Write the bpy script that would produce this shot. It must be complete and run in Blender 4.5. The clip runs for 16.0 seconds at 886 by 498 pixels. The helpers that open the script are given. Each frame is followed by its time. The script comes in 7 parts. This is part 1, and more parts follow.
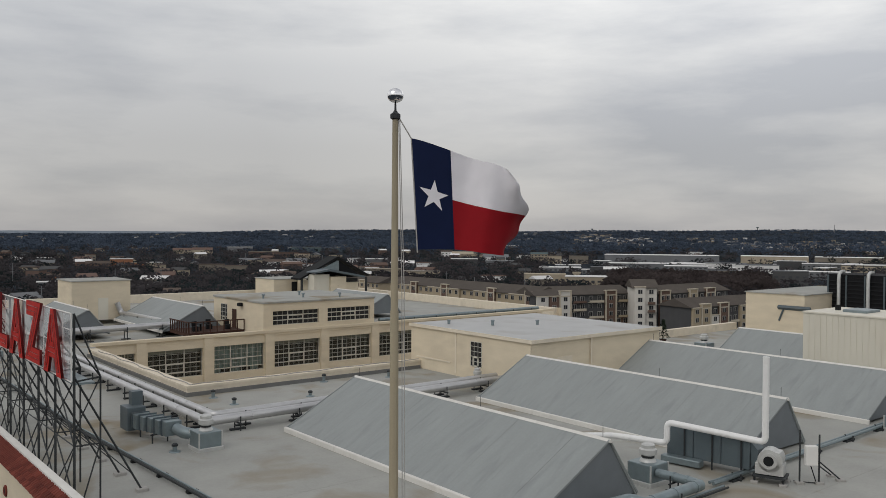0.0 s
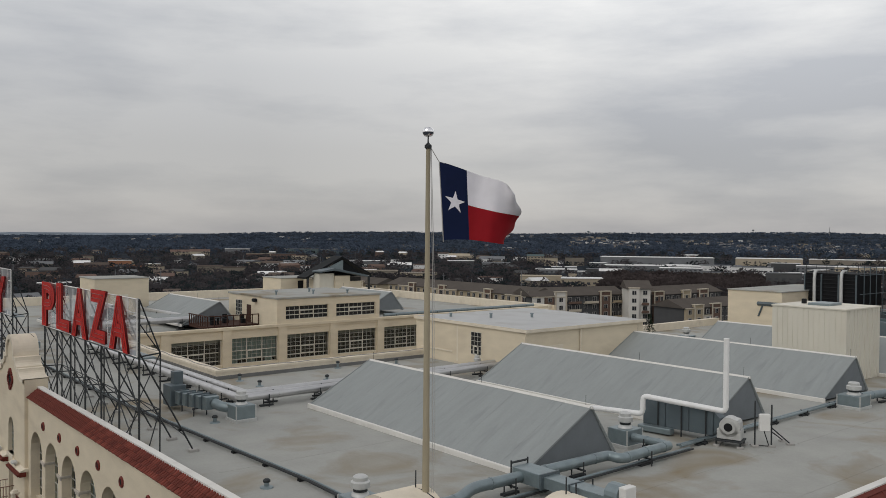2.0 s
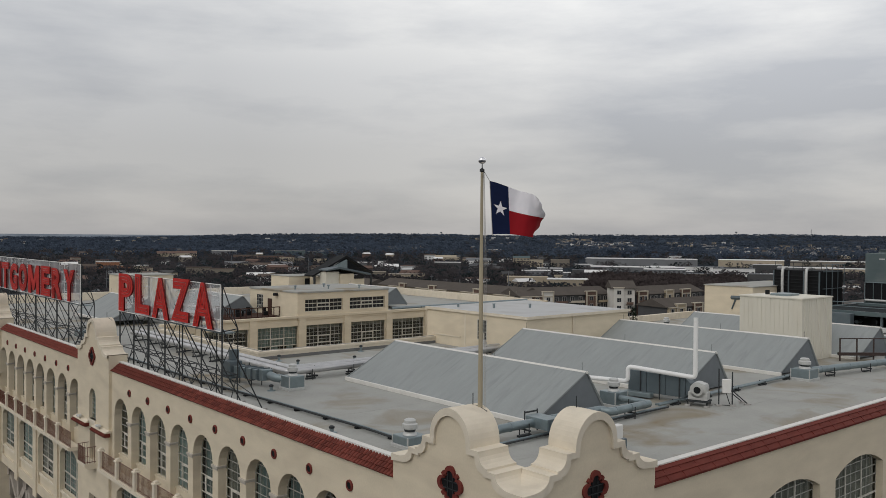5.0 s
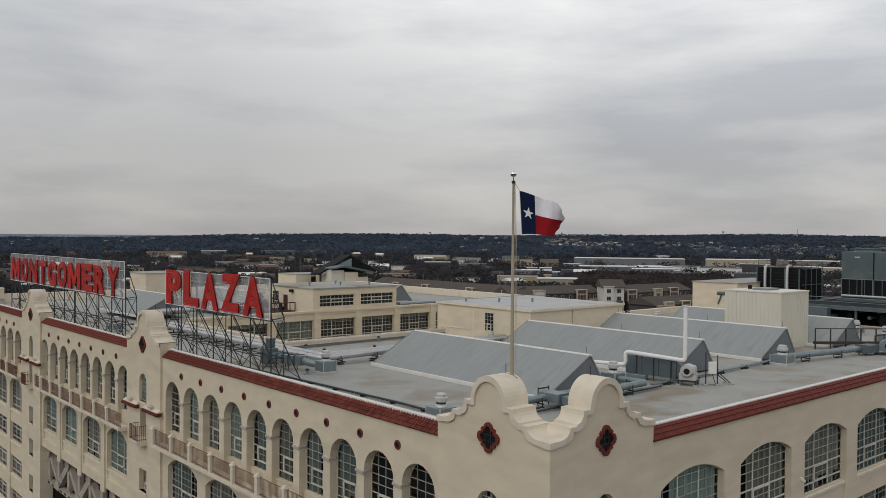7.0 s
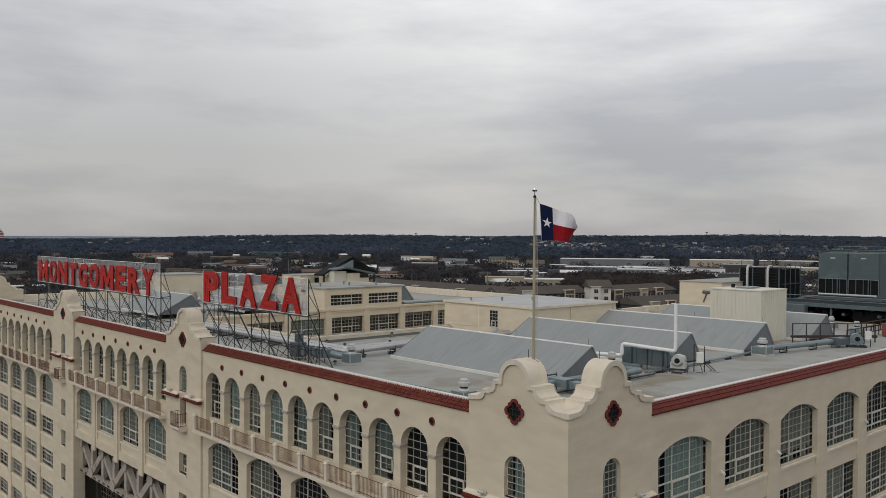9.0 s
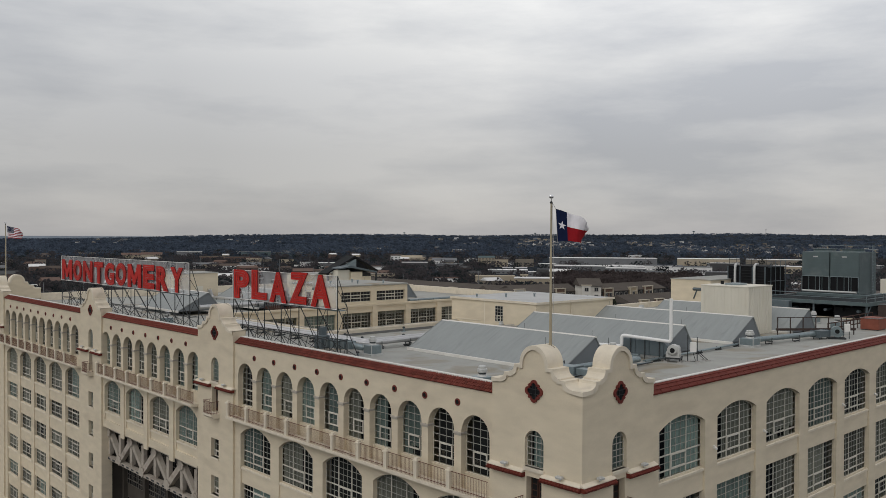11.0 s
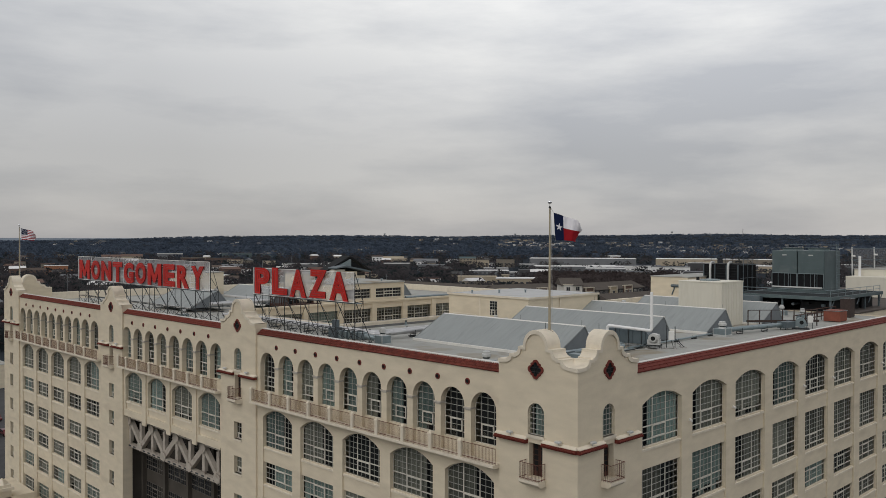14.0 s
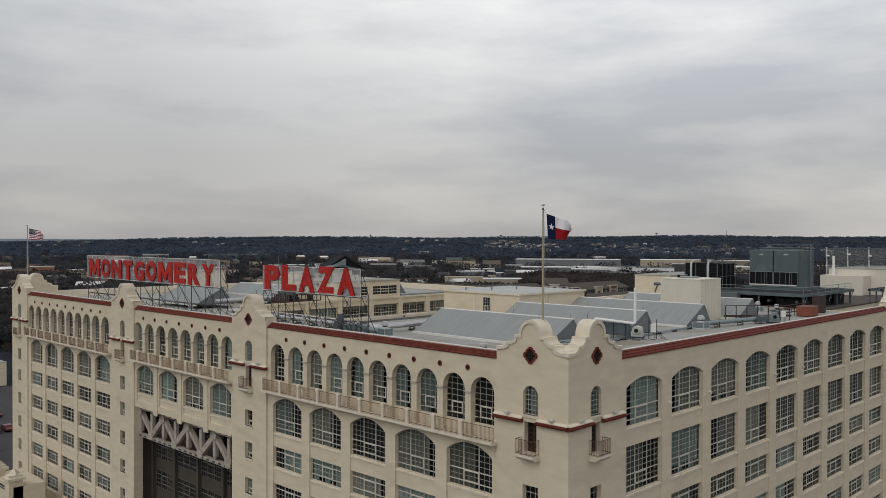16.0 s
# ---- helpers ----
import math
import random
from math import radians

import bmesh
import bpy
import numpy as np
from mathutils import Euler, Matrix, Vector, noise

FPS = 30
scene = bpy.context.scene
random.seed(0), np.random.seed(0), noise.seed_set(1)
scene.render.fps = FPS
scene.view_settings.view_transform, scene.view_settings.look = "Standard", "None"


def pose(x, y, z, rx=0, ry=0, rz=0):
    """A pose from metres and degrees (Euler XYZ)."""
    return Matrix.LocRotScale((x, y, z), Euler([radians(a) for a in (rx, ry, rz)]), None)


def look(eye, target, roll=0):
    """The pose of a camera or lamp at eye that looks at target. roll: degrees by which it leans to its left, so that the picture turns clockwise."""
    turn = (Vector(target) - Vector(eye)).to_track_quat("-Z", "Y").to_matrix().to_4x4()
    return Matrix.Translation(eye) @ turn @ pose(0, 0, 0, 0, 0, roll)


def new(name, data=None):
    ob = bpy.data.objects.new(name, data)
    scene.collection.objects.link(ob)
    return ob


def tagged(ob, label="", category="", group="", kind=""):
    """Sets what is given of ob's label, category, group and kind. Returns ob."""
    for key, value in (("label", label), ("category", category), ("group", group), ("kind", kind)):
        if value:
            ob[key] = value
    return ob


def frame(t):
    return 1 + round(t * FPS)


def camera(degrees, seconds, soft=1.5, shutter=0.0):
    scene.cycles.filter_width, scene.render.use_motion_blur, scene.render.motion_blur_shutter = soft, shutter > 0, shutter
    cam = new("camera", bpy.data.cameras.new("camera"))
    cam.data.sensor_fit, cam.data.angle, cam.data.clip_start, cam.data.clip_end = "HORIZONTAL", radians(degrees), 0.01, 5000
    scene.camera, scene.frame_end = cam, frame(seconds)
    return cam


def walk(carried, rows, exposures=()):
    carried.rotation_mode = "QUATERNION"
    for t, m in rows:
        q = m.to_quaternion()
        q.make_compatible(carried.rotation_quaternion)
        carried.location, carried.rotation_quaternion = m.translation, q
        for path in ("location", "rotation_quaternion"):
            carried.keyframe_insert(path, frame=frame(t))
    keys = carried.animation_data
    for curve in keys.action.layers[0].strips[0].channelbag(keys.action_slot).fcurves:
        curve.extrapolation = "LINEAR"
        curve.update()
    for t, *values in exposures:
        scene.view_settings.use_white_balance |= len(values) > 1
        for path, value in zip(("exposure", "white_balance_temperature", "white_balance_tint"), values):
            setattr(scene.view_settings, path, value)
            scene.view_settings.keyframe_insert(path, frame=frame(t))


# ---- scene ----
import itertools
# ---- camera ----
cam = camera(56.16, 16.0, soft=0.85)
ROWS = [
    (0.0, -7.629, -8.635, 44.584, -38.948, -1.137, 0.351),
    (0.5, -8.643, -9.770, 44.518, -38.954, -1.105, 0.394),
    (1.0, -9.640, -10.825, 44.488, -39.026, -1.097, 0.421),
    (1.5, -10.741, -11.952, 44.444, -39.103, -1.060, 0.406),
    (2.0, -11.949, -13.113, 44.411, -39.193, -0.986, 0.427),
    (2.5, -13.094, -14.152, 44.350, -39.315, -0.953, 0.448),
    (3.0, -14.406, -15.251, 44.300, -39.451, -0.960, 0.460),
    (3.5, -15.604, -16.234, 44.244, -39.597, -0.965, 0.444),
    (4.0, -16.941, -17.211, 44.164, -39.785, -0.917, 0.443),
    (6.5, -24.362, -21.811, 44.206, -40.833, -0.842, 0.433),
    (7.0, -25.938, -22.825, 44.148, -41.011, -0.849, 0.417),
    (7.5, -27.382, -23.734, 44.099, -41.216, -0.851, 0.395),
    (8.0, -29.047, -24.755, 44.132, -41.537, -0.851, 0.348),
    (8.5, -30.587, -25.588, 44.250, -41.839, -0.818, 0.326),
    (9.0, -32.333, -26.359, 44.395, -42.026, -0.776, 0.317),
    (9.5, -34.102, -27.110, 44.524, -42.224, -0.767, 0.288),
    (12.0, -40.317, -30.481, 44.467, -43.330, -0.804, 0.218),
    (12.5, -41.468, -31.112, 44.491, -43.586, -0.768, 0.182),
    (13.0, -42.738, -31.857, 44.520, -43.800, -0.765, 0.110),
    (13.5, -44.016, -32.639, 44.507, -43.997, -0.761, 0.087),
    (14.0, -45.361, -33.478, 44.421, -44.237, -0.744, 0.095),
    (14.5, -46.803, -34.335, 44.341, -44.506, -0.734, 0.120),
    (15.0, -48.086, -35.161, 44.364, -44.724, -0.748, 0.115),
    (15.5, -49.430, -36.052, 44.342, -44.984, -0.717, 0.121),
    (16.0, -50.659, -36.909, 44.223, -45.230, -0.662, 0.133),
]
walk(cam, [(t, pose(x, y, z, 90 + pitch, 0, yaw) @ pose(0, 0, 0, 0, 0, roll)) for t, x, y, z, yaw, pitch, roll in ROWS])

# ---- world, sun, exposure ----
scene.view_settings.exposure = 0.0
world = bpy.data.worlds.new("overcast")
scene.world = world
world.use_nodes = True
wn, wl = world.node_tree.nodes, world.node_tree.links
wn.clear()
w_out, w_bg = wn.new("ShaderNodeOutputWorld"), wn.new("ShaderNodeBackground")
w_sky = wn.new("ShaderNodeTexSky")
w_sky.sky_type, w_sky.sun_disc = "NISHITA", False
w_sky.sun_elevation, w_sky.sun_rotation = radians(42), radians(235)
w_co, w_map = wn.new("ShaderNodeTexCoord"), wn.new("ShaderNodeMapping")
w_map.inputs["Scale"].default_value = (1.0, 1.0, 4.6)
w_map.inputs["Rotation"].default_value = (radians(4), radians(-3), 0)
w_n1, w_n2 = wn.new("ShaderNodeTexNoise"), wn.new("ShaderNodeTexNoise")
for n_, sc_, de_, ro_ in ((w_n1, 1.7, 3, 0.45), (w_n2, 6.5, 7, 0.6)):
    n_.inputs["Scale"].default_value, n_.inputs["Detail"].default_value, n_.inputs["Roughness"].default_value = sc_, de_, ro_
w_add = wn.new("ShaderNodeMath")
w_add.operation = "MULTIPLY_ADD"
w_add.inputs[1].default_value = 0.35
w_ramp = wn.new("ShaderNodeValToRGB")
w_ramp.color_ramp.elements[0].position, w_ramp.color_ramp.elements[0].color = 0.50, (3.95, 4.02, 4.24, 1)
w_ramp.color_ramp.elements[1].position, w_ramp.color_ramp.elements[1].color = 0.80, (6.3, 6.22, 6.12, 1)
# clouds thin out upwards: brighter high, duller and warmer at the horizon
w_sep, w_hgt = wn.new("ShaderNodeSeparateXYZ"), wn.new("ShaderNodeValToRGB")
w_hgt.color_ramp.elements[0].position, w_hgt.color_ramp.elements[0].color = 0.0, (0.86, 0.832, 0.815, 1)
w_hgt.color_ramp.elements[1].position, w_hgt.color_ramp.elements[1].color = 0.75, (1.05, 1.05, 1.07, 1)
for p_, c_ in ((0.10, (0.905, 0.887, 0.873)), (0.19, (1.09, 1.09, 1.09)), (0.25, (1.34, 1.34, 1.325)), (0.30, (1.62, 1.61, 1.58)), (0.42, (1.3, 1.3, 1.3))):
    w_hgt.color_ramp.elements.new(p_).color = (*c_, 1)
w_mul = wn.new("ShaderNodeMixRGB")
w_mul.blend_type, w_mul.inputs[0].default_value = "MULTIPLY", 1.0
w_mix = wn.new("ShaderNodeMixRGB")
w_mix.inputs[0].default_value = 0.93
wl.new(w_co.outputs["Generated"], w_map.inputs["Vector"])
wl.new(w_map.outputs["Vector"], w_n1.inputs["Vector"])
wl.new(w_map.outputs["Vector"], w_n2.inputs["Vector"])
wl.new(w_n2.outputs["Fac"], w_add.inputs[0])
wl.new(w_n1.outputs["Fac"], w_add.inputs[2])
wl.new(w_add.outputs[0], w_ramp.inputs["Fac"])
wl.new(w_co.outputs["Generated"], w_sep.inputs["Vector"])
wl.new(w_sep.outputs["Z"], w_hgt.inputs["Fac"])
wl.new(w_ramp.outputs["Color"], w_mul.inputs[1])
wl.new(w_hgt.outputs["Color"], w_mul.inputs[2])
# a thinner, brighter part of the cloud sheet to the north-east, a duller one west of it
w_dot, w_thin, w_mul2 = wn.new("ShaderNodeVectorMath"), wn.new("ShaderNodeValToRGB"), wn.new("ShaderNodeMixRGB")
w_dot.operation = "DOT_PRODUCT"
w_dot.inputs[1].default_value = (math.sin(radians(62)) * math.cos(radians(20)), math.cos(radians(62)) * math.cos(radians(20)), math.sin(radians(20)))
w_thin.color_ramp.elements[0].position, w_thin.color_ramp.elements[0].color = 0.2, (1.0, 1.0, 1.0, 1)
w_thin.color_ramp.elements[1].position, w_thin.color_ramp.elements[1].color = 1.0, (1.17, 1.165, 1.15, 1)
for p_, c_ in ((0.45, (0.94, 0.945, 0.95)), (0.64, (0.80, 0.81, 0.825)), (0.80, (0.785, 0.793, 0.806)), (0.92, (0.925, 0.93, 0.935)), (0.985, (1.12, 1.12, 1.11))):
    w_thin.color_ramp.elements.new(p_).color = (*c_, 1)
w_mul2.blend_type, w_mul2.inputs[0].default_value = "MULTIPLY", 1.0
wl.new(w_co.outputs["Generated"], w_dot.inputs[0])
wl.new(w_dot.outputs["Value"], w_thin.inputs["Fac"])
wl.new(w_mul.outputs["Color"], w_mul2.inputs[1])
wl.new(w_thin.outputs["Color"], w_mul2.inputs[2])
wl.new(w_sky.outputs["Color"], w_mix.inputs[1])
wl.new(w_mul2.outputs["Color"], w_mix.inputs[2])
wl.new(w_mix.outputs["Color"], w_bg.inputs["Color"])
w_bg.inputs["Strength"].default_value = 0.11
wl.new(w_bg.outputs["Background"], w_out.inputs["Surface"])

sun_data = bpy.data.lights.new("sun", "SUN")
sun_data.energy, sun_data.angle, sun_data.color = 0.6, radians(40), (1.0, 0.96, 0.9)
sun = new("sun", sun_data)
sun.matrix_world = look((-75, -8, 70), (0, 0, 0))


# ---- materials ----
def mat(name, color, rough=0.8, metal=0.0, var=0.12, scale=3.0, bump=0.05, fine=40.0, stain=None, stain_scale=0.35, stain_amt=0.5, rnd=0.0, stretch=(1, 1, 1), stain_lo=0.55):
    """A plain painted or weathered surface: two scales of noise over the base colour, stains, fine relief."""
    m = bpy.data.materials.new(name)
    m.use_nodes = True
    n, l = m.node_tree.nodes, m.node_tree.links
    b = n["Principled BSDF"]
    b.inputs["Roughness"].default_value, b.inputs["Metallic"].default_value = rough, metal
    b.inputs["Specular IOR Level"].default_value = 0.5 if metal or rough < 0.5 else (0.2 if bump else 0.0)
    co, mp = n.new("ShaderNodeTexCoord"), n.new("ShaderNodeMapping")
    mp.inputs["Scale"].default_value = stretch
    l.new(co.outputs["Object"], mp.inputs["Vector"])
    n1, n2 = n.new("ShaderNodeTexNoise"), n.new("ShaderNodeTexNoise")
    n1.inputs["Scale"].default_value, n1.inputs["Detail"].default_value = scale, 5
    n2.inputs["Scale"].default_value, n2.inputs["Detail"].default_value = fine, 3
    l.new(mp.outputs["Vector"], n1.inputs["Vector"])
    l.new(co.outputs["Object"], n2.inputs["Vector"])
    add = n.new("ShaderNodeMath")
    add.operation = "ADD"
    l.new(n1.outputs["Fac"], add.inputs[0])
    sc = n.new("ShaderNodeMath")
    sc.operation = "MULTIPLY"
    sc.inputs[1].default_value = 0.45
    l.new(n2.outputs["Fac"], sc.inputs[0])
    l.new(sc.outputs[0], add.inputs[1])
    rp = n.new("ShaderNodeMapRange")
    rp.inputs["From Min"].default_value, rp.inputs["From Max"].default_value = 0.40, 1.05
    rp.inputs["To Min"].default_value, rp.inputs["To Max"].default_value = 1 - var, 1 + var
    l.new(add.outputs[0], rp.inputs["Value"])
    last = rp.outputs["Result"]
    if rnd:
        oi, rr, mu = n.new("ShaderNodeObjectInfo"), n.new("ShaderNodeMapRange"), n.new("ShaderNodeMath")
        rr.inputs["To Min"].default_value, rr.inputs["To Max"].default_value = 1 - rnd, 1 + rnd
        l.new(oi.outputs["Random"], rr.inputs["Value"])
        mu.operation = "MULTIPLY"
        l.new(last, mu.inputs[0])
        l.new(rr.outputs["Result"], mu.inputs[1])
        last = mu.outputs[0]
    vm = n.new("ShaderNodeVectorMath")
    vm.operation = "SCALE"
    vm.inputs[0].default_value = color
    l.new(last, vm.inputs["Scale"])
    col = vm.outputs["Vector"]
    if stain:
        n3, cr, mx = n.new("ShaderNodeTexNoise"), n.new("ShaderNodeMapRange"), n.new("ShaderNodeMixRGB")
        n3.inputs["Scale"].default_value, n3.inputs["Detail"].default_value, n3.inputs["Distortion"].default_value = stain_scale, 6, 0.6
        l.new(mp.outputs["Vector"], n3.inputs["Vector"])
        cr.inputs["From Min"].default_value, cr.inputs["From Max"].default_value = stain_lo, stain_lo + 0.2
        cr.inputs["To Max"].default_value = stain_amt
        l.new(n3.outputs["Fac"], cr.inputs["Value"])
        l.new(cr.outputs["Result"], mx.inputs[0])
        l.new(col, mx.inputs[1])
        mx.inputs[2].default_value = (*stain, 1)
        col = mx.outputs["Color"]
    l.new(col, b.inputs["Base Color"])
    if bump:
        bp = n.new("ShaderNodeBump")
        bp.inputs["Strength"].default_value, bp.inputs["Distance"].default_value = bump * 4, 0.02
        l.new(add.outputs[0], bp.inputs["Height"])
        l.new(bp.outputs["Normal"], b.inputs["Normal"])
    return m


STUCCO = mat("stucco", (0.67, 0.588, 0.447), 0.9, var=0.10, scale=0.9, fine=14, bump=0.06, stain=(0.46, 0.385, 0.29), stain_scale=0.3, stain_amt=0.42, stretch=(0.55, 0.55, 1.6))
TRIM = mat("stucco_trim", (0.70, 0.63, 0.51), 0.85, var=0.09, scale=1.5, stain=(0.42, 0.37, 0.3), stain_scale=0.7, stain_amt=0.4)
MEMBRANE = mat("roof_membrane", (0.34, 0.342, 0.318), 0.75, var=0.12, scale=0.5, fine=9, bump=0.03, stain=(0.225, 0.178, 0.108), stain_scale=0.22, stain_amt=0.9, stain_lo=0.51)
PALE_ROOF = mat("pale_membrane", (0.46, 0.465, 0.46), 0.7, var=0.08, scale=0.5, fine=9, bump=0.03, stain=(0.34, 0.32, 0.29), stain_scale=0.3, stain_amt=0.6)
CAPITAL = mat("grey_cast_stone", (0.46, 0.42, 0.36), 0.9, var=0.15, scale=2, stain=(0.25, 0.22, 0.19), stain_scale=1.0, stain_amt=0.5)
FLASHING = mat("dark_flashing", (0.17, 0.172, 0.168), 0.8, var=0.15, scale=1.5)
SKYLIGHT = mat("skylight_membrane", (0.282, 0.302, 0.298), 0.65, var=0.08, scale=0.6, fine=8, bump=0.03, stain=(0.185, 0.20, 0.205), stain_scale=0.5, stain_amt=0.42, stretch=(0.5, 3.4, 1))
SKY_END = mat("skylight_end_sheet", (0.17, 0.188, 0.20), 0.6, var=0.1, scale=1.2)
WHITE_METAL = mat("white_painted_metal", (0.72, 0.71, 0.68), 0.5, var=0.07, scale=1.0, stain=(0.5, 0.45, 0.38), stain_scale=0.9, stain_amt=0.35)
COPING = mat("white_coping", (0.68, 0.665, 0.625), 0.6, var=0.07, scale=0.9, stain=(0.45, 0.42, 0.38), stain_scale=1.1, stain_amt=0.3)
TILE = mat("clay_tile", (0.15, 0.037, 0.026), 0.75, var=0.22, scale=2.5, fine=22, bump=0.1, rnd=0.28)
TILE_PLAIN = mat("clay_band", (0.142, 0.031, 0.022), 0.7, var=0.2, scale=1.2, fine=10, bump=0.08, stain=(0.16, 0.04, 0.03), stain_scale=0.6, stain_amt=0.6, stretch=(1, 1, 4))
RED_TRIM = mat("red_trim", (0.16, 0.036, 0.028), 0.7, var=0.15, scale=4)
RACK = mat("brown_black_rack", (0.055, 0.04, 0.036), 0.6, var=0.25, scale=3)
IRON = mat("rust_red_iron", (0.14, 0.062, 0.046), 0.6, var=0.2, scale=6)
STEEL = mat("dark_steel", (0.026, 0.03, 0.032), 0.65, metal=0.1, var=0.25, scale=4, rnd=0.1)
GALV = mat("galvanised_duct", (0.225, 0.275, 0.29), 0.42, metal=0.55, var=0.16, scale=2.2, fine=30, stain=(0.2, 0.22, 0.23), stain_scale=1.3, stain_amt=0.5)
SILVER = mat("aluminium_jacket", (0.54, 0.54, 0.54), 0.4, metal=0.75, var=0.12, scale=1.5, fine=20)
PVC = mat("white_pvc", (0.78, 0.78, 0.77), 0.4, var=0.05, scale=2, stain=(0.5, 0.48, 0.42), stain_scale=1.4, stain_amt=0.3)
GREY_UNIT = mat("slate_grey_unit", (0.10, 0.128, 0.142), 0.5, metal=0.2, var=0.15, scale=1.4, stain=(0.14, 0.14, 0.14), stain_scale=1.5)
BEIGE_METAL = mat("beige_sheet_metal", (0.66, 0.63, 0.54), 0.55, var=0.05, scale=0.8, stain=(0.5, 0.44, 0.34), stain_scale=0.5, stain_amt=0.3, stretch=(1, 1, 0.4))
FRAME_WHITE = mat("window_frame", (0.58, 0.555, 0.485), 0.6, var=0.12, scale=5, rnd=0.12)
SASH_GREY = mat("steel_sash", (0.40, 0.395, 0.355), 0.6, var=0.12, scale=5, rnd=0.1)
CURTAIN = mat("teal_curtain_cloth", (0.33, 0.40, 0.385), 0.95, var=0.2, scale=1.3, bump=0.0, rnd=0.4)
CURTAIN_TAUPE = mat("taupe_curtain_cloth", (0.30, 0.285, 0.25), 0.95, var=0.2, scale=1.3, bump=0.0, rnd=0.45)
ROOM_SHADE = mat("room_shade", (0.035, 0.035, 0.035), 0.9, var=0.3, scale=0.8)
# sash tone darkened to hold the gateway's shade
GATE_FRAME = mat("gate_shade_sash", (0.16, 0.145, 0.125), 0.7, var=0.15, scale=3)
GRATING = mat("dark_deck_grating", (0.022, 0.027, 0.029), 0.95, var=0.25, scale=2, fine=30)
TAR = mat("brown_tar_roof", (0.105, 0.09, 0.08), 0.95, var=0.2, scale=0.3, fine=6, stain=(0.2, 0.19, 0.18), stain_scale=0.3, stain_amt=0.5)
# dark brown holding the gateway's shade; also one shop's own wall colour
PASSAGE = mat("gate_shade_shop_brown", (0.075, 0.066, 0.056), 0.9, var=0.2, scale=0.5)
TRUSS = mat("weathered_truss_paint", (0.42, 0.375, 0.32), 0.75, var=0.2, scale=1.5, stain=(0.16, 0.12, 0.09), stain_scale=1.0, stain_amt=0.6)
FAN_GREY = mat("fan_spun_aluminium", (0.52, 0.525, 0.51), 0.45, metal=0.3, var=0.12, scale=3)
DARK_PANE = mat("dark_pane", (0.02, 0.022, 0.024), 0.12, var=0.3, scale=2, bump=0)
TIMBER = mat("dark_stained_timber", (0.06, 0.03, 0.022), 0.7, var=0.25, scale=3)
SIGN_RED = mat("sign_red_paint", (0.50, 0.026, 0.020), 0.55, var=0.2, scale=2.2, stain=(0.26, 0.02, 0.018), stain_scale=1.5, stain_amt=0.6)
TUBING = mat("neon_tubing", (0.26, 0.03, 0.026), 0.3, var=0.1, scale=5, bump=0)
SIGN_RED_SHADE = mat("sign_red_side_shade", (0.11, 0.010, 0.010), 0.6, var=0.2, scale=2)
BLACK = mat("black_metal", (0.010, 0.011, 0.012), 0.7, var=0.3, scale=2)
LOUVRE = mat("louvre_black", (0.009, 0.0095, 0.011), 0.8, var=0.3, scale=1.5)
TOWER_GREY = mat("tower_sheet", (0.085, 0.118, 0.122), 0.5, metal=0.1, var=0.12, scale=0.8, stain=(0.2, 0.22, 0.22), stain_scale=0.5, stain_amt=0.4)
PLINTH = mat("concrete_block", (0.36, 0.35, 0.33), 0.9, var=0.15, scale=4)
POLE = mat("tan_pole_paint", (0.34, 0.295, 0.205), 0.5, var=0.12, scale=3, stain=(0.3, 0.26, 0.19), stain_scale=2, stain_amt=0.4, stretch=(1, 1, 0.3))
CHROME = mat("silver_ball", (0.85, 0.85, 0.86), 0.14, metal=1.0, var=0.03, scale=4, bump=0)
ROPE = mat("halyard_rope", (0.42, 0.41, 0.39), 0.9, var=0.15, scale=20)
FLAG_BLUE = mat("flag_navy", (0.006, 0.013, 0.05), 0.8, var=0.15, scale=3, fine=120)
FLAG_WHITE = mat("flag_white", (0.84, 0.82, 0.85), 0.85, var=0.06, scale=3, fine=120)
FLAG_RED = mat("flag_red", (0.29, 0.008, 0.014), 0.8, var=0.12, scale=3, fine=120)
RUST_BOX = mat("rust_red_box", (0.23, 0.075, 0.05), 0.6, var=0.2, scale=1.5)


def sheer(name, tint, gloss, rough=0.05):
    m = bpy.data.materials.new(name)
    m.use_nodes = True
    n, l = m.node_tree.nodes, m.node_tree.links
    n.clear()
    o, mx, tr, gl = n.new("ShaderNodeOutputMaterial"), n.new("ShaderNodeMixShader"), n.new("ShaderNodeBsdfTransparent"), n.new("ShaderNodeBsdfGlossy")
    tr.inputs["Color"].default_value = (*tint, 1)
    gl.inputs["Roughness"].default_value = rough
    mx.inputs[0].default_value = gloss
    l.new(tr.outputs[0], mx.inputs[1])
    l.new(gl.outputs[0], mx.inputs[2])
    l.new(mx.outputs[0], o.inputs["Surface"])
    return m


GLASS = sheer("window_glass", (0.71, 0.755, 0.73), 0.07)


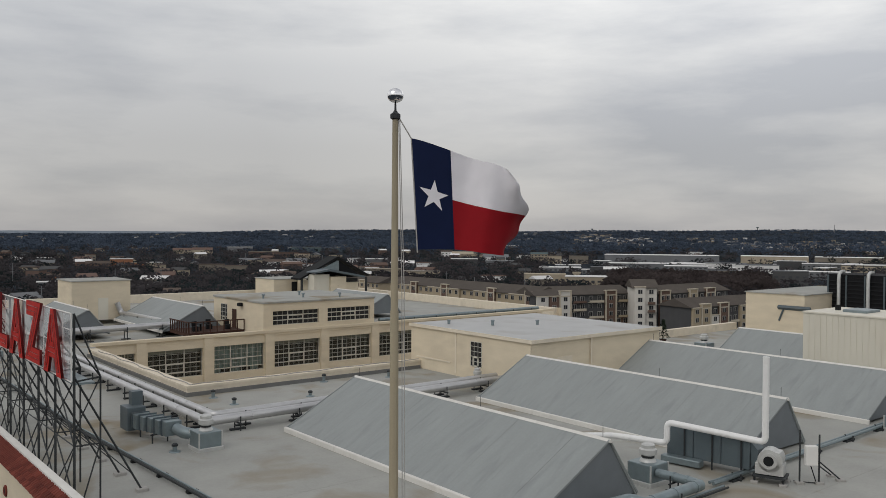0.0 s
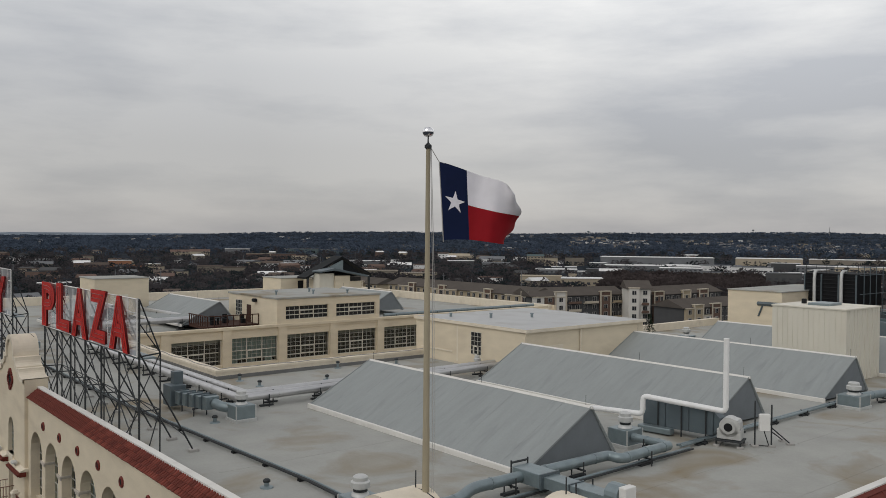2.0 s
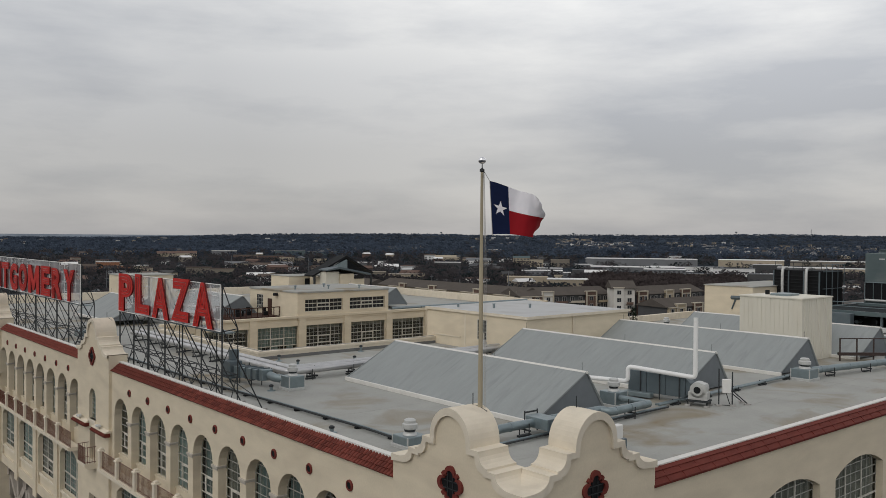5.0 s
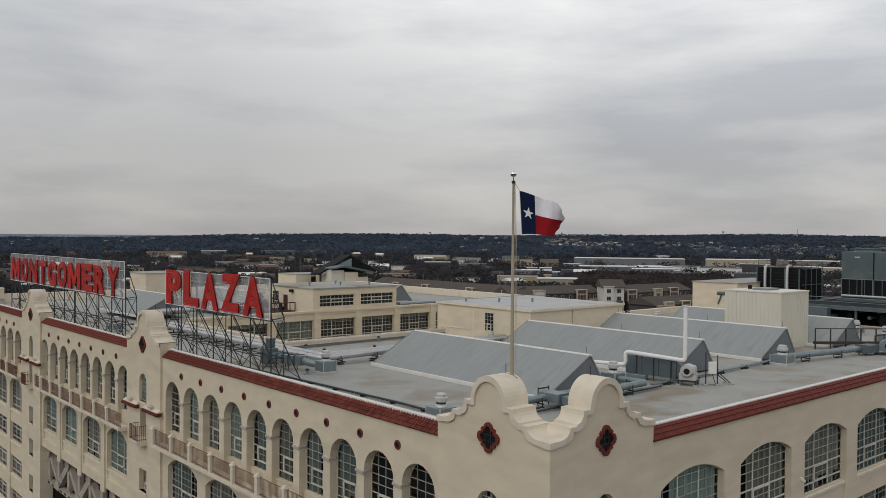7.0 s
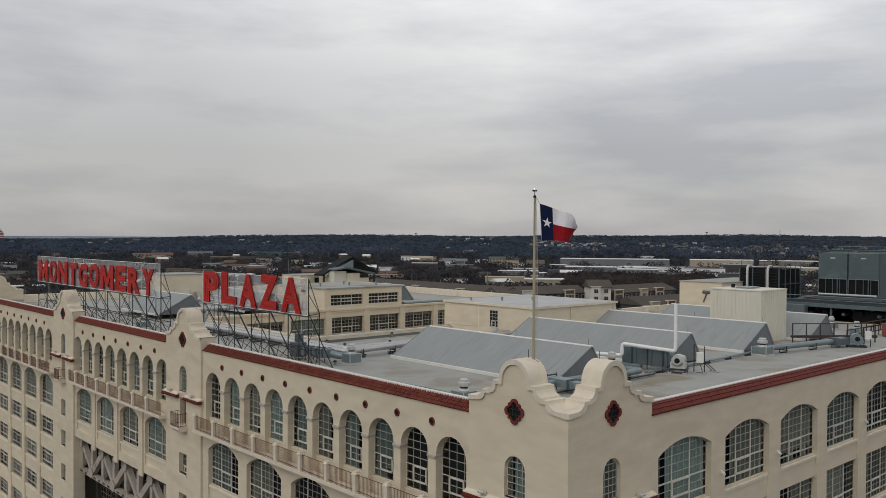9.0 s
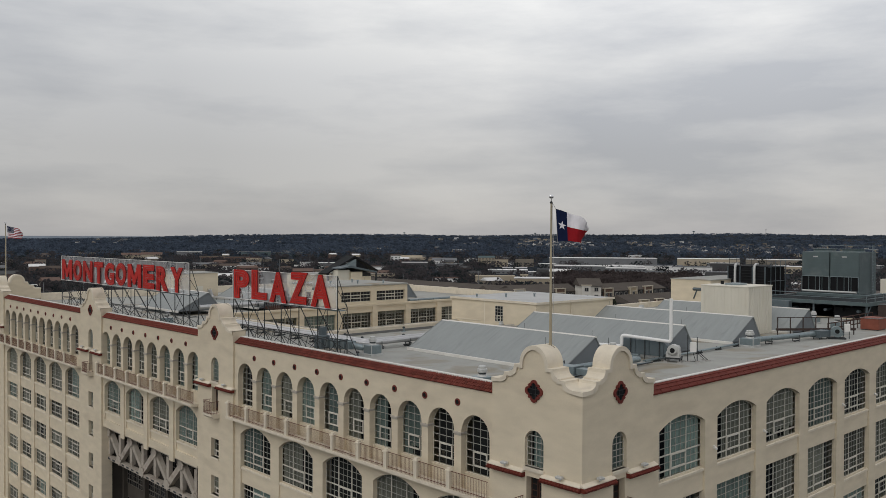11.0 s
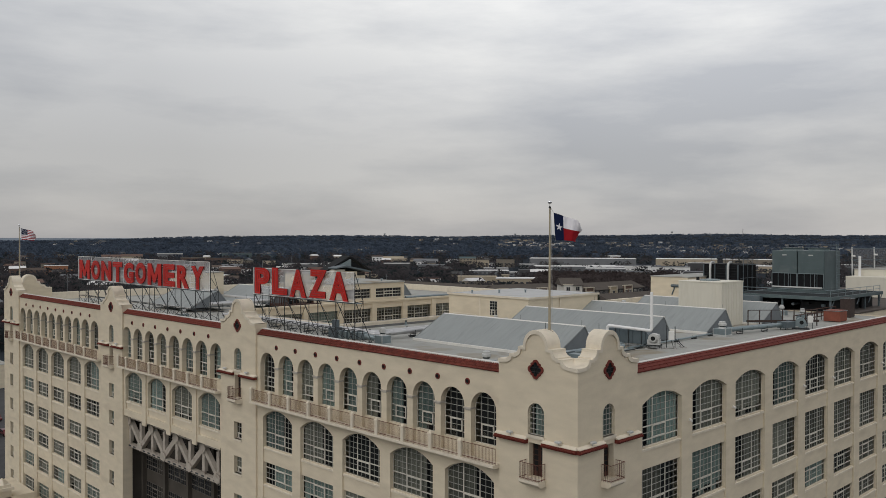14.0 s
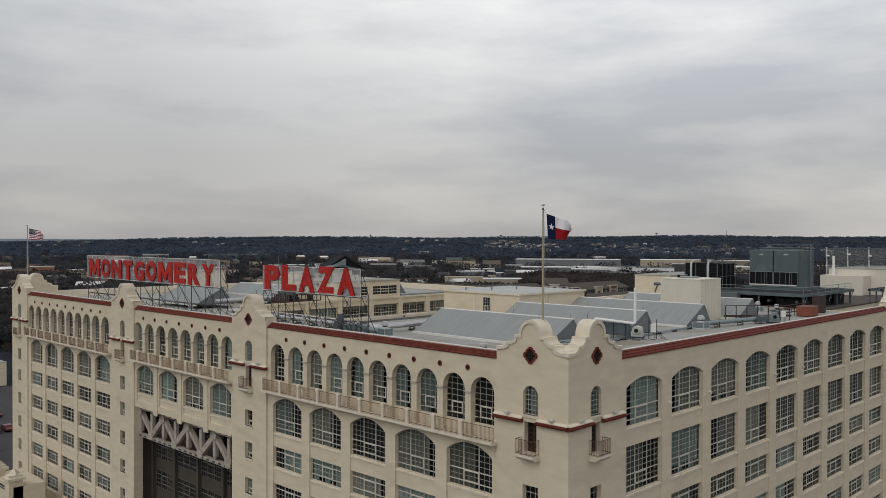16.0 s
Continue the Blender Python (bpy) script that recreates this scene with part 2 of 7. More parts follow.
def mesh_sheet(name="sign_wire_mesh", tone=(0.62, 0.63, 0.64), most=0.5):
    """Fine wire mesh: a sheet that lets most of the view through."""
    m = bpy.data.materials.new(name)
    m.use_nodes = True
    n, l = m.node_tree.nodes, m.node_tree.links
    b, o = n["Principled BSDF"], n["Material Output"]
    b.inputs["Base Color"].default_value = (*tone, 1)
    b.inputs["Roughness"].default_value = 0.6
    tr, mx, co, nz, mr = n.new("ShaderNodeBsdfTransparent"), n.new("ShaderNodeMixShader"), n.new("ShaderNodeTexCoord"), n.new("ShaderNodeTexNoise"), n.new("ShaderNodeMapRange")
    nz.inputs["Scale"].default_value = 0.6
    mr.inputs["To Min"].default_value, mr.inputs["To Max"].default_value = most * 0.4, most
    l.new(co.outputs["Object"], nz.inputs["Vector"])
    l.new(nz.outputs["Fac"], mr.inputs["Value"])
    l.new(mr.outputs["Result"], mx.inputs[0])
    l.new(tr.outputs[0], mx.inputs[1])
    l.new(b.outputs[0], mx.inputs[2])
    l.new(mx.outputs[0], o.inputs["Surface"])
    return m


WIRE = mesh_sheet()
DULL_WIRE = mesh_sheet("dull_wire_mesh", (0.20, 0.20, 0.20), 0.6)

# ---- mesh tools ----
class Shape:
    """Collects corners and faces of one mesh."""

    def __init__(self):
        self.v, self.f = [], []

    def face(self, *pts):
        k = len(self.v)
        self.v += [tuple(p) for p in pts]
        self.f.append(tuple(range(k, k + len(pts))))
        return self

    def box(self, x0, y0, z0, x1, y1, z1, c=0.0):
        """A box with its upright and top edges cut by c."""
        x0, x1, y0, y1, z0, z1 = min(x0, x1), max(x0, x1), min(y0, y1), max(y0, y1), min(z0, z1), max(z0, z1)
        k = len(self.v)
        if not c:
            self.v += [(x, y, z) for z in (z0, z1) for x, y in ((x0, y0), (x1, y0), (x1, y1), (x0, y1))]
            self.f += [tuple(k + i for i in q) for q in ((0, 3, 2, 1), (4, 5, 6, 7), (0, 1, 5, 4), (1, 2, 6, 5), (2, 3, 7, 6), (3, 0, 4, 7))]
            return self
        c = min(c, (x1 - x0) / 3, (y1 - y0) / 3, (z1 - z0) / 2)
        ring = lambda e, z: [(x0 + c + e, y0 + e, z), (x1 - c - e, y0 + e, z), (x1 - e, y0 + c + e, z), (x1 - e, y1 - c - e, z), (x1 - c - e, y1 - e, z), (x0 + c + e, y1 - e, z), (x0 + e, y1 - c - e, z), (x0 + e, y0 + c + e, z)]
        self.v += ring(0, z0) + ring(0, z1 - c) + ring(c * 0.7, z1)
        self.f.append(tuple(k + i for i in reversed(range(8))))
        for r in (0, 8):
            self.f += [(k + r + i, k + r + (i + 1) % 8, k + r + 8 + (i + 1) % 8, k + r + 8 + i) for i in range(8)]
        self.f.append(tuple(k + 16 + i for i in range(8)))
        return self

    def prism(self, outline, a0, a1, axis="y"):
        """Extrudes a 2D outline between a0 and a1 along an axis. The outline lies in (x, z) for y, (y, z) for x and (x, y) for z."""
        put = {"y": lambda p, a: (p[0], a, p[1]), "x": lambda p, a: (a, p[0], p[1]), "z": lambda p, a: (p[0], p[1], a)}[axis]
        k, n = len(self.v), len(outline)
        self.v += [put(p, a0) for p in outline] + [put(p, a1) for p in outline]
        self.f += [tuple(range(k, k + n)), tuple(range(k + 2 * n - 1, k + n - 1, -1))]
        self.f += [(k + i, k + n + i, k + n + (i + 1) % n, k + (i + 1) % n) for i in range(n)]
        return self

    def tube(self, path, r, n=8, cap=True):
        """A round bar along a path of points; r is one radius or one for each point."""
        pts = [Vector(p) for p in path]
        rs = r if isinstance(r, (list, tuple)) else [r] * len(pts)
        k = len(self.v)
        side = None
        for i, p in enumerate(pts):
            d = ((pts[i] - pts[i - 1]).normalized() if i else Vector()) + ((pts[i + 1] - pts[i]).normalized() if i < len(pts) - 1 else Vector())
            d.normalize()
            if side is None:
                side = d.cross(Vector((0, 0, 1)) if abs(d.z) < 0.9 else Vector((1, 0, 0))).normalized()
            side = (side - d * side.dot(d)).normalized()
            up = d.cross(side)
            self.v += [tuple(p + (side * math.cos(2 * math.pi * j / n) + up * math.sin(2 * math.pi * j / n)) * rs[i]) for j in range(n)]
        for i in range(len(pts) - 1):
            a, b = k + i * n, k + (i + 1) * n
            self.f += [(a + j, a + (j + 1) % n, b + (j + 1) % n, b + j) for j in range(n)]
        if cap:
            self.f += [tuple(k + j for j in reversed(range(n))), tuple(k + (len(pts) - 1) * n + j for j in range(n))]
        return self

    def bar(self, p, q, w):
        """A square steel bar."""
        return self.tube([p, q], w * 0.707, 4)

    def lathe(self, profile, cx, cy, n=16):
        """Turns a profile of (radius, z) round an upright axis."""
        k = len(self.v)
        for r, z in profile:
            self.v += [(cx + r * math.cos(2 * math.pi * j / n), cy + r * math.sin(2 * math.pi * j / n), z) for j in range(n)]
        for i in range(len(profile) - 1):
            a, b = k + i * n, k + (i + 1) * n
            self.f += [(a + j, a + (j + 1) % n, b + (j + 1) % n, b + j) for j in range(n)]
        self.f += [tuple(k + j for j in reversed(range(n))), tuple(k + (len(profile) - 1) * n + j for j in range(n))]
        return self

    def moved(self, m):
        self.v = [tuple(m @ Vector(p)) for p in self.v]
        return self

    def mesh(self, name, material, smooth=False):
        me = bpy.data.meshes.new(name)
        me.from_pydata(self.v, [], self.f)
        me.materials.append(material)
        b = bmesh.new()
        b.from_mesh(me)
        bmesh.ops.recalc_face_normals(b, faces=b.faces)
        b.to_mesh(me)
        b.free()
        if smooth:
            me.shade_smooth()
            me.set_sharp_from_angle(angle=radians(40))
        me.update()
        return me


def thing(name, label, category, at=(0, 0, 0), turn=0, group="", kind=""):
    ob = new(name)
    ob.matrix_world = pose(*at, 0, 0, turn)
    return tagged(ob, label, category, group, kind)


def part(name, shape, material, parent, label="", smooth=False, m=None):
    """One mesh under a thing or a part, in the parent's own space."""
    me = shape if isinstance(shape, bpy.types.Mesh) else shape.mesh(name, material, smooth)
    ob = new(name, me)
    ob.parent = parent
    if m is not None:
        ob.matrix_basis = m
    return tagged(ob, label)


def solo(name, shape, material, label, category, kind="", group="", smooth=False):
    return tagged(new(name, shape.mesh(name, material, smooth)), label, category, group, kind)


def arc(a, b, spring, rise, n=10):
    """Points of an arch from a to b, springing at that height; rise up to half the width."""
    h, c = (b - a) / 2, (a + b) / 2
    if rise >= h * 0.98:
        return [(c - h * math.cos(math.pi * i / n), spring + rise * math.sin(math.pi * i / n)) for i in range(n + 1)]
    r = (h * h + rise * rise) / (2 * rise)
    t = math.asin(h / r)
    return [(c + r * math.sin(-t + 2 * t * i / n), spring + rise - r + r * math.cos(-t + 2 * t * i / n)) for i in range(n + 1)]


def panel(s, u0, u1, v0, v1, hole=None, w=0.0, depth=0.3):
    """A wall panel facing -y in local (u, w, v), with one opening (a, b, sill, spring, rise) and its reveal."""
    q = lambda p, d=0.0: (p[0], w + d, p[1])
    if not hole:
        return s.face(q((u0, v0)), q((u1, v0)), q((u1, v1)), q((u0, v1)))
    a, b, c, sp, rise = hole
    top = arc(a, b, sp, rise) if rise else [(a, sp), (b, sp)]
    for x0, x1 in ((u0, a), (b, u1)):
        if x1 - x0 > 1e-4:
            s.face(q((x0, v0)), q((x1, v0)), q((x1, v1)), q((x0, v1)))
    if c - v0 > 1e-4:
        s.face(q((a, v0)), q((b, v0)), q((b, c)), q((a, c)))
    for p0, p1 in zip(top, top[1:]):
        s.face(q(p0), q(p1), q((p1[0], v1)), q((p0[0], v1)))
    rim = [(a, c)] + top + [(b, c)]
    for p0, p1 in zip(rim, rim[1:] + rim[:1]):
        s.face(q(p0), q(p0, depth), q(p1, depth), q(p1))
    return s

# ---- main building ----
ROOF = 33.5
WEST = pose(0, 0, 0, 0, 0, -90)   # local u = -y, w = +x
LOWS = [(19.6, 21.8), (15.6, 17.8), (11.6, 13.8), (7.6, 9.8), (3.4, 5.8)]

building = thing("building", "cream stucco warehouse block with arcaded top floor and curved gables", "building")
_cache = {}


def window_meshes(w, sill, spring, rise, cols, rows, vent):
    """Shared meshes of one window type, its middle at u = 0 and its sill at v = 0: bars, glass, curtain, room shade."""
    key = (round(w, 2), round(spring - sill, 2), round(rise, 2), cols, rows, vent)
    if key in _cache:
        return _cache[key]
    h, a = spring - sill, w / 2
    top = arc(-a, a, h, rise, 12) if rise else [(-a, h), (a, h)]
    height = lambda u: h if not rise else max(p[1] for p in [(0, h)] + [(0, p0[1] + (p1[1] - p0[1]) * (u - p0[0]) / max(p1[0] - p0[0], 1e-6)) for p0, p1 in zip(top, top[1:]) if p0[0] - 1e-6 <= u <= p1[0] + 1e-6])
    total = h + rise
    wide = lambda v: a if v <= h or not rise else max([abs(p[0]) for p in top if p[1] >= v] or [0])
    fr, thin = Shape(), Shape()
    rim = [(-a, 0)] + top + [(a, 0)]
    for p0, p1 in zip(rim, rim[1:] + rim[:1]):
        d = Vector((p1[0] - p0[0], p1[1] - p0[1])).normalized()
        nx, nz = d.y * 0.05, -d.x * 0.05
        fr.face((p0[0], 0, p0[1]), (p1[0], 0, p1[1]), (p1[0] + nx, 0, p1[1] + nz), (p0[0] + nx, 0, p0[1] + nz))
    for i in range(1, cols):
        u = -a + w * i / cols
        big = cols >= 5 and i % (cols // 3) == 0
        t = 0.042 if big else 0.015
        (fr if big else thin).box(u - t, -0.03 if big else -0.01, 0, u + t, 0.03, height(u))
    for j in range(1, rows):
        v = total * j / rows
        b = wide(v)
        if b > 0.1:
            big = j == vent[1] or j == vent[0]
            t = 0.045 if big and cols >= 5 else 0.02
            (fr if big else thin).box(-b, -0.02 if big else -0.01, v - t, b, 0.03, v + t)
    x0, x1 = (-w / 6, w / 6) if cols >= 5 else (-w / 4, w / 4)
    z0, z1 = total * vent[0] / rows, total * vent[1] / rows
    for q in () if vent[0] == vent[1] else ((x0, z0, x0 + 0.10, z1), (x1 - 0.10, z0, x1, z1), (x0, z0, x1, z0 + 0.10), (x0, z1 - 0.10, x1, z1)):
        fr.box(q[0], -0.06, q[1], q[2], 0.02, q[3])
    gl = Shape()
    gl.face(*[(p[0], 0.01, p[1]) for p in rim])
    cus, n = [], max(20, int(w / 0.085))
    for gap in ((0.0, 0.0), (0.0, 0.24), (0.58, 1.0)):
        cu = Shape()
        for i in range(n):
            if gap[0] <= (i + 0.5) / n < gap[1]:
                continue
            ua, ub = -a + w * i / n, -a + w * (i + 1) / n
            ya, yb = (0.17 + 0.085 * math.sin(k * 1.45 + 0.7 * math.sin(k * 0.31)) for k in (i, i + 1))
            lo = 0.02 if gap[1] else 0.02 + total * 0.16 * (i % 23 > 9)
            cu.face((ua, ya, lo), (ub, yb, lo), (ub, yb, height(ub)), (ua, ya, height(ua)))
        cus.append(cu.mesh("curtain", CURTAIN))
    # near-black sheet close behind the glass paints the unlit room's shade
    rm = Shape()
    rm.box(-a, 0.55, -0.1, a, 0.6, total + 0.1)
    res = (fr.mesh("frame", FRAME_WHITE), thin.mesh("glazing_grid", SASH_GREY), gl.mesh("glass", GLASS), cus, rm.mesh("room", ROOM_SHADE))
    _cache[key] = res
    return res


WRND = random.Random(5)


def window(parent, side, u, w, depth, sill, spring, rise=0.0, cols=6, rows=7, vent=(1, 3), curtain=0.84, solid=False, taupe=0.25):
    """A steel window with its middle at u on a facade; depth: how far its glass lies behind the wall's face."""
    fr, th, gl, cu, rm = window_meshes(w, sill, spring, rise, cols, rows, vent)
    ob = part("window", fr, None, parent, m=side @ pose(u, depth, sill))
    part("glazing_grid", th, None, ob)
    g = part("pane", gl, None, ob)
    g.visible_shadow = False
    if solid:
        g.data = g.data.copy()
        g.data.materials[0] = DARK_PANE
        return ob
    if WRND.random() < curtain:
        c_ = part("curtain", WRND.choice(cu), None, ob, m=pose(0, 0, 0) if WRND.random() < 0.6 else Matrix.Diagonal((-1, 1, 1, 1)))
        if WRND.random() < taupe:
            c_.material_slots[0].link = "OBJECT"
            c_.material_slots[0].material = CURTAIN_TAUPE
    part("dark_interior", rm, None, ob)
    return ob


def sill_box(side, u0, u1, v, w=0.25):
    key = ("sill", round(u1 - u0, 2), w)
    if key not in _cache:
        a = (u1 - u0) / 2 - 0.01
        _cache[key] = Shape().prism([(w - 0.10, -0.24), (w - 0.10, -0.09), (w + 0.2, 0.0), (w + 0.2, -0.24)], -a, a, "x").mesh("window_sill", TRIM)
    part("window_sill", _cache[key], None, building, m=side @ pose((u0 + u1) / 2, 0, v))


def bay(s, side, u0, u1, a, b, arch_spring, arch_rise, top, rows_upper, taupe=0.25, back=0.14, glass=0.36):
    """One tall recessed bay: pier faces in front, spandrels a little behind, windows behind those."""
    panel(s, u0, u1, 0, top, (a, b, 0.6, arch_spring, arch_rise), 0, back)
    cuts = sorted(rows_upper + LOWS)
    prev = 0.6
    deep = glass + 0.04
    for i, (z0, z1) in enumerate(cuts):
        nxt = (cuts[i + 1][0] + z1) / 2 if i + 1 < len(cuts) else arch_spring + arch_rise + 0.05
        last = i + 1 == len(cuts)
        if last:
            s.face((a, back, prev), (b, back, prev), (b, back, z0), (a, back, z0))
            s.face((a, back, z0), (a, deep, z0), (b, deep, z0), (b, back, z0))
            rim = [(a, z0)] + arc(a, b, arch_spring, arch_rise) + [(b, z0)]
            for p, q in zip(rim, rim[1:]):
                s.face((p[0], back, p[1]), (p[0], deep, p[1]), (q[0], deep, q[1]), (q[0], back, q[1]))
            window(building, side, (a + b) / 2, b - a, glass, z0, arch_spring, arch_rise, 9, 8, (1, 3), taupe=taupe)
        else:
            panel(s, a, b, prev, nxt, (a + 0.02, b - 0.02, z0, z1, 0), back, deep - back)
            tall = z1 - z0 > 3
            window(building, side, (a + b) / 2, b - a - 0.04, glass, z0, z1, 0, 9, 8 if tall else 4, (1, 3), taupe=taupe)
        sill_box(side, a, b, z0, back)
        prev = nxt


# south facade: nine bays
south = Shape()
SBAY, SX0, SWIDE = 7.31, 7.77, 5.68
edges = [6.9] + [SX0 + SBAY * i - 0.81 for i in range(1, 9)] + [73.0]
for i in range(9):
    a = SX0 + SBAY * i
    bay(south, Matrix(), edges[i], edges[i + 1], a, a + SWIDE, 32.1, 0.72, 34.62, [(23.35, 27.25), (28.85, 32.1)], 0.72)
part("wall_south", south, STUCCO, building)

# small white cameras on the piers
for i in (1, 2, 4, 5, 7, 8):
    u = SX0 + SBAY * i - 0.62
    part("security_camera", Shape().tube([(u, -0.32, 30.0), (u + 0.12, -0.1, 30.05)], 0.09, 8).box(u + 0.06, -0.1, 29.95, u + 0.2, 0.0, 30.15), WHITE_METAL, building, "small white security camera")
# west facade: two long sections with ten arches and a middle one with eight over a gateway
west = Shape()
capital_mesh = Shape().box(-0.33, -0.05, 0, 0.33, 0.5, 0.1, 0.02).box(-0.39, -0.1, 0.1, 0.39, 0.5, 0.24, 0.03).mesh("capital", CAPITAL)


def arcade(y0, y1, first, count, pitch):
    """Arcade storey between two towers: deep round arches on short piers."""
    for i in range(count):
        c = first + pitch * i
        lo = y0 if i == 0 else c - pitch / 2
        hi = y1 if i == count - 1 else c + pitch / 2
        half = 1.3
        panel(west, -hi, -lo, 27.5, 34.62, (-c - half, -c + half, 27.5, 31.62, half), 0, 0.6)
        window(building, WEST, -c, 2.6, 0.5, 28.92, 31.62, 1.3, 4, 8, (1, 3), curtain=0.85, taupe=0.4)
        part("arcade_sill", Shape().box(-c - 1.29, 0.34, 27.3, -c + 1.29, 0.7, 28.92).box(-c - 1.29, 0.28, 28.84, -c + 1.29, 0.34, 28.92).moved(WEST), STUCCO, building)
        if i < count - 1:
            # capital on the pier
            m = c + pitch / 2
            part("capital", capital_mesh, None, building, m=WEST @ pose(-m, 0, 31.35))


def boss(y):
    """A small round terracotta rosette with a dark eye."""
    ob = part("rosette", boss_mesh, None, building, m=WEST @ pose(-y, 0.01, 33.55, 90, 0, 0))
    part("rosette_eye", eye_mesh, None, ob)


boss_mesh = Shape().lathe([(0.25, -0.02), (0.25, 0.06), (0.19, 0.10), (0.15, 0.05)], 0, 0, 14).mesh("rosette", RED_TRIM, True)
eye_mesh = Shape().lathe([(0.145, 0.03), (0.145, 0.065)], 0, 0, 12).mesh("rosette_eye", BLACK)
P1 = 3.285
SECTIONS = [(6.9, 40.3, 8.75, 10, P1), (47.1, 72.5, 48.6, 8, 3.27), (79.3, 113.0, 82.0, 10, 3.27)]
for y0, y1, first, count, pitch in SECTIONS:
    arcade(y0, y1, first, count, pitch)
    for i in range(count - 1):
        boss(first + pitch * (i + 0.5))
for y0, y1, c0, pitch in ((6.9, 40.3, 10.27, 6.57), (79.3, 113.0, 83.05, 6.52)):
    for i in range(5):
        c = c0 + pitch * i
        lo = y0 if i == 0 else c - pitch / 2
        hi = y1 if i == 4 else c + pitch / 2
        bay(west, WEST, -hi, -lo, -c - 2.6, -c + 2.6, 26.35, 0.9, 27.5, [(23.35, 26.35)], 0.2 if y0 < 20 else 0.7)
# the middle section hangs over the gateway
for i in range(4):
    c = 50.1 + 6.46 * i
    lo = 47.1 if i == 0 else c - 3.23
    hi = 72.5 if i == 3 else c + 3.23
    al, ar = (c + 2.45, c - 2.35) if i == 0 else (c + 2.45, c - 2.6)
    mid_, wd_ = (al + ar) / 2, al - ar
    panel(west, -hi, -lo, 21.6, 27.5, (-al, -ar, 22.3, 26.35, 0.9), 0, 0.14)
    west.face((-al, 0.14, 22.3), (-ar, 0.14, 22.3), (-ar, 0.14, 23.35), (-al, 0.14, 23.35))
    rim = [(-al, 23.35)] + arc(-al, -ar, 26.35, 0.9) + [(-ar, 23.35)]
    for p, q in zip(rim, rim[1:]):
        west.face((p[0], 0.14, p[1]), (p[0], 0.42, p[1]), (q[0], 0.42, q[1]), (q[0], 0.14, q[1]))
    part("window_ledge", Shape().box(-al, 0.14, 23.2, -ar, 0.45, 23.34).moved(WEST), STUCCO, building)
    window(building, WEST, -mid_, wd_, 0.38, 23.35, 26.35, 0.9, 9, 8, (1, 3), taupe=0.45)
    sill_box(WEST, -al, -ar, 23.35, 0.14)
    if i < 3:
        part("hanging_pilaster", Shape().box(-hi - 0.5, -0.14, 21.0, -hi + 0.5, 0.0, 27.4).moved(WEST), STUCCO, building)
# shade inside the gateway is put into the lining's dark colour
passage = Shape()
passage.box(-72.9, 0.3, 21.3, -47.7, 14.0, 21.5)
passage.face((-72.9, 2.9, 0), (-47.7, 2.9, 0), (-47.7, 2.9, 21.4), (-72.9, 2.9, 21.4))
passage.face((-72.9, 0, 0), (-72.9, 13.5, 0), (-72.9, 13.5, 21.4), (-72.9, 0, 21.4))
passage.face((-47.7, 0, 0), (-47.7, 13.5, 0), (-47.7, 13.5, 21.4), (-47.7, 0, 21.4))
for i in range(4):
    for z0, z1 in LOWS[:4]:
        gw = window(building, WEST, -51.0 - 6.2 * i, 4.8, 2.85, z0 - 1.6, z1 - 1.4, 0, 9, 4, (1, 3), solid=True)
        for o in (gw, gw.children[0]):
            o.material_slots[0].link = "OBJECT"
            o.material_slots[0].material = GATE_FRAME
part("gateway_lintel", Shape().box(-72.9, 0.0, 21.4, -47.7, 0.6, 21.6).moved(WEST), STUCCO, building)
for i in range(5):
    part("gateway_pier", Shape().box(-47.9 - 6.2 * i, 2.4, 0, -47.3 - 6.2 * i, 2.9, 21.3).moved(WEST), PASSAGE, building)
part("gateway_lining", passage.moved(WEST), PASSAGE, building, "gateway walls and soffit, shade painted in dark brown")
west.moved(WEST)
part("wall_west", west, STUCCO, building)


# ---- towers with curved gables ----
def gable_profile(half):
    """Half outline of a mission gable from its middle outwards: round head, shoulder, scroll, toe."""
    k = half / 3.64
    pts = [(1.15 * math.sin(math.pi / 2 * i / 10), 36.82 + 1.15 * math.cos(math.pi / 2 * i / 10)) for i in range(11)]
    pts += [(1.15, 36.72), (1.62, 36.72)]
    pts += [(1.62 + 0.44 * (1 - math.cos(math.pi / 2 * i / 5)), 36.66 - 0.46 * math.sin(math.pi / 2 * i / 5)) for i in range(6)]
    pts += [(2.06, 36.12), (2.50, 36.12)]
    pts += [(2.50 + 0.72 * (1 - math.cos(math.pi / 2 * i / 6)), 36.06 - 0.40 * math.sin(math.pi / 2 * i / 6)) for i in range(7)]
    pts += [(3.64, 35.66)]
    return [(x * k, z) for x, z in pts]


def four_lobes(t, off=0.42, r=0.262):
    """Distance to the rim of four overlapping circles, with small barbs between them."""
    best = 0.575 if abs(math.sin(2 * t)) > 0.965 else 0.43
    for k in range(4):
        a = t - math.pi / 2 * k
        h = off * math.sin(a)
        if abs(h) < r and math.cos(a) > 0:
            best = max(best, off * math.cos(a) + math.sqrt(r * r - h * h))
    return best


QUAT = [(four_lobes(t) * math.cos(t), four_lobes(t) * math.sin(t)) for t in [2 * math.pi * i / 96 for i in range(96)]]


picket_mesh = Shape().bar((0, 0, 0), (0, 0, 1.19), 0.022).mesh("baluster", IRON)


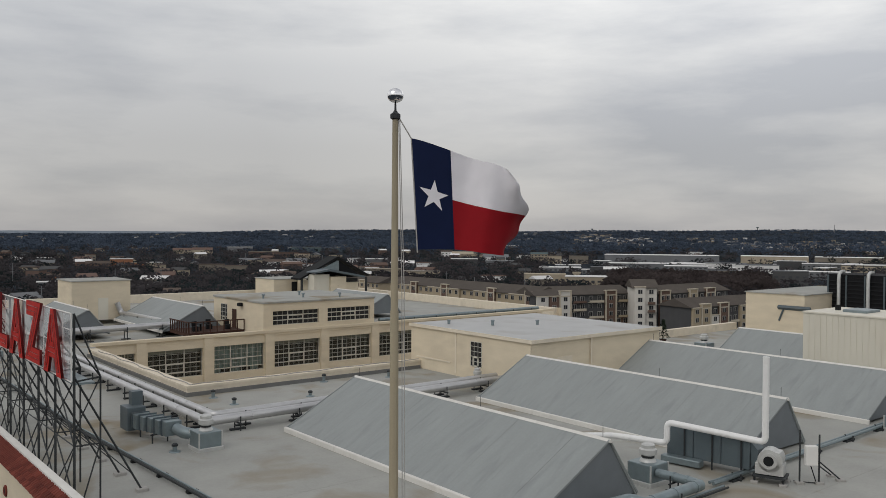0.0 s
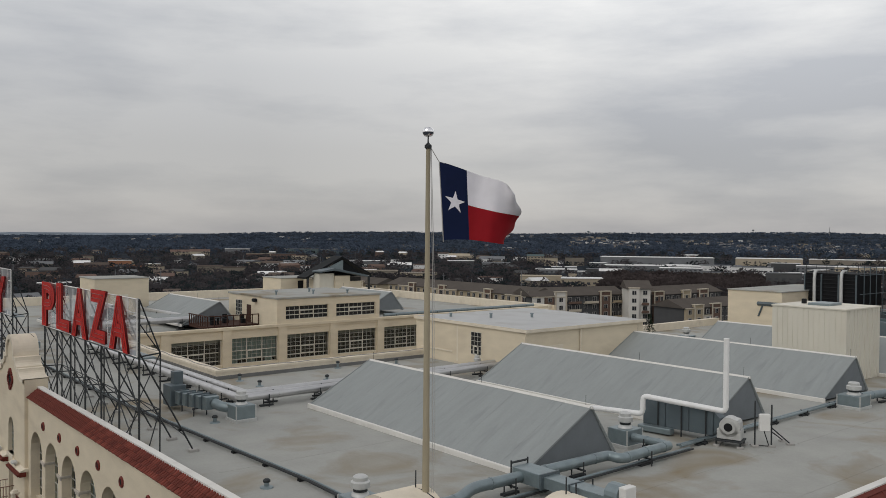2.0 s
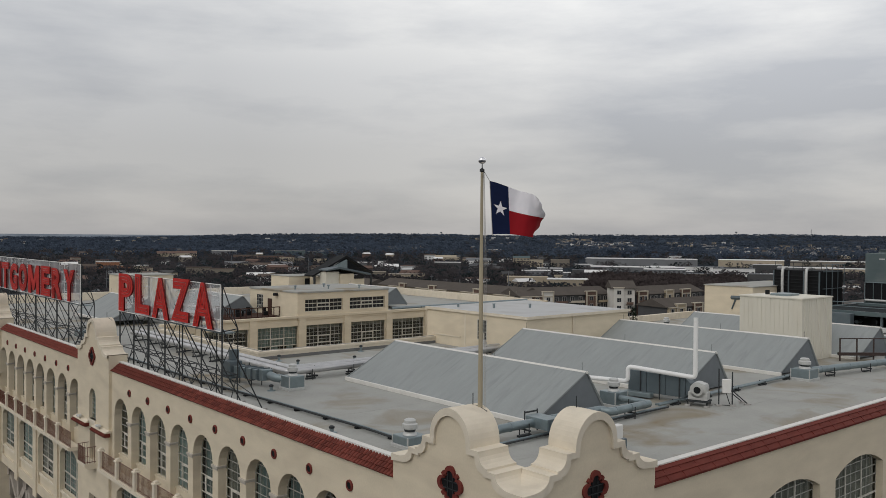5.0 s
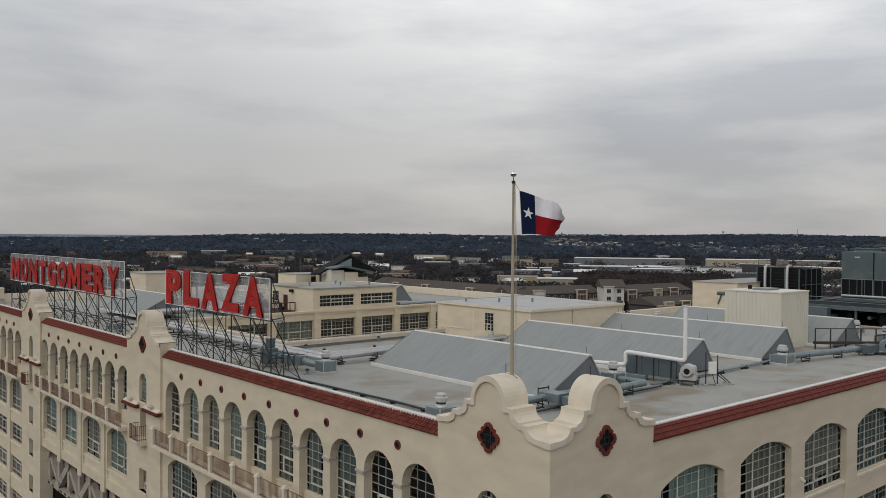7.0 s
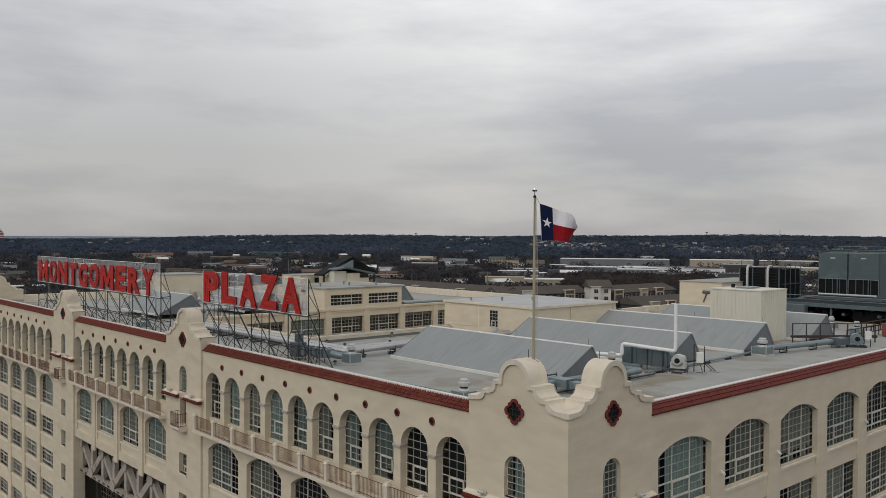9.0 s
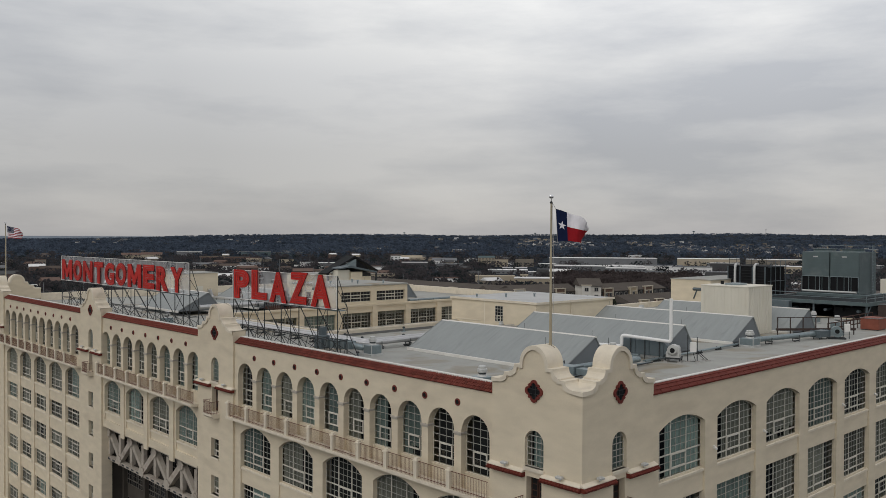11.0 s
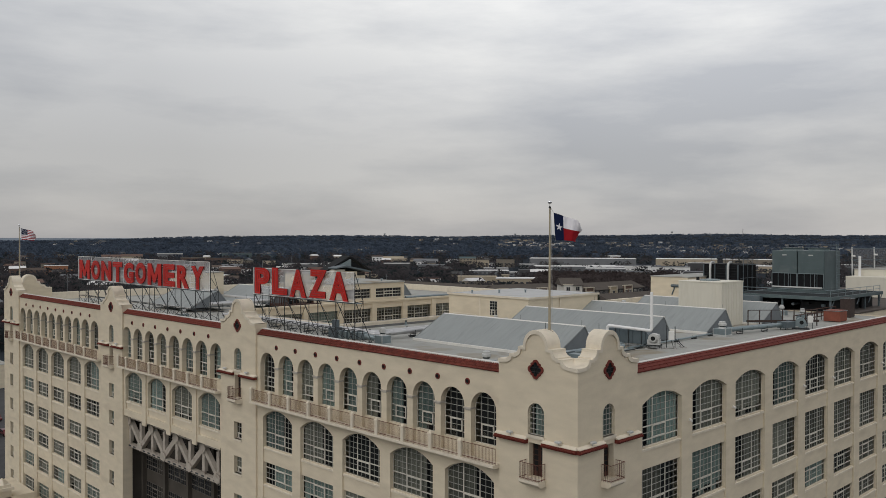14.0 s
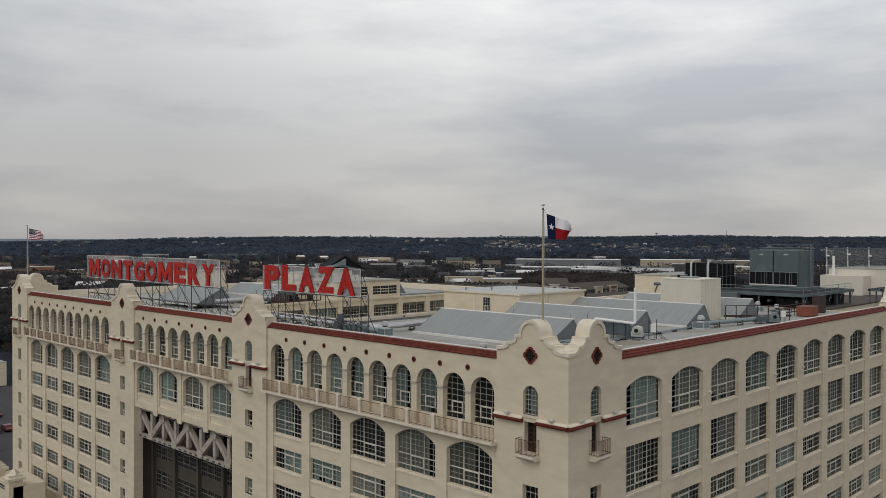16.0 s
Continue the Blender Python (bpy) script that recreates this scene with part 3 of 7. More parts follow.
def tower_face(side, c, half, inner=1.0, label="", nudge=0.0, proj=0.12):
    """One face of a tower on a facade, its middle at u = c: gable wall, coping, quatrefoil, arched window, tiled ledge, balcony door."""
    wall, cop = Shape(), Shape()
    out = gable_profile(half)
    line = [(c - x, z) for x, z in reversed(out)] + [(c + x, z) for x, z in out[1:]]
    # gable wall above the parapet line
    for p, q in zip(line, line[1:]):
        if abs(q[0] - p[0]) > 1e-5:
            for w in (-proj, inner):
                wall.face((p[0], w, 34.0), (q[0], w, 34.0), (q[0], w, q[1]), (p[0], w, p[1]))
    for u in (c - half, c + half):
        wall.face((u, -proj, 0), (u, inner, 0), (u, inner, line[0][1]), (u, -proj, line[0][1]))
    # tower shaft with its openings
    rows = [(30.62, 32.15, 0.74, 0.74), (27.66, 30.05, 0.60, 0.0)] + [(z0, z1, 0.76, 0.0) for z0, z1 in ((23.3, 25.1), (19.7, 21.5), (15.7, 17.5), (11.7, 13.5), (7.7, 9.5), (3.7, 5.5))]
    top = 34.0
    for z0, z1, hw, rise in rows:
        bottom = z0 - 0.25
        panel(wall, c - half, c + half, bottom, top, (c - hw, c + hw, z0, z1, rise), -proj, 0.5)
        top = bottom
    panel(wall, c - half, c + half, 0, top, None, -proj)
    part("tower_wall", wall.moved(side), STUCCO, building, label)
    # raised coping band on the outline
    low_ = []
    for i, (x, z) in enumerate(out):
        if i <= 10:
            low_.append((x * 0.80, 36.82 + (z - 36.82) * 0.80))
        else:
            low_.append((x - 0.21 * half / 3.64, z - 0.16))
    low_[-1] = (half, out[-1][1] - 0.22)
    off = [(c - x, z) for x, z in reversed(low_)] + [(c + x, z) for x, z in low_[1:]]
    for (p, q), (r_, t_) in zip(zip(line, line[1:]), zip(off, off[1:])):
        f = -proj - 0.11
        up = 0.05 + nudge
        cop.face((p[0], f, p[1] + up), (q[0], f, q[1] + up), (t_[0], f, t_[1]), (r_[0], f, r_[1]))
        cop.face((r_[0], f, r_[1]), (t_[0], f, t_[1]), (t_[0], -proj, t_[1]), (r_[0], -proj, r_[1]))
        cop.face((p[0], f, p[1] + up), (q[0], f, q[1] + up), (q[0], inner + 0.06, q[1] + up), (p[0], inner + 0.06, p[1] + up))
        cop.face((p[0], inner + 0.06, p[1] + up), (q[0], inner + 0.06, q[1] + up), (t_[0], inner + 0.06, t_[1]), (r_[0], inner + 0.06, r_[1]))
    part("gable_coping", cop.moved(side), TRIM, building)
    rod = Shape().tube([(c, inner * 0.75, 37.98), (c, inner * 0.75, 38.45)], 0.018, 5).tube([(c, inner * 0.75, 38.0), (c + 0.25, inner * 0.8, 38.0), (c + 0.6, inner * 0.9, 37.85)], 0.018, 5)
    part("lightning_rod", rod.moved(side), STEEL, building)
    # quatrefoil
    q_ = Shape()
    outer, inn = [(x, z) for x, z in QUAT], [(x * 0.74, z * 0.74) for x, z in QUAT]
    for i in range(96):
        j = (i + 1) % 96
        q_.face((outer[i][0], -0.1, outer[i][1]), (outer[j][0], -0.1, outer[j][1]), (inn[j][0], -0.1, inn[j][1]), (inn[i][0], -0.1, inn[i][1]))
        q_.face((outer[i][0], -0.1, outer[i][1]), (outer[j][0], -0.1, outer[j][1]), (outer[j][0], 0.03, outer[j][1]), (outer[i][0], 0.03, outer[i][1]))
        q_.face((inn[i][0], -0.1, inn[i][1]), (inn[j][0], -0.1, inn[j][1]), (inn[j][0], 0.1, inn[j][1]), (inn[i][0], 0.1, inn[i][1]))
    part("quatrefoil_bar", Shape().box(c - 0.155, -proj - 0.05, 34.78, c - 0.125, -proj - 0.02, 35.74).box(c + 0.125, -proj - 0.05, 34.78, c + 0.155, -proj - 0.02, 35.74).box(c - 0.47, -proj - 0.05, 35.36, c + 0.47, -proj - 0.02, 35.39).box(c - 0.47, -proj - 0.05, 35.08, c + 0.47, -proj - 0.02, 35.11).moved(side), STEEL, building)
    qo = part("quatrefoil", q_, RED_TRIM, building, "dark red quatrefoil surround", m=side @ pose(c, -proj, 35.26))
    part("quatrefoil_void", Shape().prism([(x * 0.76, z * 0.76) for x, z in QUAT], -0.012, -0.006), BLACK, qo)
    # windows
    window(building, side, c, 1.48, 0.22 - proj, 30.62, 32.15, 0.74, 4, 6, (0, 0), 1.0, taupe=0.0)
    part("window_sill", Shape().box(c - 0.82, -proj - 0.1, 30.40, c + 0.82, 0.1, 30.62).moved(side), TRIM, building)
    for z0, z1, hw, rise in rows[2:]:
        window(building, side, c, 1.52, 0.34 - proj, z0, z1, 0, 3, 3, (0, 1), 0.5)
        part("window_sill", Shape().box(c - 0.86, -proj - 0.08, z0 - 0.16, c + 0.86, 0.1, z0).moved(side), TRIM, building)
    # tiled ledges either side of the balcony door
    for a, b in ((c - half - 0.16, c - 0.72), (c + 0.72, c + half + 0.16)):
        part("ledge", Shape().prism([(-proj - 0.30, 30.26), (-proj - 0.30, 30.31), (-proj, 30.44), (0.0, 30.44), (0.0, 30.26)], a, b, "x").moved(side), TRIM, building)
        u = (a + b) / 2
        part("floodlight", Shape().box(u - 0.24, -proj - 0.44, 30.52, u + 0.24, -proj - 0.12, 30.66, 0.05).bar((u, -proj - 0.2, 30.33), (u, -proj - 0.25, 30.55), 0.06).moved(side), FAN_GREY, building, "small grey floodlight on the ledge")
    tiles = Shape()
    for a, b in ((c - half - 0.18, c - 0.70), (c + 0.70, c + half + 0.18)):
        n = max(2, round((b - a) / 0.22))
        for i in range(n):
            u = a + (b - a) * (i + 0.5) / n
            tiles.tube([(u, -proj - 0.05, 30.24), (u, -proj - 0.44, 30.08)], 0.09, 6)
        tiles.box(a, -proj - 0.32, 29.98, b, -proj + 0.05, 30.255)
    part("tile_ledge", tiles.moved(side), TILE_PLAIN, building, "dark red clay tile ledge")
    # red double door
    door = Shape()
    for sgn in (-1, 1):
        door.box(0.02 * sgn, 0, 0, 0.58 * sgn, 0.06, 2.39)
    d_ = part("balcony_door", door, TIMBER, building, "dark red glazed double door", m=side @ pose(c, 0.44 - proj, 27.66))
    panes = Shape()
    for sgn in (-1, 1):
        for k in range(5):
            panes.box(sgn * 0.12, -0.01, 0.35 + 0.39 * k, sgn * 0.47, 0.01, 0.35 + 0.39 * k + 0.32)
    part("door_panes", panes, BLACK, d_)
    # juliet balcony
    slab = Shape()
    slab.prism([(-proj, 27.2), (-proj - 0.55, 27.2), (-proj - 0.82, 27.42), (-proj - 0.82, 27.62), (-proj, 27.62)], c - 0.9, c + 0.9, "x")
    b_ = part("balcony", slab.moved(side), TRIM, building, "small stucco balcony with rust-red iron railing")
    e = -proj - 0.76
    for p, q in (((c - 0.85, e), (c + 0.85, e)), ((c - 0.85, e), (c - 0.85, 0)), ((c + 0.85, e), (c + 0.85, 0))):
        for z in (27.72, 28.8):
            part("rail", Shape().bar((*p, z), (*q, z), 0.035).moved(side), IRON, b_)
        m = 14 if p[1] == q[1] else 6
        for i in range(m + 1):
            x, y = p[0] + (q[0] - p[0]) * i / m, p[1] + (q[1] - p[1]) * i / m
            part("baluster", picket_mesh, None, b_, m=side @ pose(x, y, 27.62))


part("corner_edge", Shape().box(-0.28, -0.12, 0, -0.265, 0.0, 35.64), STUCCO, building)
part("corner_coping", Shape().box(-0.39, -0.23, 35.44, -0.265, 0.0, 35.715), TRIM, building)
tower_face(WEST, -3.48, 3.48, 1.0, proj=0.28)
tower_face(Matrix(), 3.335, 3.6, 1.0, nudge=0.006)
tower_face(WEST, -43.7, 3.5, 1.1, proj=0.2)
tower_face(WEST, -75.9, 3.5, 1.1, proj=0.2)
tower_face(WEST, -116.6, 3.7, 1.0, proj=0.2)
tower_face(Matrix(), 76.6, 3.64, 1.0)
NORTH = pose(0, 120.3, 0, 0, 0, 180)
tower_face(NORTH, -3.64, 3.64, 1.0)

# ---- balcony along the arcade ----
post_mesh = Shape().box(-0.165, -0.165, 0, 0.165, 0.165, 1.38, 0.02).box(-0.225, -0.225, 1.38, 0.225, 0.225, 1.5, 0.04).box(-0.15, -0.15, 1.5, 0.15, 0.15, 1.62, 0.05).mesh("baluster_post", TRIM)
baluster_mesh = Shape().bar((0, 0, 0), (0, 0, 1.18), 0.021).mesh("baluster", IRON)
for y0, y1, first, count, pitch in SECTIONS:
    slab = Shape()
    slab.prism([(0, 27.66), (-0.8, 27.66), (-0.95, 27.72), (-0.95, 27.94), (0, 27.94)], -y1 + 0.02, -y0 - 0.02, "x")
    for i in range(count - 1):
        u = -(first + pitch / 2 + pitch * i)
        slab.prism([(0, 27.40), (-0.35, 27.46), (-0.62, 27.66), (0, 27.66)], u - 0.12, u + 0.12, "x")
    b_ = part("long_balcony", slab.moved(WEST), TRIM, building, "long stucco balcony below the arcade")
    posts = [y0 - 0.2] + [first + pitch * (i + 0.5) for i in range(count - 1)] + [y1 - 0.25]
    for y in posts[1:]:
        part("balcony_post", post_mesh, None, b_, m=WEST @ pose(-y, -0.76, 27.72))
    for a, b in zip(posts, posts[1:]):
        for z in (28.08, 29.12):
            part("rail", Shape().bar((-a - 0.17, -0.76, z), (-b + 0.17, -0.76, z), 0.035).moved(WEST), IRON, b_)
        n = int((b - a) / 0.14)
        for i in range(1, n):
            u = -a - (b - a) * i / n
            part("baluster", baluster_mesh, None, b_, m=WEST @ pose(u, -0.76, 27.94))

# ---- parapet band, coping, roof deck ----
for y0, y1, *_ in SECTIONS:
    s = Shape()
    s.prism([(-0.02, 34.60), (-0.06, 34.60), (-0.06, 34.64), (0.52, 35.10), (0.52, 34.60)], -y1, -y0, "x")
    part("parapet_bed", s.moved(WEST), TILE_PLAIN, building)
    c_ = Shape().prism([(0.48, 34.9), (0.48, 35.22), (0.80, 35.22), (0.84, 35.18), (0.84, 33.5), (0.52, 33.5), (0.52, 34.9)], -y1, -y0, "x")
    part("parapet_coping", c_.moved(WEST), COPING, building)
s = Shape().prism([(0.0, 34.62), (-0.12, 34.60), (-0.14, 34.70), (0.05, 34.86), (0.03, 34.9), (0.22, 35.06), (0.2, 35.1), (0.40, 35.22), (0.45, 34.62)], 6.9, 73.0, "x")
part("parapet_band", s, TILE_PLAIN, building, "dark red glazed clay band under a white coping")
seam_mesh = Shape().prism([(-0.15, 34.64), (-0.165, 34.70), (0.03, 34.88), (0.20, 35.08), (0.38, 35.235), (0.38, 35.2), (0.0, 34.7)], 0, 0.035, "x").mesh("band_seam", TILE_PLAIN)
for i in range(60):
    part("band_seam", seam_mesh, None, building, m=pose(7.9 + 1.085 * i, 0, 0))
c_ = Shape().prism([(0.36, 34.9), (0.36, 35.25), (0.68, 35.25), (0.72, 35.2), (0.72, 33.5), (0.45, 33.5), (0.45, 34.9)], 6.9, 73.0, "x")
part("parapet_coping", c_, COPING, building)

CX0, CX1, CY0, CY1 = 14.5, 72.0, 45.7, 67.4      # courtyard
deck = Shape()
for x0, y0, x1, y1 in ((0.5, 0.5, 80.0, CY0), (0.5, CY0, CX0, CY1 + 0.8), (0.5, CY1 + 0.8, 74.0, 120.4)):
    deck.box(x0, y0, ROOF - 0.5, x1, y1, ROOF)
part("roof_deck", deck, MEMBRANE, building, "grey weathered membrane roof with stains")
for i, (x0, y0, x1, y1) in enumerate(((7.6, 4.3, 79, 4.42), (7.6, 8.9, 79, 9.02), (4.0, 38.9, 13.2, 39.02), (4.0, 22.4, 14.0, 22.52), (42.5, 1.2, 42.62, 10.2), (62.0, 1.2, 62.12, 8.0))):
    part("membrane_seam", Shape().box(x0, y0, ROOF, x1, y1, ROOF + 0.006), MEMBRANE, building)
shell = Shape()
shell.box(79.9, 0.2, 0, 80.15, CY0, 33.62).box(74.0, CY1, 0, 74.3, 120.6, 34.6).box(0.2, 120.5, 0, 74.0, 120.8, 34.6)
part("outer_wall", shell, STUCCO, building)
# ---- rooftop structures ----
def skylight(x, y0, y1, base=ROOF, back=2.1):
    """A lean monitor roof: long membrane slope to the west, steep back, dark sheet ends, pale curb."""
    t = thing("skylight", "grey membrane roof monitor with dark triangular ends", "skylight", (x, y0, base), group="roof monitors")
    n, L = 11, y1 - y0
    for i in range(n):
        a, b = L * i / n, L * (i + 1) / n - 0.005
        part("roof_sheet", Shape().prism([(-4.5, 0.1), (-4.5, 0.16), (0.0, 2.58 + 0.005 * (i % 2)), (0.0, 2.50)], a, b), SKYLIGHT, t)
    part("back", Shape().prism([(0.0, 2.50), (0.0, 2.56), (back, 0.0), (back - 0.05, -0.06)], 0, L), SKYLIGHT, t)
    for y in (0.06, L - 0.1):
        part("end_panel", Shape().prism([(-4.4, 0.08), (0, 2.48), (back - 0.1, 0.06)], y, y + 0.04), SKY_END, t)
    part("ridge_cap", Shape().prism([(-0.12, 2.48), (-0.12, 2.53), (0.0, 2.615), (0.08, 2.52), (0.05, 2.45)], -0.05, L + 0.05), COPING, t)
    part("curb", Shape().box(-4.66, -0.1, -0.06, -4.48, L + 0.1, 0.2, 0.03), COPING, t)
    for y in (-0.02, L - 0.04):
        rake = Shape()
        rake.prism([(0.0, 2.61), (0.0, 2.53), (back - 0.04, 0.06), (back + 0.06, 0.06)], y, y + 0.06)
        rake.prism([(0.0, 2.61), (0.0, 2.55), (-4.5, 0.14), (-4.56, 0.2)], y, y + 0.06)
        part("rake_trim", rake, SKYLIGHT, t)
    for k in (0.02, 0.42, 0.98):
        part("lightning_rod", Shape().tube([(0, L * k, 2.6), (0, L * k, 3.1)], 0.012, 5), STEEL, t)
    return t


for x, back, end in ((19.0, 1.8, 32.4), (33.1, 1.8, 32.4), (46.79, 1.85, 32.4), (60.7, 1.9, 33.0)):
    skylight(x, 13.35, end, ROOF + 0.06, back)
skylight(28.4, 76.8, 92.0, 34.0)
skylight(17.2, 79.0, 92.0, 34.0)
skylight(54.5, 79.5, 92.0, 34.0)


def block(name, label, x0, y0, x1, y1, z0, z1, material, ribs=0, category="rooftop room", roofmat=None, eave=0.12):
    """A rooftop room: walls, a membrane roof with a coping edge."""
    t = thing(name, label, category, ((x0 + x1) / 2, (y0 + y1) / 2, z0))
    a, b, h = (x1 - x0) / 2, (y1 - y0) / 2, z1 - z0
    part("wall", Shape().box(-a, -b, 0, a, b, h - 0.06), material, t)
    part("roof", Shape().box(-a - eave, -b - eave, h - 0.06, a + eave, b + eave, h + 0.06, 0.03), roofmat or MEMBRANE, t)
    if ribs:
        r = Shape()
        n = int(2 * b / ribs)
        for i in range(1, n):
            v = -b + 2 * b * i / n
            r.box(-a - 0.03, v - 0.03, 0, -a + 0.01, v + 0.03, h - 0.08)
        n = int(2 * a / ribs)
        for i in range(1, n):
            v = -a + 2 * a * i / n
            r.box(v - 0.03, -b - 0.03, 0, v + 0.03, -b + 0.01, h - 0.08)
        part("rib", r, material, t)
    return t


wb = block("metal_shed", "cream ribbed sheet-metal shed on the flat roof", 50.56, 15.8, 56.2, 21.7, ROOF, 39.0, BEIGE_METAL, 0.42, roofmat=BEIGE_METAL, eave=0.07)
part("roof_hatch", Shape().box(-1.2, -0.8, 5.5, 1.0, 0.9, 5.75, 0.05), GALV, wb)
part("vent_cap", Shape().box(-0.25, 1.6, 5.5, 0.1, 1.9, 5.95, 0.03), BLACK, wb)

# tan block south of the courtyard, roof falling gently
tan = thing("tan_penthouse", "tan stucco penthouse with a pale membrane roof", "rooftop room", (33.5, 32.4, ROOF))
part("wall", Shape().box(0, 0, 0, 14.5, 8.2, 3.5).box(0.04, 8.2, 0, 14.5, 14.0, 3.45), STUCCO, tan)
part("roof", Shape().box(-0.1, -0.15, 3.45, 14.6, 14.1, 3.58, 0.03), PALE_ROOF, tan)
part("fascia", Shape().box(-0.16, -0.21, 3.36, -0.1, 14.1, 3.62).box(-0.1, -0.21, 3.36, 14.65, -0.15, 3.62), TRIM, tan)
part("downpipe", Shape().tube([(6.2, -0.1, 0), (6.2, -0.1, 3.3)], 0.07, 6), TRIM, tan)
part("panel_trim", Shape().box(-0.03, 8.9, 0.9, 0.05, 13.2, 1.0), TRIM, tan)
part("corner_strip", Shape().box(-0.025, 8.12, 0.2, 0.05, 8.28, 3.4), TRIM, tan)
part("blocked_door", Shape().box(2.6, -0.04, 0.0, 4.2, 0.0, 2.2), TRIM, tan)
for x, y, h in ((2.0, 11.5, 0.35), (4.2, 8.6, 0.45), (7.5, 6.8, 0.4)):
    part("roof_vent", Shape().lathe([(0.12, 3.6), (0.12, 3.6 + h * 0.8), (0.17, 3.6 + h * 0.8), (0.15, 3.6 + h)], x, y, 10), GALV, tan)
window(tan, WEST, -5.8, 1.3, -0.02, 1.0, 2.9, 0, 3, 5, (0, 2), 0.0, True)

# low parapet round the courtyard, window wall across it
low = Shape()
low.box(CX0, CY0 - 0.6, ROOF, 34.3, CY0, 34.1).box(CX0 - 0.6, CY0 - 0.6, ROOF, CX0, CY1, 34.1)
part("courtyard_parapet", Shape().box(48.05, CY0 - 0.6, ROOF, 80.0, CY0, 34.3), TRIM, building)
low.box(CX0 + 0.08, CY0 - 0.66, 34.02, 34.3, CY0 + 0.08, 34.2).box(CX0 - 0.66, CY0 - 0.66, 34.02, CX0 + 0.08, CY1, 34.2)
part("courtyard_parapet", low, TRIM, building, "cream courtyard parapet with dirt-streaked coping")
part("base_flashing", Shape().box(CX0 - 0.75, CY0 - 0.75, ROOF, 33.4, CY0 - 0.6, ROOF + 0.26).box(CX0 - 0.75, CY0 - 0.6, ROOF, CX0 - 0.6, CY1, ROOF + 0.26), FLASHING, building, "dark grey membrane turned up the parapet")
part("parapet_cable", Shape().tube([(CX0 - 0.3 + 0.98 * i, CY0 - 0.35 + 0.16 * math.sin(i * 1.7) + 0.1 * math.sin(i * 0.6), 34.235) for i in range(21)], 0.035, 5).tube([(CX0 - 0.32 + 0.14 * math.sin(i * 1.3), CY0 - 0.3 + 1.05 * i, 34.235) for i in range(20)], 0.035, 5), PLINTH, building, "loose grey cable lying along the coping")
pit = Shape()
pit.face((CX0, CY0, 4), (CX1, CY0, 4), (CX1, CY0, ROOF), (CX0, CY0, ROOF))
pit.face((CX0, CY0, 4), (CX0, CY1, 4), (CX0, CY1, ROOF), (CX0, CY0, ROOF))
pit.face((CX0, CY0, 4), (CX1, CY0, 4), (CX1, CY1, 4), (CX0, CY1, 4))
pit.face((CX1, CY0, 0), (80.0, CY0, 0), (80.0, CY0, ROOF), (CX1, CY0, ROOF))
part("courtyard", pit, STUCCO, building)
inner = Shape()
for i in range(9):
    x0 = 12.67 + 6.43 * i
    a, b = x0, x0 + 5.3
    u0 = max(CX0, x0 - 0.6)
    if a < CX0:
        a = CX0 + 0.9
    panel(inner, u0, x0 + 5.83, 29.2, 34.55, (a, b, 30.75, 33.42, 0), CY1, 0.35)
    panel(inner, u0, x0 + 5.83, 4.0, 29.2, (a, b, 25.5, 28.4, 0), CY1, 0.35)
    window(building, Matrix(), (a + b) / 2, b - a, CY1 + 0.3, 30.75, 33.42, 0, 9, 6, (1, 3), 0.25)
    window(building, Matrix(), (a + b) / 2, b - a, CY1 + 0.3, 25.5, 28.4, 0, 9, 7, (1, 3), 0.12)
    part("pilaster", Shape().box(x0 + 5.35, CY1 - 0.16, 5, x0 + 6.27, CY1, 34.5), STUCCO, building)
part("cornice", Shape().box(CX0 - 0.4, CY1 - 0.22, 34.35, 72.5, CY1 + 0.4, 34.62), STUCCO, building)
part("courtyard_wall", inner, STUCCO, building)

# penthouse over the window wall
ph = thing("penthouse", "cream stucco penthouse with two bands of steel windows", "rooftop room", (30.7, CY1, 34.0))
s = Shape()
panel(s, 0, 7.0, 0.3, 3.4, (1.05, 6.4, 1.05, 2.5, 0), 0, 0.3)
panel(s, 7.0, 13.4, 0.3, 3.4, (7.45, 12.85, 1.05, 2.5, 0), 0, 0.3)
s.box(0, 0.6, 0, 13.4, 12, 3.3)
s.face((0, 0, 0), (0, 0.6, 0), (0, 0.6, 3.3), (0, 0, 3.3)).face((13.4, 0, 0), (13.4, 0.6, 0), (13.4, 0.6, 3.3), (13.4, 0, 3.3))
s.box(0, -0.1, 0.1, 13.4, -0.004, 0.4)
part("wall", s, STUCCO, ph)
part("roof", Shape().box(-0.1, -0.12, 3.3, 13.5, 12.1, 3.5, 0.04), MEMBRANE, ph)
for u in (3.72, 10.15):
    window(ph, Matrix(), u, 5.36, 0.22, 1.05, 2.5, 0, 9, 3, (1, 2), 0.0, True)
window(ph, WEST, -9.3, 1.6, -0.02, 0.9, 2.7, 0, 4, 4, (0, 1), 0.2, True)
part("door", Shape().box(-0.06, 6.2, 0.1, -0.01, 7.2, 2.3), TIMBER, ph, "dark brown steel door")
part("floodlight", Shape().box(-0.45, 4.6, 2.75, -0.05, 5.2, 3.1, 0.05), BLACK, ph)
for x, y in ((2.0, 4.0), (6.2, 3.0), (7.4, 6.0), (9.8, 1.4)):
    part("roof_vent", Shape().lathe([(0.1, 3.45), (0.1, 3.8), (0.2, 3.85), (0.17, 4.0)], x, y, 10), GALV, ph)
dk = thing("roof_deck_terrace", "small roof terrace with dark timber railing", "terrace", (24.6, 71.5, 34.0))
part("floor", Shape().box(0, 0, 0, 6.0, 5.0, 0.35), TIMBER, dk)
r_ = Shape()
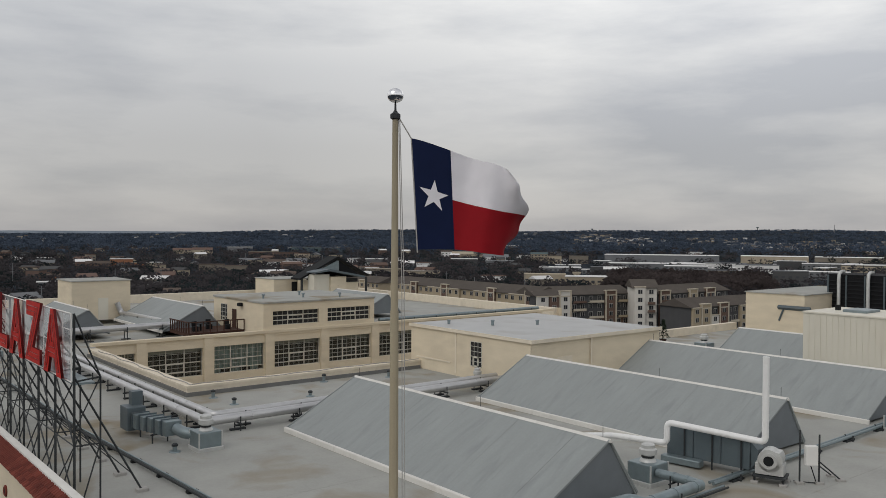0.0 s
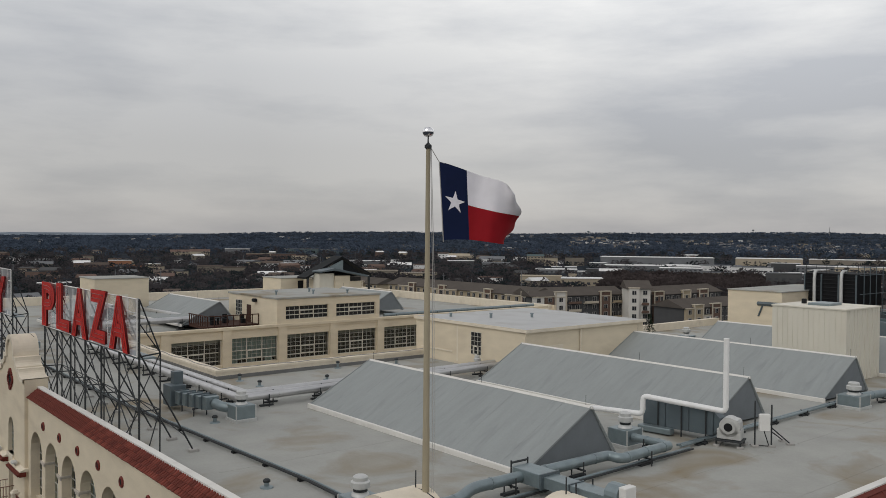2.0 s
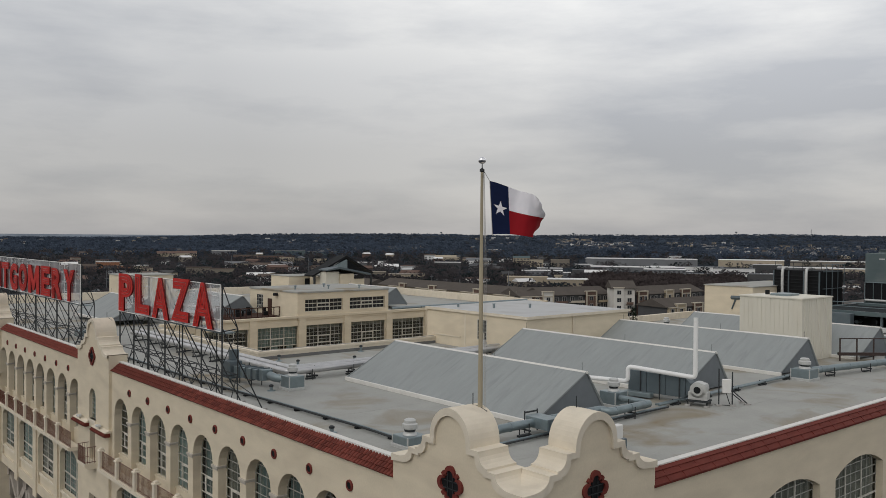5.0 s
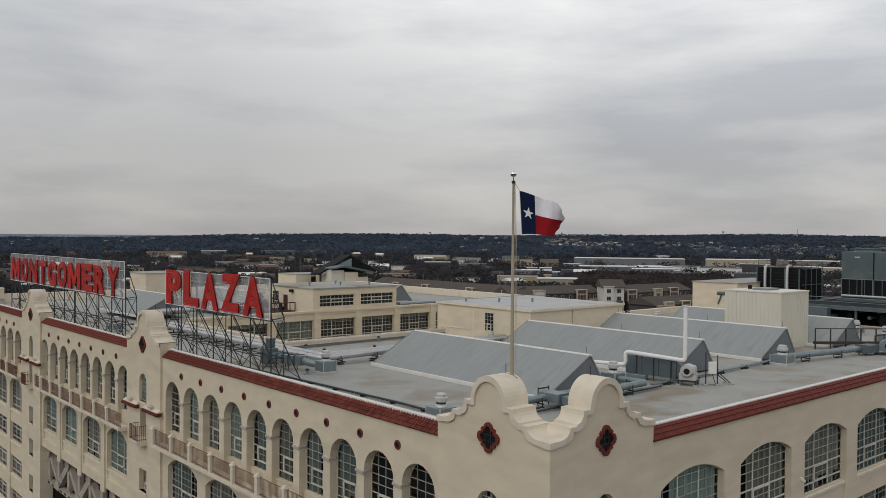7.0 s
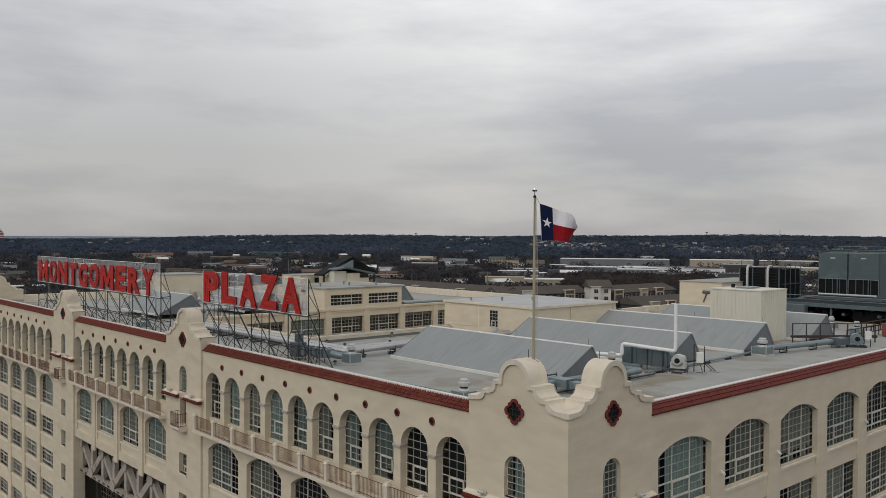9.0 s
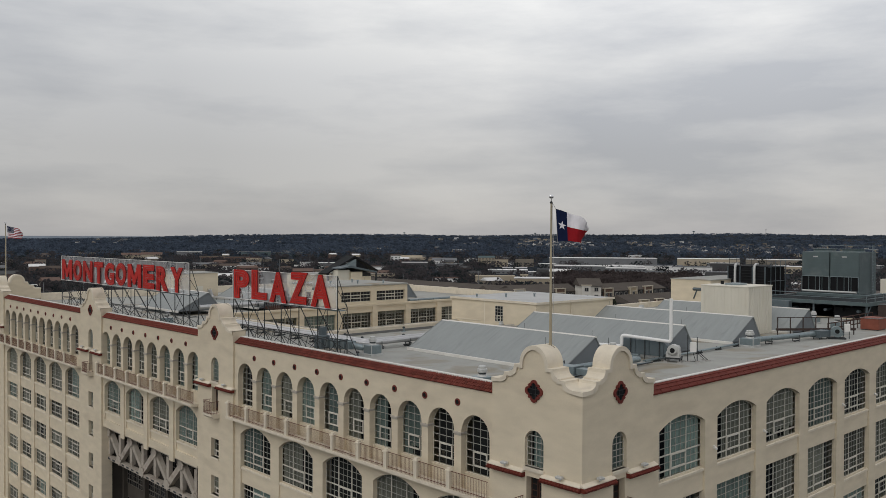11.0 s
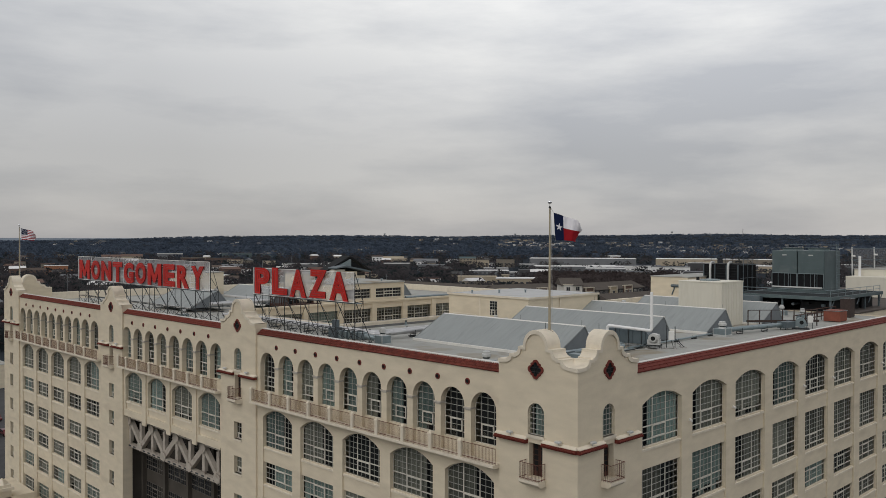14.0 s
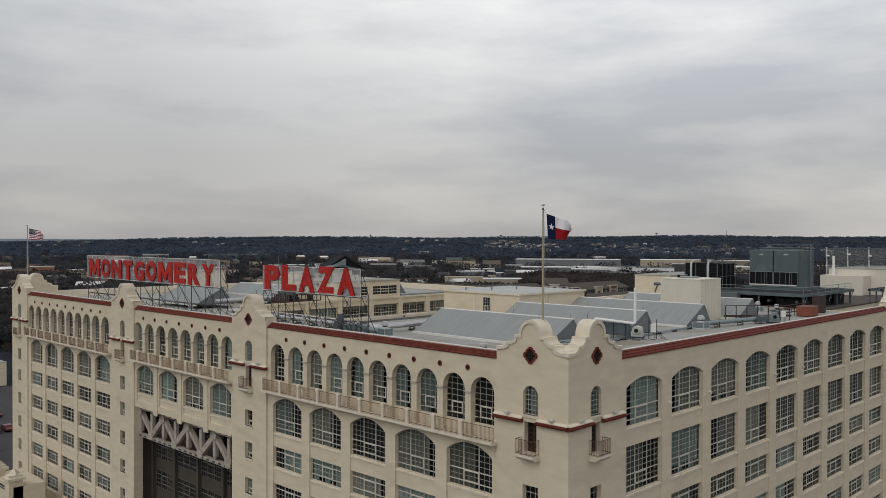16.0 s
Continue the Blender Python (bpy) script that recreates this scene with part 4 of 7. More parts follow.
for i in range(9):
    r_.box(i * 0.74, -0.05, 0.3, i * 0.74 + 0.08, 0.05, 1.45).box(-0.05, i * 0.6, 0.3, 0.05, i * 0.6 + 0.08, 1.45)
r_.box(0, -0.06, 1.38, 6.0, 0.06, 1.48).box(-0.06, 0, 1.38, 0.06, 5.0, 1.48)
part("railing", r_, TIMBER, dk)
part("table", Shape().lathe([(0.1, 0.35), (0.1, 1.05), (0.7, 1.05), (0.7, 1.12)], 2.0, 1.8, 12), BLACK, dk)
for x, y in ((1.0, 1.2), (3.0, 2.4), (4.6, 1.3)):
    part("chair", Shape().box(x, y, 0.35, x + 0.55, y + 0.55, 0.85, 0.04).box(x, y + 0.48, 0.85, x + 0.55, y + 0.55, 1.35, 0.02), BLACK, dk)

db = block("stair_house", "cream stucco stair house with a plain steel door", 19.3, 93.0, 26.0, 99.0, 34.0, 38.65, STUCCO)
part("door", Shape().box(-0.4, -3.06, 0, 0.75, -3.0, 2.6), BEIGE_METAL, db)
far_room = block("lift_house", "cream stucco lift house on the far roof", 55.0, 112, 68.0, 118.5, 34.0, 36.9, STUCCO)
part("door", Shape().box(-4.0, -4.56, 0.3, -3.0, -4.5, 2.5), BLACK, far_room)
# far roof edge parapet
edge = Shape().box(0.6, 119.6, ROOF, 74, 120.2, 34.75, 0.05).box(73.4, CY1 + 0.5, ROOF, 74.0, 119.5, 34.6)
part("far_parapet", edge, TRIM, building)


# ---- pipes, ducts and fans ----
def pipe(name, label, path, r, material, supports=True, n=12, collar=0.0):
    t = thing(name, label, "pipe", path[0])
    o = Vector(path[0])
    pts = [Vector(p) - o for p in path]
    smooth_path = [pts[0]]
    for a, b, c in zip(pts, pts[1:], pts[2:]):
        k = min(r * 1.8, (b - a).length * 0.4, (c - b).length * 0.4)
        p, q = b + (a - b).normalized() * k, b + (c - b).normalized() * k
        smooth_path += [p.lerp(b, f).lerp(b.lerp(q, f), f) for f in (0, 0.25, 0.5, 0.75, 1)]
    smooth_path.append(pts[-1])
    part("pipe_run", Shape().tube(smooth_path, r, n), material, t, smooth=True)
    for a, b in zip(pts, pts[1:]):
        d = b - a
        if d.length < 1.5:
            continue
        if collar:
            for f in (0.12, 0.5, 0.88):
                c = a + d * f
                u = d.normalized() * 0.05
                part("collar", Shape().tube([c - u, c + u], r * 1.08, n), material, t)
        if supports and abs(d.z) < 0.3:
            k = max(1, int(d.length / 3.2))
            for i in range(k):
                c = a + d * ((i + 0.5) / k)
                side = Vector((-d.y, d.x, 0)).normalized() * (r + 0.12)
                base = ROOF - o.z
                s = Shape()
                for q in (c + side, c - side):
                    s.bar((q.x, q.y, base), (q.x, q.y, c.z + 0.1), 0.06)
                s.bar((c + side * 1.3).to_tuple()[:2] + (c.z - r - 0.04,), (c - side * 1.3).to_tuple()[:2] + (c.z - r - 0.04,), 0.07)
                s.box(c.x - 0.45, c.y - 0.12, base, c.x + 0.45, c.y + 0.12, base + 0.1)
                part("pipe_stand", s, STEEL, t)
    return t


pipe("insulated_pipe", "silver aluminium-jacketed pipe on low stands", [(10.7, 66.0, 34.2), (10.7, 34.5, 34.2), (32.9, 34.5, 34.2)], 0.26, SILVER, collar=1)
pipe("insulated_pipe", "silver aluminium-jacketed pipe on low stands", [(11.5, 66.0, 34.3), (11.5, 35.35, 34.3), (32.9, 35.35, 34.3)], 0.22, SILVER, collar=1)
pipe("insulated_pipe", "silver aluminium-jacketed pipe on the far roof", [(14.9, 77.2, 34.7), (25.8, 77.4, 34.7), (24.8, 92.6, 34.7), (24.3, 92.6, 36.0)], 0.32, SILVER, collar=1)
pipe("insulated_pipe", "grey pipe along the far roof", [(46, 69.2, 34.6), (72, 69.6, 34.6)], 0.22, GALV)
pipe("duct_pipe", "round galvanised duct on low stands", [(7.6, 11.75, 33.95), (9.1, 11.65, 33.98), (10.2, 12.05, 34.15), (18.55, 11.95, 34.15), (18.6, 11.25, 34.12), (22.5, 11.42, 34.1)], 0.24, GALV, collar=1)
pipe("duct_pipe", "short galvanised branch duct beside the fan curb", [(22.5, 11.5, 34.1), (22.62, 11.9, 34.1), (22.5, 13.6, 34.1)], 0.2, GALV, collar=1)
pipe("conduit", "thin grey pipe run beside the round duct", [(9.0, 11.2, 33.68), (24.4, 11.5, 33.68)], 0.06, GALV, supports=False, n=8)
pipe("conduit", "thin grey pipe run beside the round duct", [(9.0, 11.0, 33.66), (24.4, 11.3, 33.66)], 0.05, STEEL, supports=False, n=8)
pipe("duct_pipe", "round galvanised duct on low stands", [(43.2, 11.4, 34.1), (52.3, 9.75, 34.1), (53.2, 9.6, 34.1)], 0.27, GALV, collar=1)
pipe("conduit", "thin grey pipe run on roof blocks", [(24.2, 11.9, 33.72), (43.0, 12.3, 33.72)], 0.09, GALV, n=8)
pipe("conduit", "thin grey pipe run on roof blocks", [(24.2, 12.1, 33.72), (43.0, 12.55, 33.72)], 0.07, GALV, supports=False, n=8)
pipe("conduit", "thin grey conduit run on roof blocks", [(5.3, 66, 33.66), (5.35, 39.6, 33.66), (6.3, 18.4, 33.66), (6.2, 14.6, 33.66)], 0.07, STEEL, supports=False, n=8)
pipe("conduit", "thin grey conduit run on roof blocks", [(5.5, 66, 33.66), (5.55, 39.6, 33.66), (6.5, 18.4, 33.66), (6.4, 14.6, 33.66)], 0.05, GALV, supports=False, n=8)
for i in range(16):
    f = i / 15
    y = 16 + 46 * f
    x = 6.3 - 0.95 * min(1, max(0, (y - 18.4) / 21.2))
    solo("pipe_block", Shape().box(x - 0.1, y - 0.14, ROOF, x + 0.4, y + 0.14, ROOF + 0.12, 0.03), BLACK, "black rubber block under a conduit", "pipe support", group="conduit blocks")
pipe("vent_pipe", "white plastic exhaust pipe with a tall riser", [(22.9, 18.4, 34.75), (24.6, 17.8, 34.62), (25.55, 15.3, 34.6), (25.55, 15.3, 35.6), (27.0, 11.1, 35.25), (27.0, 11.1, 39.1)], 0.15, PVC, supports=False)


def exhaust(x, y, w=1.35, h=1.0, label="galvanised roof exhaust fan on a square curb box", turn=0, fan=True):
    t = thing("exhaust_fan", label, "exhaust fan", (x, y, ROOF), turn, group="roof fans")
    a = w / 2
    part("curb_box", Shape().box(-a, -a, 0.18, a, a, h, 0.03), GALV, t)
    part("base_flashing", Shape().box(-a - 0.08, -a - 0.08, 0, a + 0.08, a + 0.08, 0.18, 0.02), FAN_GREY, t)
    for q, r_ in ((-a, -a), (a, -a), (-a, a)):
        part("corner_seam", Shape().box(q - 0.03, r_ - 0.03, 0.2, q + 0.03, r_ + 0.03, h), FAN_GREY, t)
    if fan:
        part("fan_housing", Shape().lathe([(0.30 * w, h), (0.27 * w, h + 0.1), (0.22 * w, h + 0.14), (0.22 * w, h + 0.3), (0.31 * w, h + 0.33), (0.31 * w, h + 0.55), (0.24 * w, h + 0.6), (0.24 * w, h + 0.74), (0.18 * w, h + 0.8)], 0, 0, 18), FAN_GREY, t, smooth=True)
        part("fan_band", Shape().lathe([(0.23 * w, h + 0.17), (0.23 * w, h + 0.27)], 0, 0, 16), STEEL, t)
    return t


exhaust(9.5, 31.7, 1.2, 0.95)
exhaust(22.7, 14.25, 1.25, 0.95)
exhaust(42.2, 11.4, 1.45, 0.85)
exhaust(6.2, 14.2, 1.25, 0.6)
exhaust(32.5, 36.9, 1.0, 0.4, "small roof fan beside the tan penthouse")
exhaust(7.0, 70.0, 1.2, 0.8, "roof fan near the silver pipes")
exhaust(60.5, 36.5, 1.3, 0.9)
exhaust(65.4, 12.0, 1.2, 0.9)
exhaust(70.5, 17.0, 1.2, 0.8)

# rectangular duct run joined to the first fan
du = thing("rectangular_duct", "galvanised rectangular duct in bolted sections", "duct", (7.7, 37.3, ROOF))
part("inlet_box", Shape().box(-0.5, -0.6, 0.25, 0.5, 0.6, 1.5, 0.03).box(-0.05, 0.0, 1.5, 0.55, 0.55, 2.25, 0.02), GREY_UNIT, du)
for i in range(5):
    x, y = 0.15 + 0.17 * i, -0.75 - 0.62 * i
    part("duct_section", Shape().box(x - 0.42, y - 0.56, 0.45, x + 0.42, y, 1.2 - 0.02 * (i % 2), 0.02), GALV, du)
    part("duct_flange", Shape().box(x - 0.48, y - 0.04, 0.4, x + 0.48, y + 0.02, 1.26), GREY_UNIT, du)
part("flex_duct", Shape().tube([(0.95, -3.8, 0.8), (1.1, -4.4, 0.7), (1.4, -4.9, 0.65), (1.8, -5.2, 0.6)], 0.3, 12), GALV, du, smooth=True)
for y in (-1.2, -3.0):
    part("duct_leg", Shape().bar((0.0, y, 0), (0.0, y, 0.5), 0.06).bar((0.8, y, 0), (0.8, y, 0.5), 0.06).bar((-0.1, y, 0.45), (0.9, y, 0.45), 0.06), STEEL, du)
jb = thing("duct_junction", "galvanised rectangular duct crossing the round one", "duct", (13.4, 11.9, ROOF))
part("box_body", Shape().box(-0.55, -1.1, 0.4, 0.5, 0.6, 0.98, 0.02), GALV, jb)
part("branch", Shape().box(-0.42, -3.9, 0.42, 0.40, -1.1, 0.9, 0.02), GALV, jb)
part("flange", Shape().box(-0.6, -1.16, 0.36, 0.56, -1.08, 1.02), GREY_UNIT, jb)
part("flange", Shape().box(-0.47, -2.6, 0.38, 0.45, -2.54, 0.94), GREY_UNIT, jb)
part("stand", Shape().bar((-0.5, 0.7, 0), (-0.5, 0.7, 1.2), 0.07).bar((0.5, 0.7, 0), (0.5, 0.7, 1.2), 0.07).bar((-0.5, 0.7, 1.1), (0.5, 0.7, 1.1), 0.07), STEEL, jb)
part("stand", Shape().bar((-0.5, -3.0, 0), (-0.5, -3.0, 1.1), 0.06).bar((0.5, -3.0, 0), (0.5, -3.0, 1.1), 0.06).bar((-0.6, -3.0, 0.38), (0.6, -3.0, 0.38), 0.06), STEEL, jb)
sf = thing("inline_blower", "white fan motor box on a grey scroll and curb", "blower", (13.2, 6.9, ROOF))
part("curb", Shape().box(-0.5, -0.5, 0, 0.6, 0.6, 0.75, 0.03), GREY_UNIT, sf)
part("scroll", Shape().prism([(0.05 + 0.48 * math.cos(q), 1.05 + 0.42 * math.sin(q)) for q in [math.pi * 2 * k / 16 for k in range(16)]], -0.1, 0.5), GALV, sf)
part("motor_box", Shape().box(-0.3, -0.45, 0.78, 0.35, -0.1, 1.45, 0.03), WHITE_METAL, sf)
part("inlet", Shape().box(-0.35, 0.5, 0.55, 0.35, 1.1, 0.95), GALV, sf)

un = thing("duct_silencer", "long slate-grey sheet-metal silencer box on legs", "roof unit", (26.75, 16.0, ROOF), -82)
for i in range(3):
    part("section", Shape().box(0.05 + 1.38 * i, -0.4, 0.35, 1.41 + 1.38 * i, 0.5, 1.75 - 0.04 * i, 0.03), GREY_UNIT, un)
    part("leg", Shape().bar((1.0 + 1.4 * i, -0.46, 0), (1.0 + 1.4 * i, -0.46, 1.95), 0.06), STEEL, un)
part("lower_duct", Shape().box(0.0, -0.95, 0.1, 2.0, -0.45, 0.4, 0.04), GALV, un)
part("transition", Shape().prism([(4.18, 0.4), (4.18, 1.6), (4.5, 1.3), (4.5, 0.8)], -0.3, 0.4), GREY_UNIT, un)
bl = thing("blower", "pale grey centrifugal blower on a steel frame", "blower", (27.15, 10.9, ROOF), -70)
scroll = [((0.46 + 0.12 * i / 20) * math.cos(2 * math.pi * i / 20 + 1.0), 1.05 + (0.46 + 0.12 * i / 20) * math.sin(2 * math.pi * i / 20 + 1.0)) for i in range(20)]
part("scroll_housing", Shape().prism(scroll, -0.45, 0.35), FAN_GREY, bl)
part("outlet", Shape().box(-0.6, -0.45, 0.4, 0.6, 0.35, 0.9, 0.02), FAN_GREY, bl)
part("inlet_ring", Shape().tube([(0, -0.62, 1.05), (0, -0.44, 1.05)], [0.36, 0.32], 18), FAN_GREY, bl)
part("inlet_eye", Shape().tube([(0, -0.635, 1.05), (0, -0.6, 1.05)], 0.22, 18), BLACK, bl)
part("frame", Shape().box(-0.7, -0.6, 0.28, 0.7, 0.5, 0.36).bar((-0.6, -0.5, 0), (-0.6, -0.5, 0.3), 0.07).bar((0.6, -0.5, 0), (0.6, -0.5, 0.3), 0.07).bar((-0.6, 0.4, 0), (-0.6, 0.4, 0.3), 0.07).bar((0.6, 0.4, 0), (0.6, 0.4, 0.3), 0.07), STEEL, bl)
part("motor", Shape().tube([(0.1, 0.35, 1.0), (0.1, 0.85, 1.0)], 0.24, 12), WHITE_METAL, bl)
for x, y in ((-0.6, -0.5), (0.6, -0.5), (-0.6, 0.4), (0.6, 0.4)):
    part("foot", Shape().box(x - 0.16, y - 0.16, 0, x + 0.16, y + 0.16, 0.1, 0.02), PLINTH, bl)
eb = thing("electrical_box", "white electrical cabinet on two dark posts with braces", "electrical box", (28.1, 9.55, ROOF), -40)
part("cabinet", Shape().box(-0.27, -0.15, 0.9, 0.27, 0.1, 1.75, 0.03), WHITE_METAL, eb)
for x in (-0.42, 0.44):
    part("post", Shape().bar((x, 0.16, 0), (x, 0.16, 2.2 + 0.2 * (x < 0)), 0.06), STEEL, eb)
    part("foot", Shape().box(x - 0.18, 0.0, 0, x + 0.18, 0.3, 0.1, 0.02), PLINTH, eb)
part("brace", Shape().bar((0.44, 0.16, 1.0), (1.6, 0.6, 0.06), 0.05).bar((0.44, 0.16, 0.8), (1.5, 1.3, 0.06), 0.05), STEEL, eb)
part("brace_foot", Shape().box(1.4, 0.45, 0, 1.8, 0.75, 0.1, 0.02).box(1.3, 1.15, 0, 1.7, 1.45, 0.1, 0.02), PLINTH, eb)
part("cable", Shape().tube([(0.0, 0.0, 0.85), (0.15, -0.1, 0.3), (0.3, 0.1, 0.05), (-0.6, 0.4, 0.05)], 0.025, 6), BLACK, eb)

for x, y, h in ((4.65, 19.1, 0.3), (20.5, 40.3, 0.3), (8.0, 32.0, 0.35), (24.0, 44.4, 0.5), (15.3, 40.9, 0.35), (15.1, 43.7, 0.45), (29.0, 43.2, 0.45), (10.0, 2.8, 0.5), (17.0, 2.4, 0.5), (23.5, 2.3, 0.5), (36.0, 3.2, 0.5), (12.5, 6.0, 0.3)):
    t = thing("roof_drain_vent", "short grey vent stub on the membrane roof", "vent", (x, y, ROOF), group="vent stubs")
    part("stub", Shape().lathe([(0.3, 0), (0.28, 0.05), (0.11, 0.08), (0.11, h)], 0, 0, 10), GALV, t)
    part("cap", Shape().lathe([(0.16, h - 0.05), (0.16, h + 0.04), (0.08, h + 0.1)], 0, 0, 10), STEEL, t)

# ---- rooftop letter sign ----
class Braces:
    """Hangs each bar under the trestle as a part of its own."""
    def __init__(self, owner):
        self.owner = owner

    def bar(self, a, b, r):
        part("trestle_brace", Shape().bar(a, b, r), STEEL, self.owner)
        return self


def letter_sign(word, y0, y1, x=1.55, z0=38.5, z1=41.25, frames=6):
    """A wire-mesh panel on a steel trestle with tall red channel letters; read from the west."""
    t = thing("roof_sign", "tall red channel letters on a wire-mesh panel and steel trestle", "sign", (x, y0, ROOF), group="roof letter signs")
    L, H0, H1 = y1 - y0, z0 - ROOF, z1 - ROOF
    part("mesh_panel", Shape().face((0.12, 0, H0), (0.12, L, H0), (0.12, L, H1), (0.12, 0, H1)), WIRE, t, "pale grey wire-mesh panel")
    rim = Shape()
    for z in (H0, H1):
        rim.bar((0.1, 0, z), (0.1, L, z), 0.045)
    for y in (0, L):
        rim.bar((0.1, y, H0), (0.1, y, H1), 0.045)
    part("panel_rim", rim, WHITE_METAL, t)
    grid = Shape()
    for i in range(1, 4):
        grid.bar((0.16, 0, H0 + (H1 - H0) * i / 4), (0.16, L, H0 + (H1 - H0) * i / 4), 0.035)
    n = max(6, round(L / 1.6))
    for i in range(1, n):
        grid.bar((0.18, L * i / n, H0), (0.18, L * i / n, H1), 0.03)
    part("panel_grid", grid, WHITE_METAL, t)
    # trestle frames: an upright under the panel, a short post behind it, long struts to the roof
    for i in range(frames):
        y = L * i / (frames - 1)
        f = Shape()
        f.bar((0.2, y, 0), (0.2, y, H1), 0.075)
        f.bar((0.2, y, H0 + 0.2), (3.0, y + 0.3, 0.05), 0.062)
        if i % 2 or i in (0, frames - 1):
            f.bar((0.2, y, H1), (1.25, y + 0.1, H0 + 0.1), 0.05).bar((1.25, y + 0.1, H0 + 0.1), (1.25, y + 0.15, 0.05), 0.055)
            f.bar((0.2, y, H0 + 1.6), (1.25, y + 0.1, H0 + 0.1), 0.042).bar((0.2, y, H0), (1.25, y + 0.1, H0 + 0.1), 0.05)
            f.bar((0.2, y, H0 - 2.0), (1.25, y + 0.1, H0 + 0.1), 0.042)
        f.bar((0.2, y, 2.4), (1.25, y + 0.15, 2.35), 0.045)
        f.bar((1.25, y + 0.15, 2.35), (0.5, y, 0.05), 0.045)
        part("trestle_frame", f, STEEL, t)
        part("frame_foot", Shape().box(2.75, y + 0.12, 0, 3.25, y + 0.48, 0.14, 0.03), PLINTH, t)
        part("frame_foot", Shape().box(0.0, y - 0.18, 0, 0.7, y + 0.18, 0.1, 0.03), PLINTH, t)
    for i in range(frames - 1):
        a, b = L * i / (frames - 1), L * (i + 1) / (frames - 1)
        f = Braces(t)
        f.bar((0.2, a, 0.2), (0.2, b, 2.4), 0.045).bar((0.2, b, 0.2), (0.2, a, 2.4), 0.045)
        f.bar((0.2, a, 2.4), (0.2, b, H0), 0.045)
        f.bar((0.2, a, 2.4), (0.2, b, 2.4), 0.05).bar((0.2, a, H0 - 0.05), (0.2, b, H0 - 0.05), 0.05)
        f.bar((1.25, a + 0.15, 2.35), (1.25, b + 0.15, 2.35), 0.045)
        f.bar((2.55, a + 0.25, 0.85), (1.25, b + 0.15, 2.3), 0.04)
    part("catwalk", Shape().box(0.2, 0, H0 - 0.14, 1.0, L * 0.62, H0 - 0.06), GALV, t)
    # letters
    widths = {"M": 1.28, "I": 0.5, "N": 1.1, "L": 0.95, "P": 1.0}
    total = sum(widths.get(c, 1.0) for c in word)
    gap = 0.17 if len(word) < 8 else 0.2
    edge = 0.62 if len(word) < 8 else 1.0
    unit = (L - 2 * edge) / (total + gap * (len(word) - 1))
    pos = L - edge
    for c in word:
        w = unit * widths.get(c, 1.0)
        curve = bpy.data.curves.new("letter", "FONT")
        curve.body, curve.extrude, curve.offset = c, 0.09, 0.05
        tmp = bpy.data.objects.new("tmp", curve)
        if c == "M":
            # the widened letter would fold over itself: one plain outline instead
            me = Shape().prism([(0, 0), (0, 1), (0.27, 1), (0.5, 0.46), (0.73, 1), (1, 1), (1, 0), (0.76, 0), (0.76, 0.56), (0.57, 0.12), (0.43, 0.12), (0.24, 0.56), (0.24, 0)], 0, 0.18, "z").mesh("letter", SIGN_RED)
            me.materials.clear()
        else:
            me = bpy.data.meshes.new_from_object(tmp)
        bpy.data.objects.remove(tmp)
        co = np.array([v.co[:] for v in me.vertices])
        lo, hi = co.min(0), co.max(0)
        hgt = 2.72
        co = (co - lo) / (hi - lo)
        for v, q in zip(me.vertices, co):
            v.co = (-0.02 - 0.11 * q[2], pos - w * q[0], H0 + 0.12 + hgt * q[1] + 0.05 * math.sin(pos * 3))
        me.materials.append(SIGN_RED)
        me.materials.append(SIGN_RED_SHADE)
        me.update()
        # side faces get a darker red: their shadow is put into the colour
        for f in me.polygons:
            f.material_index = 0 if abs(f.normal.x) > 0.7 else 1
        me.name = "letter"
        lt = part("letter", me, None, t, "red enamelled channel letter")
        # neon tubing follows the letter's outline on its face
        if c != "M":
            tube = bpy.data.curves.new("tubing", "FONT")
            tube.body, tube.fill_mode, tube.offset, tube.bevel_depth, tube.bevel_resolution, tube.resolution_u = c, "NONE", -0.012, 0.006, 0, 3
            tmp = bpy.data.objects.new("tmp", tube)
            tm = bpy.data.meshes.new_from_object(tmp)
            bpy.data.objects.remove(tmp)
            for v in tm.vertices:
                q = ((v.co.x - lo[0]) / (hi[0] - lo[0]), (v.co.y - lo[1]) / (hi[1] - lo[1]))
                v.co = (-0.145 + v.co.z * 1.6, pos - w * q[0], H0 + 0.12 + hgt * q[1] + 0.05 * math.sin(pos * 3))
            tm.materials.clear()
            tm.materials.append(TUBING)
            tm.name = "tubing"
            part("tubing", tm, None, lt, "dull red neon tubing")
        pos -= w + unit * gap
    return t


letter_sign("PLAZA", 26.44, 43.62, frames=7)
letter_sign("MONTGOMERY", 53.25, 92.5, 1.7, 38.3, 41.64, 12)

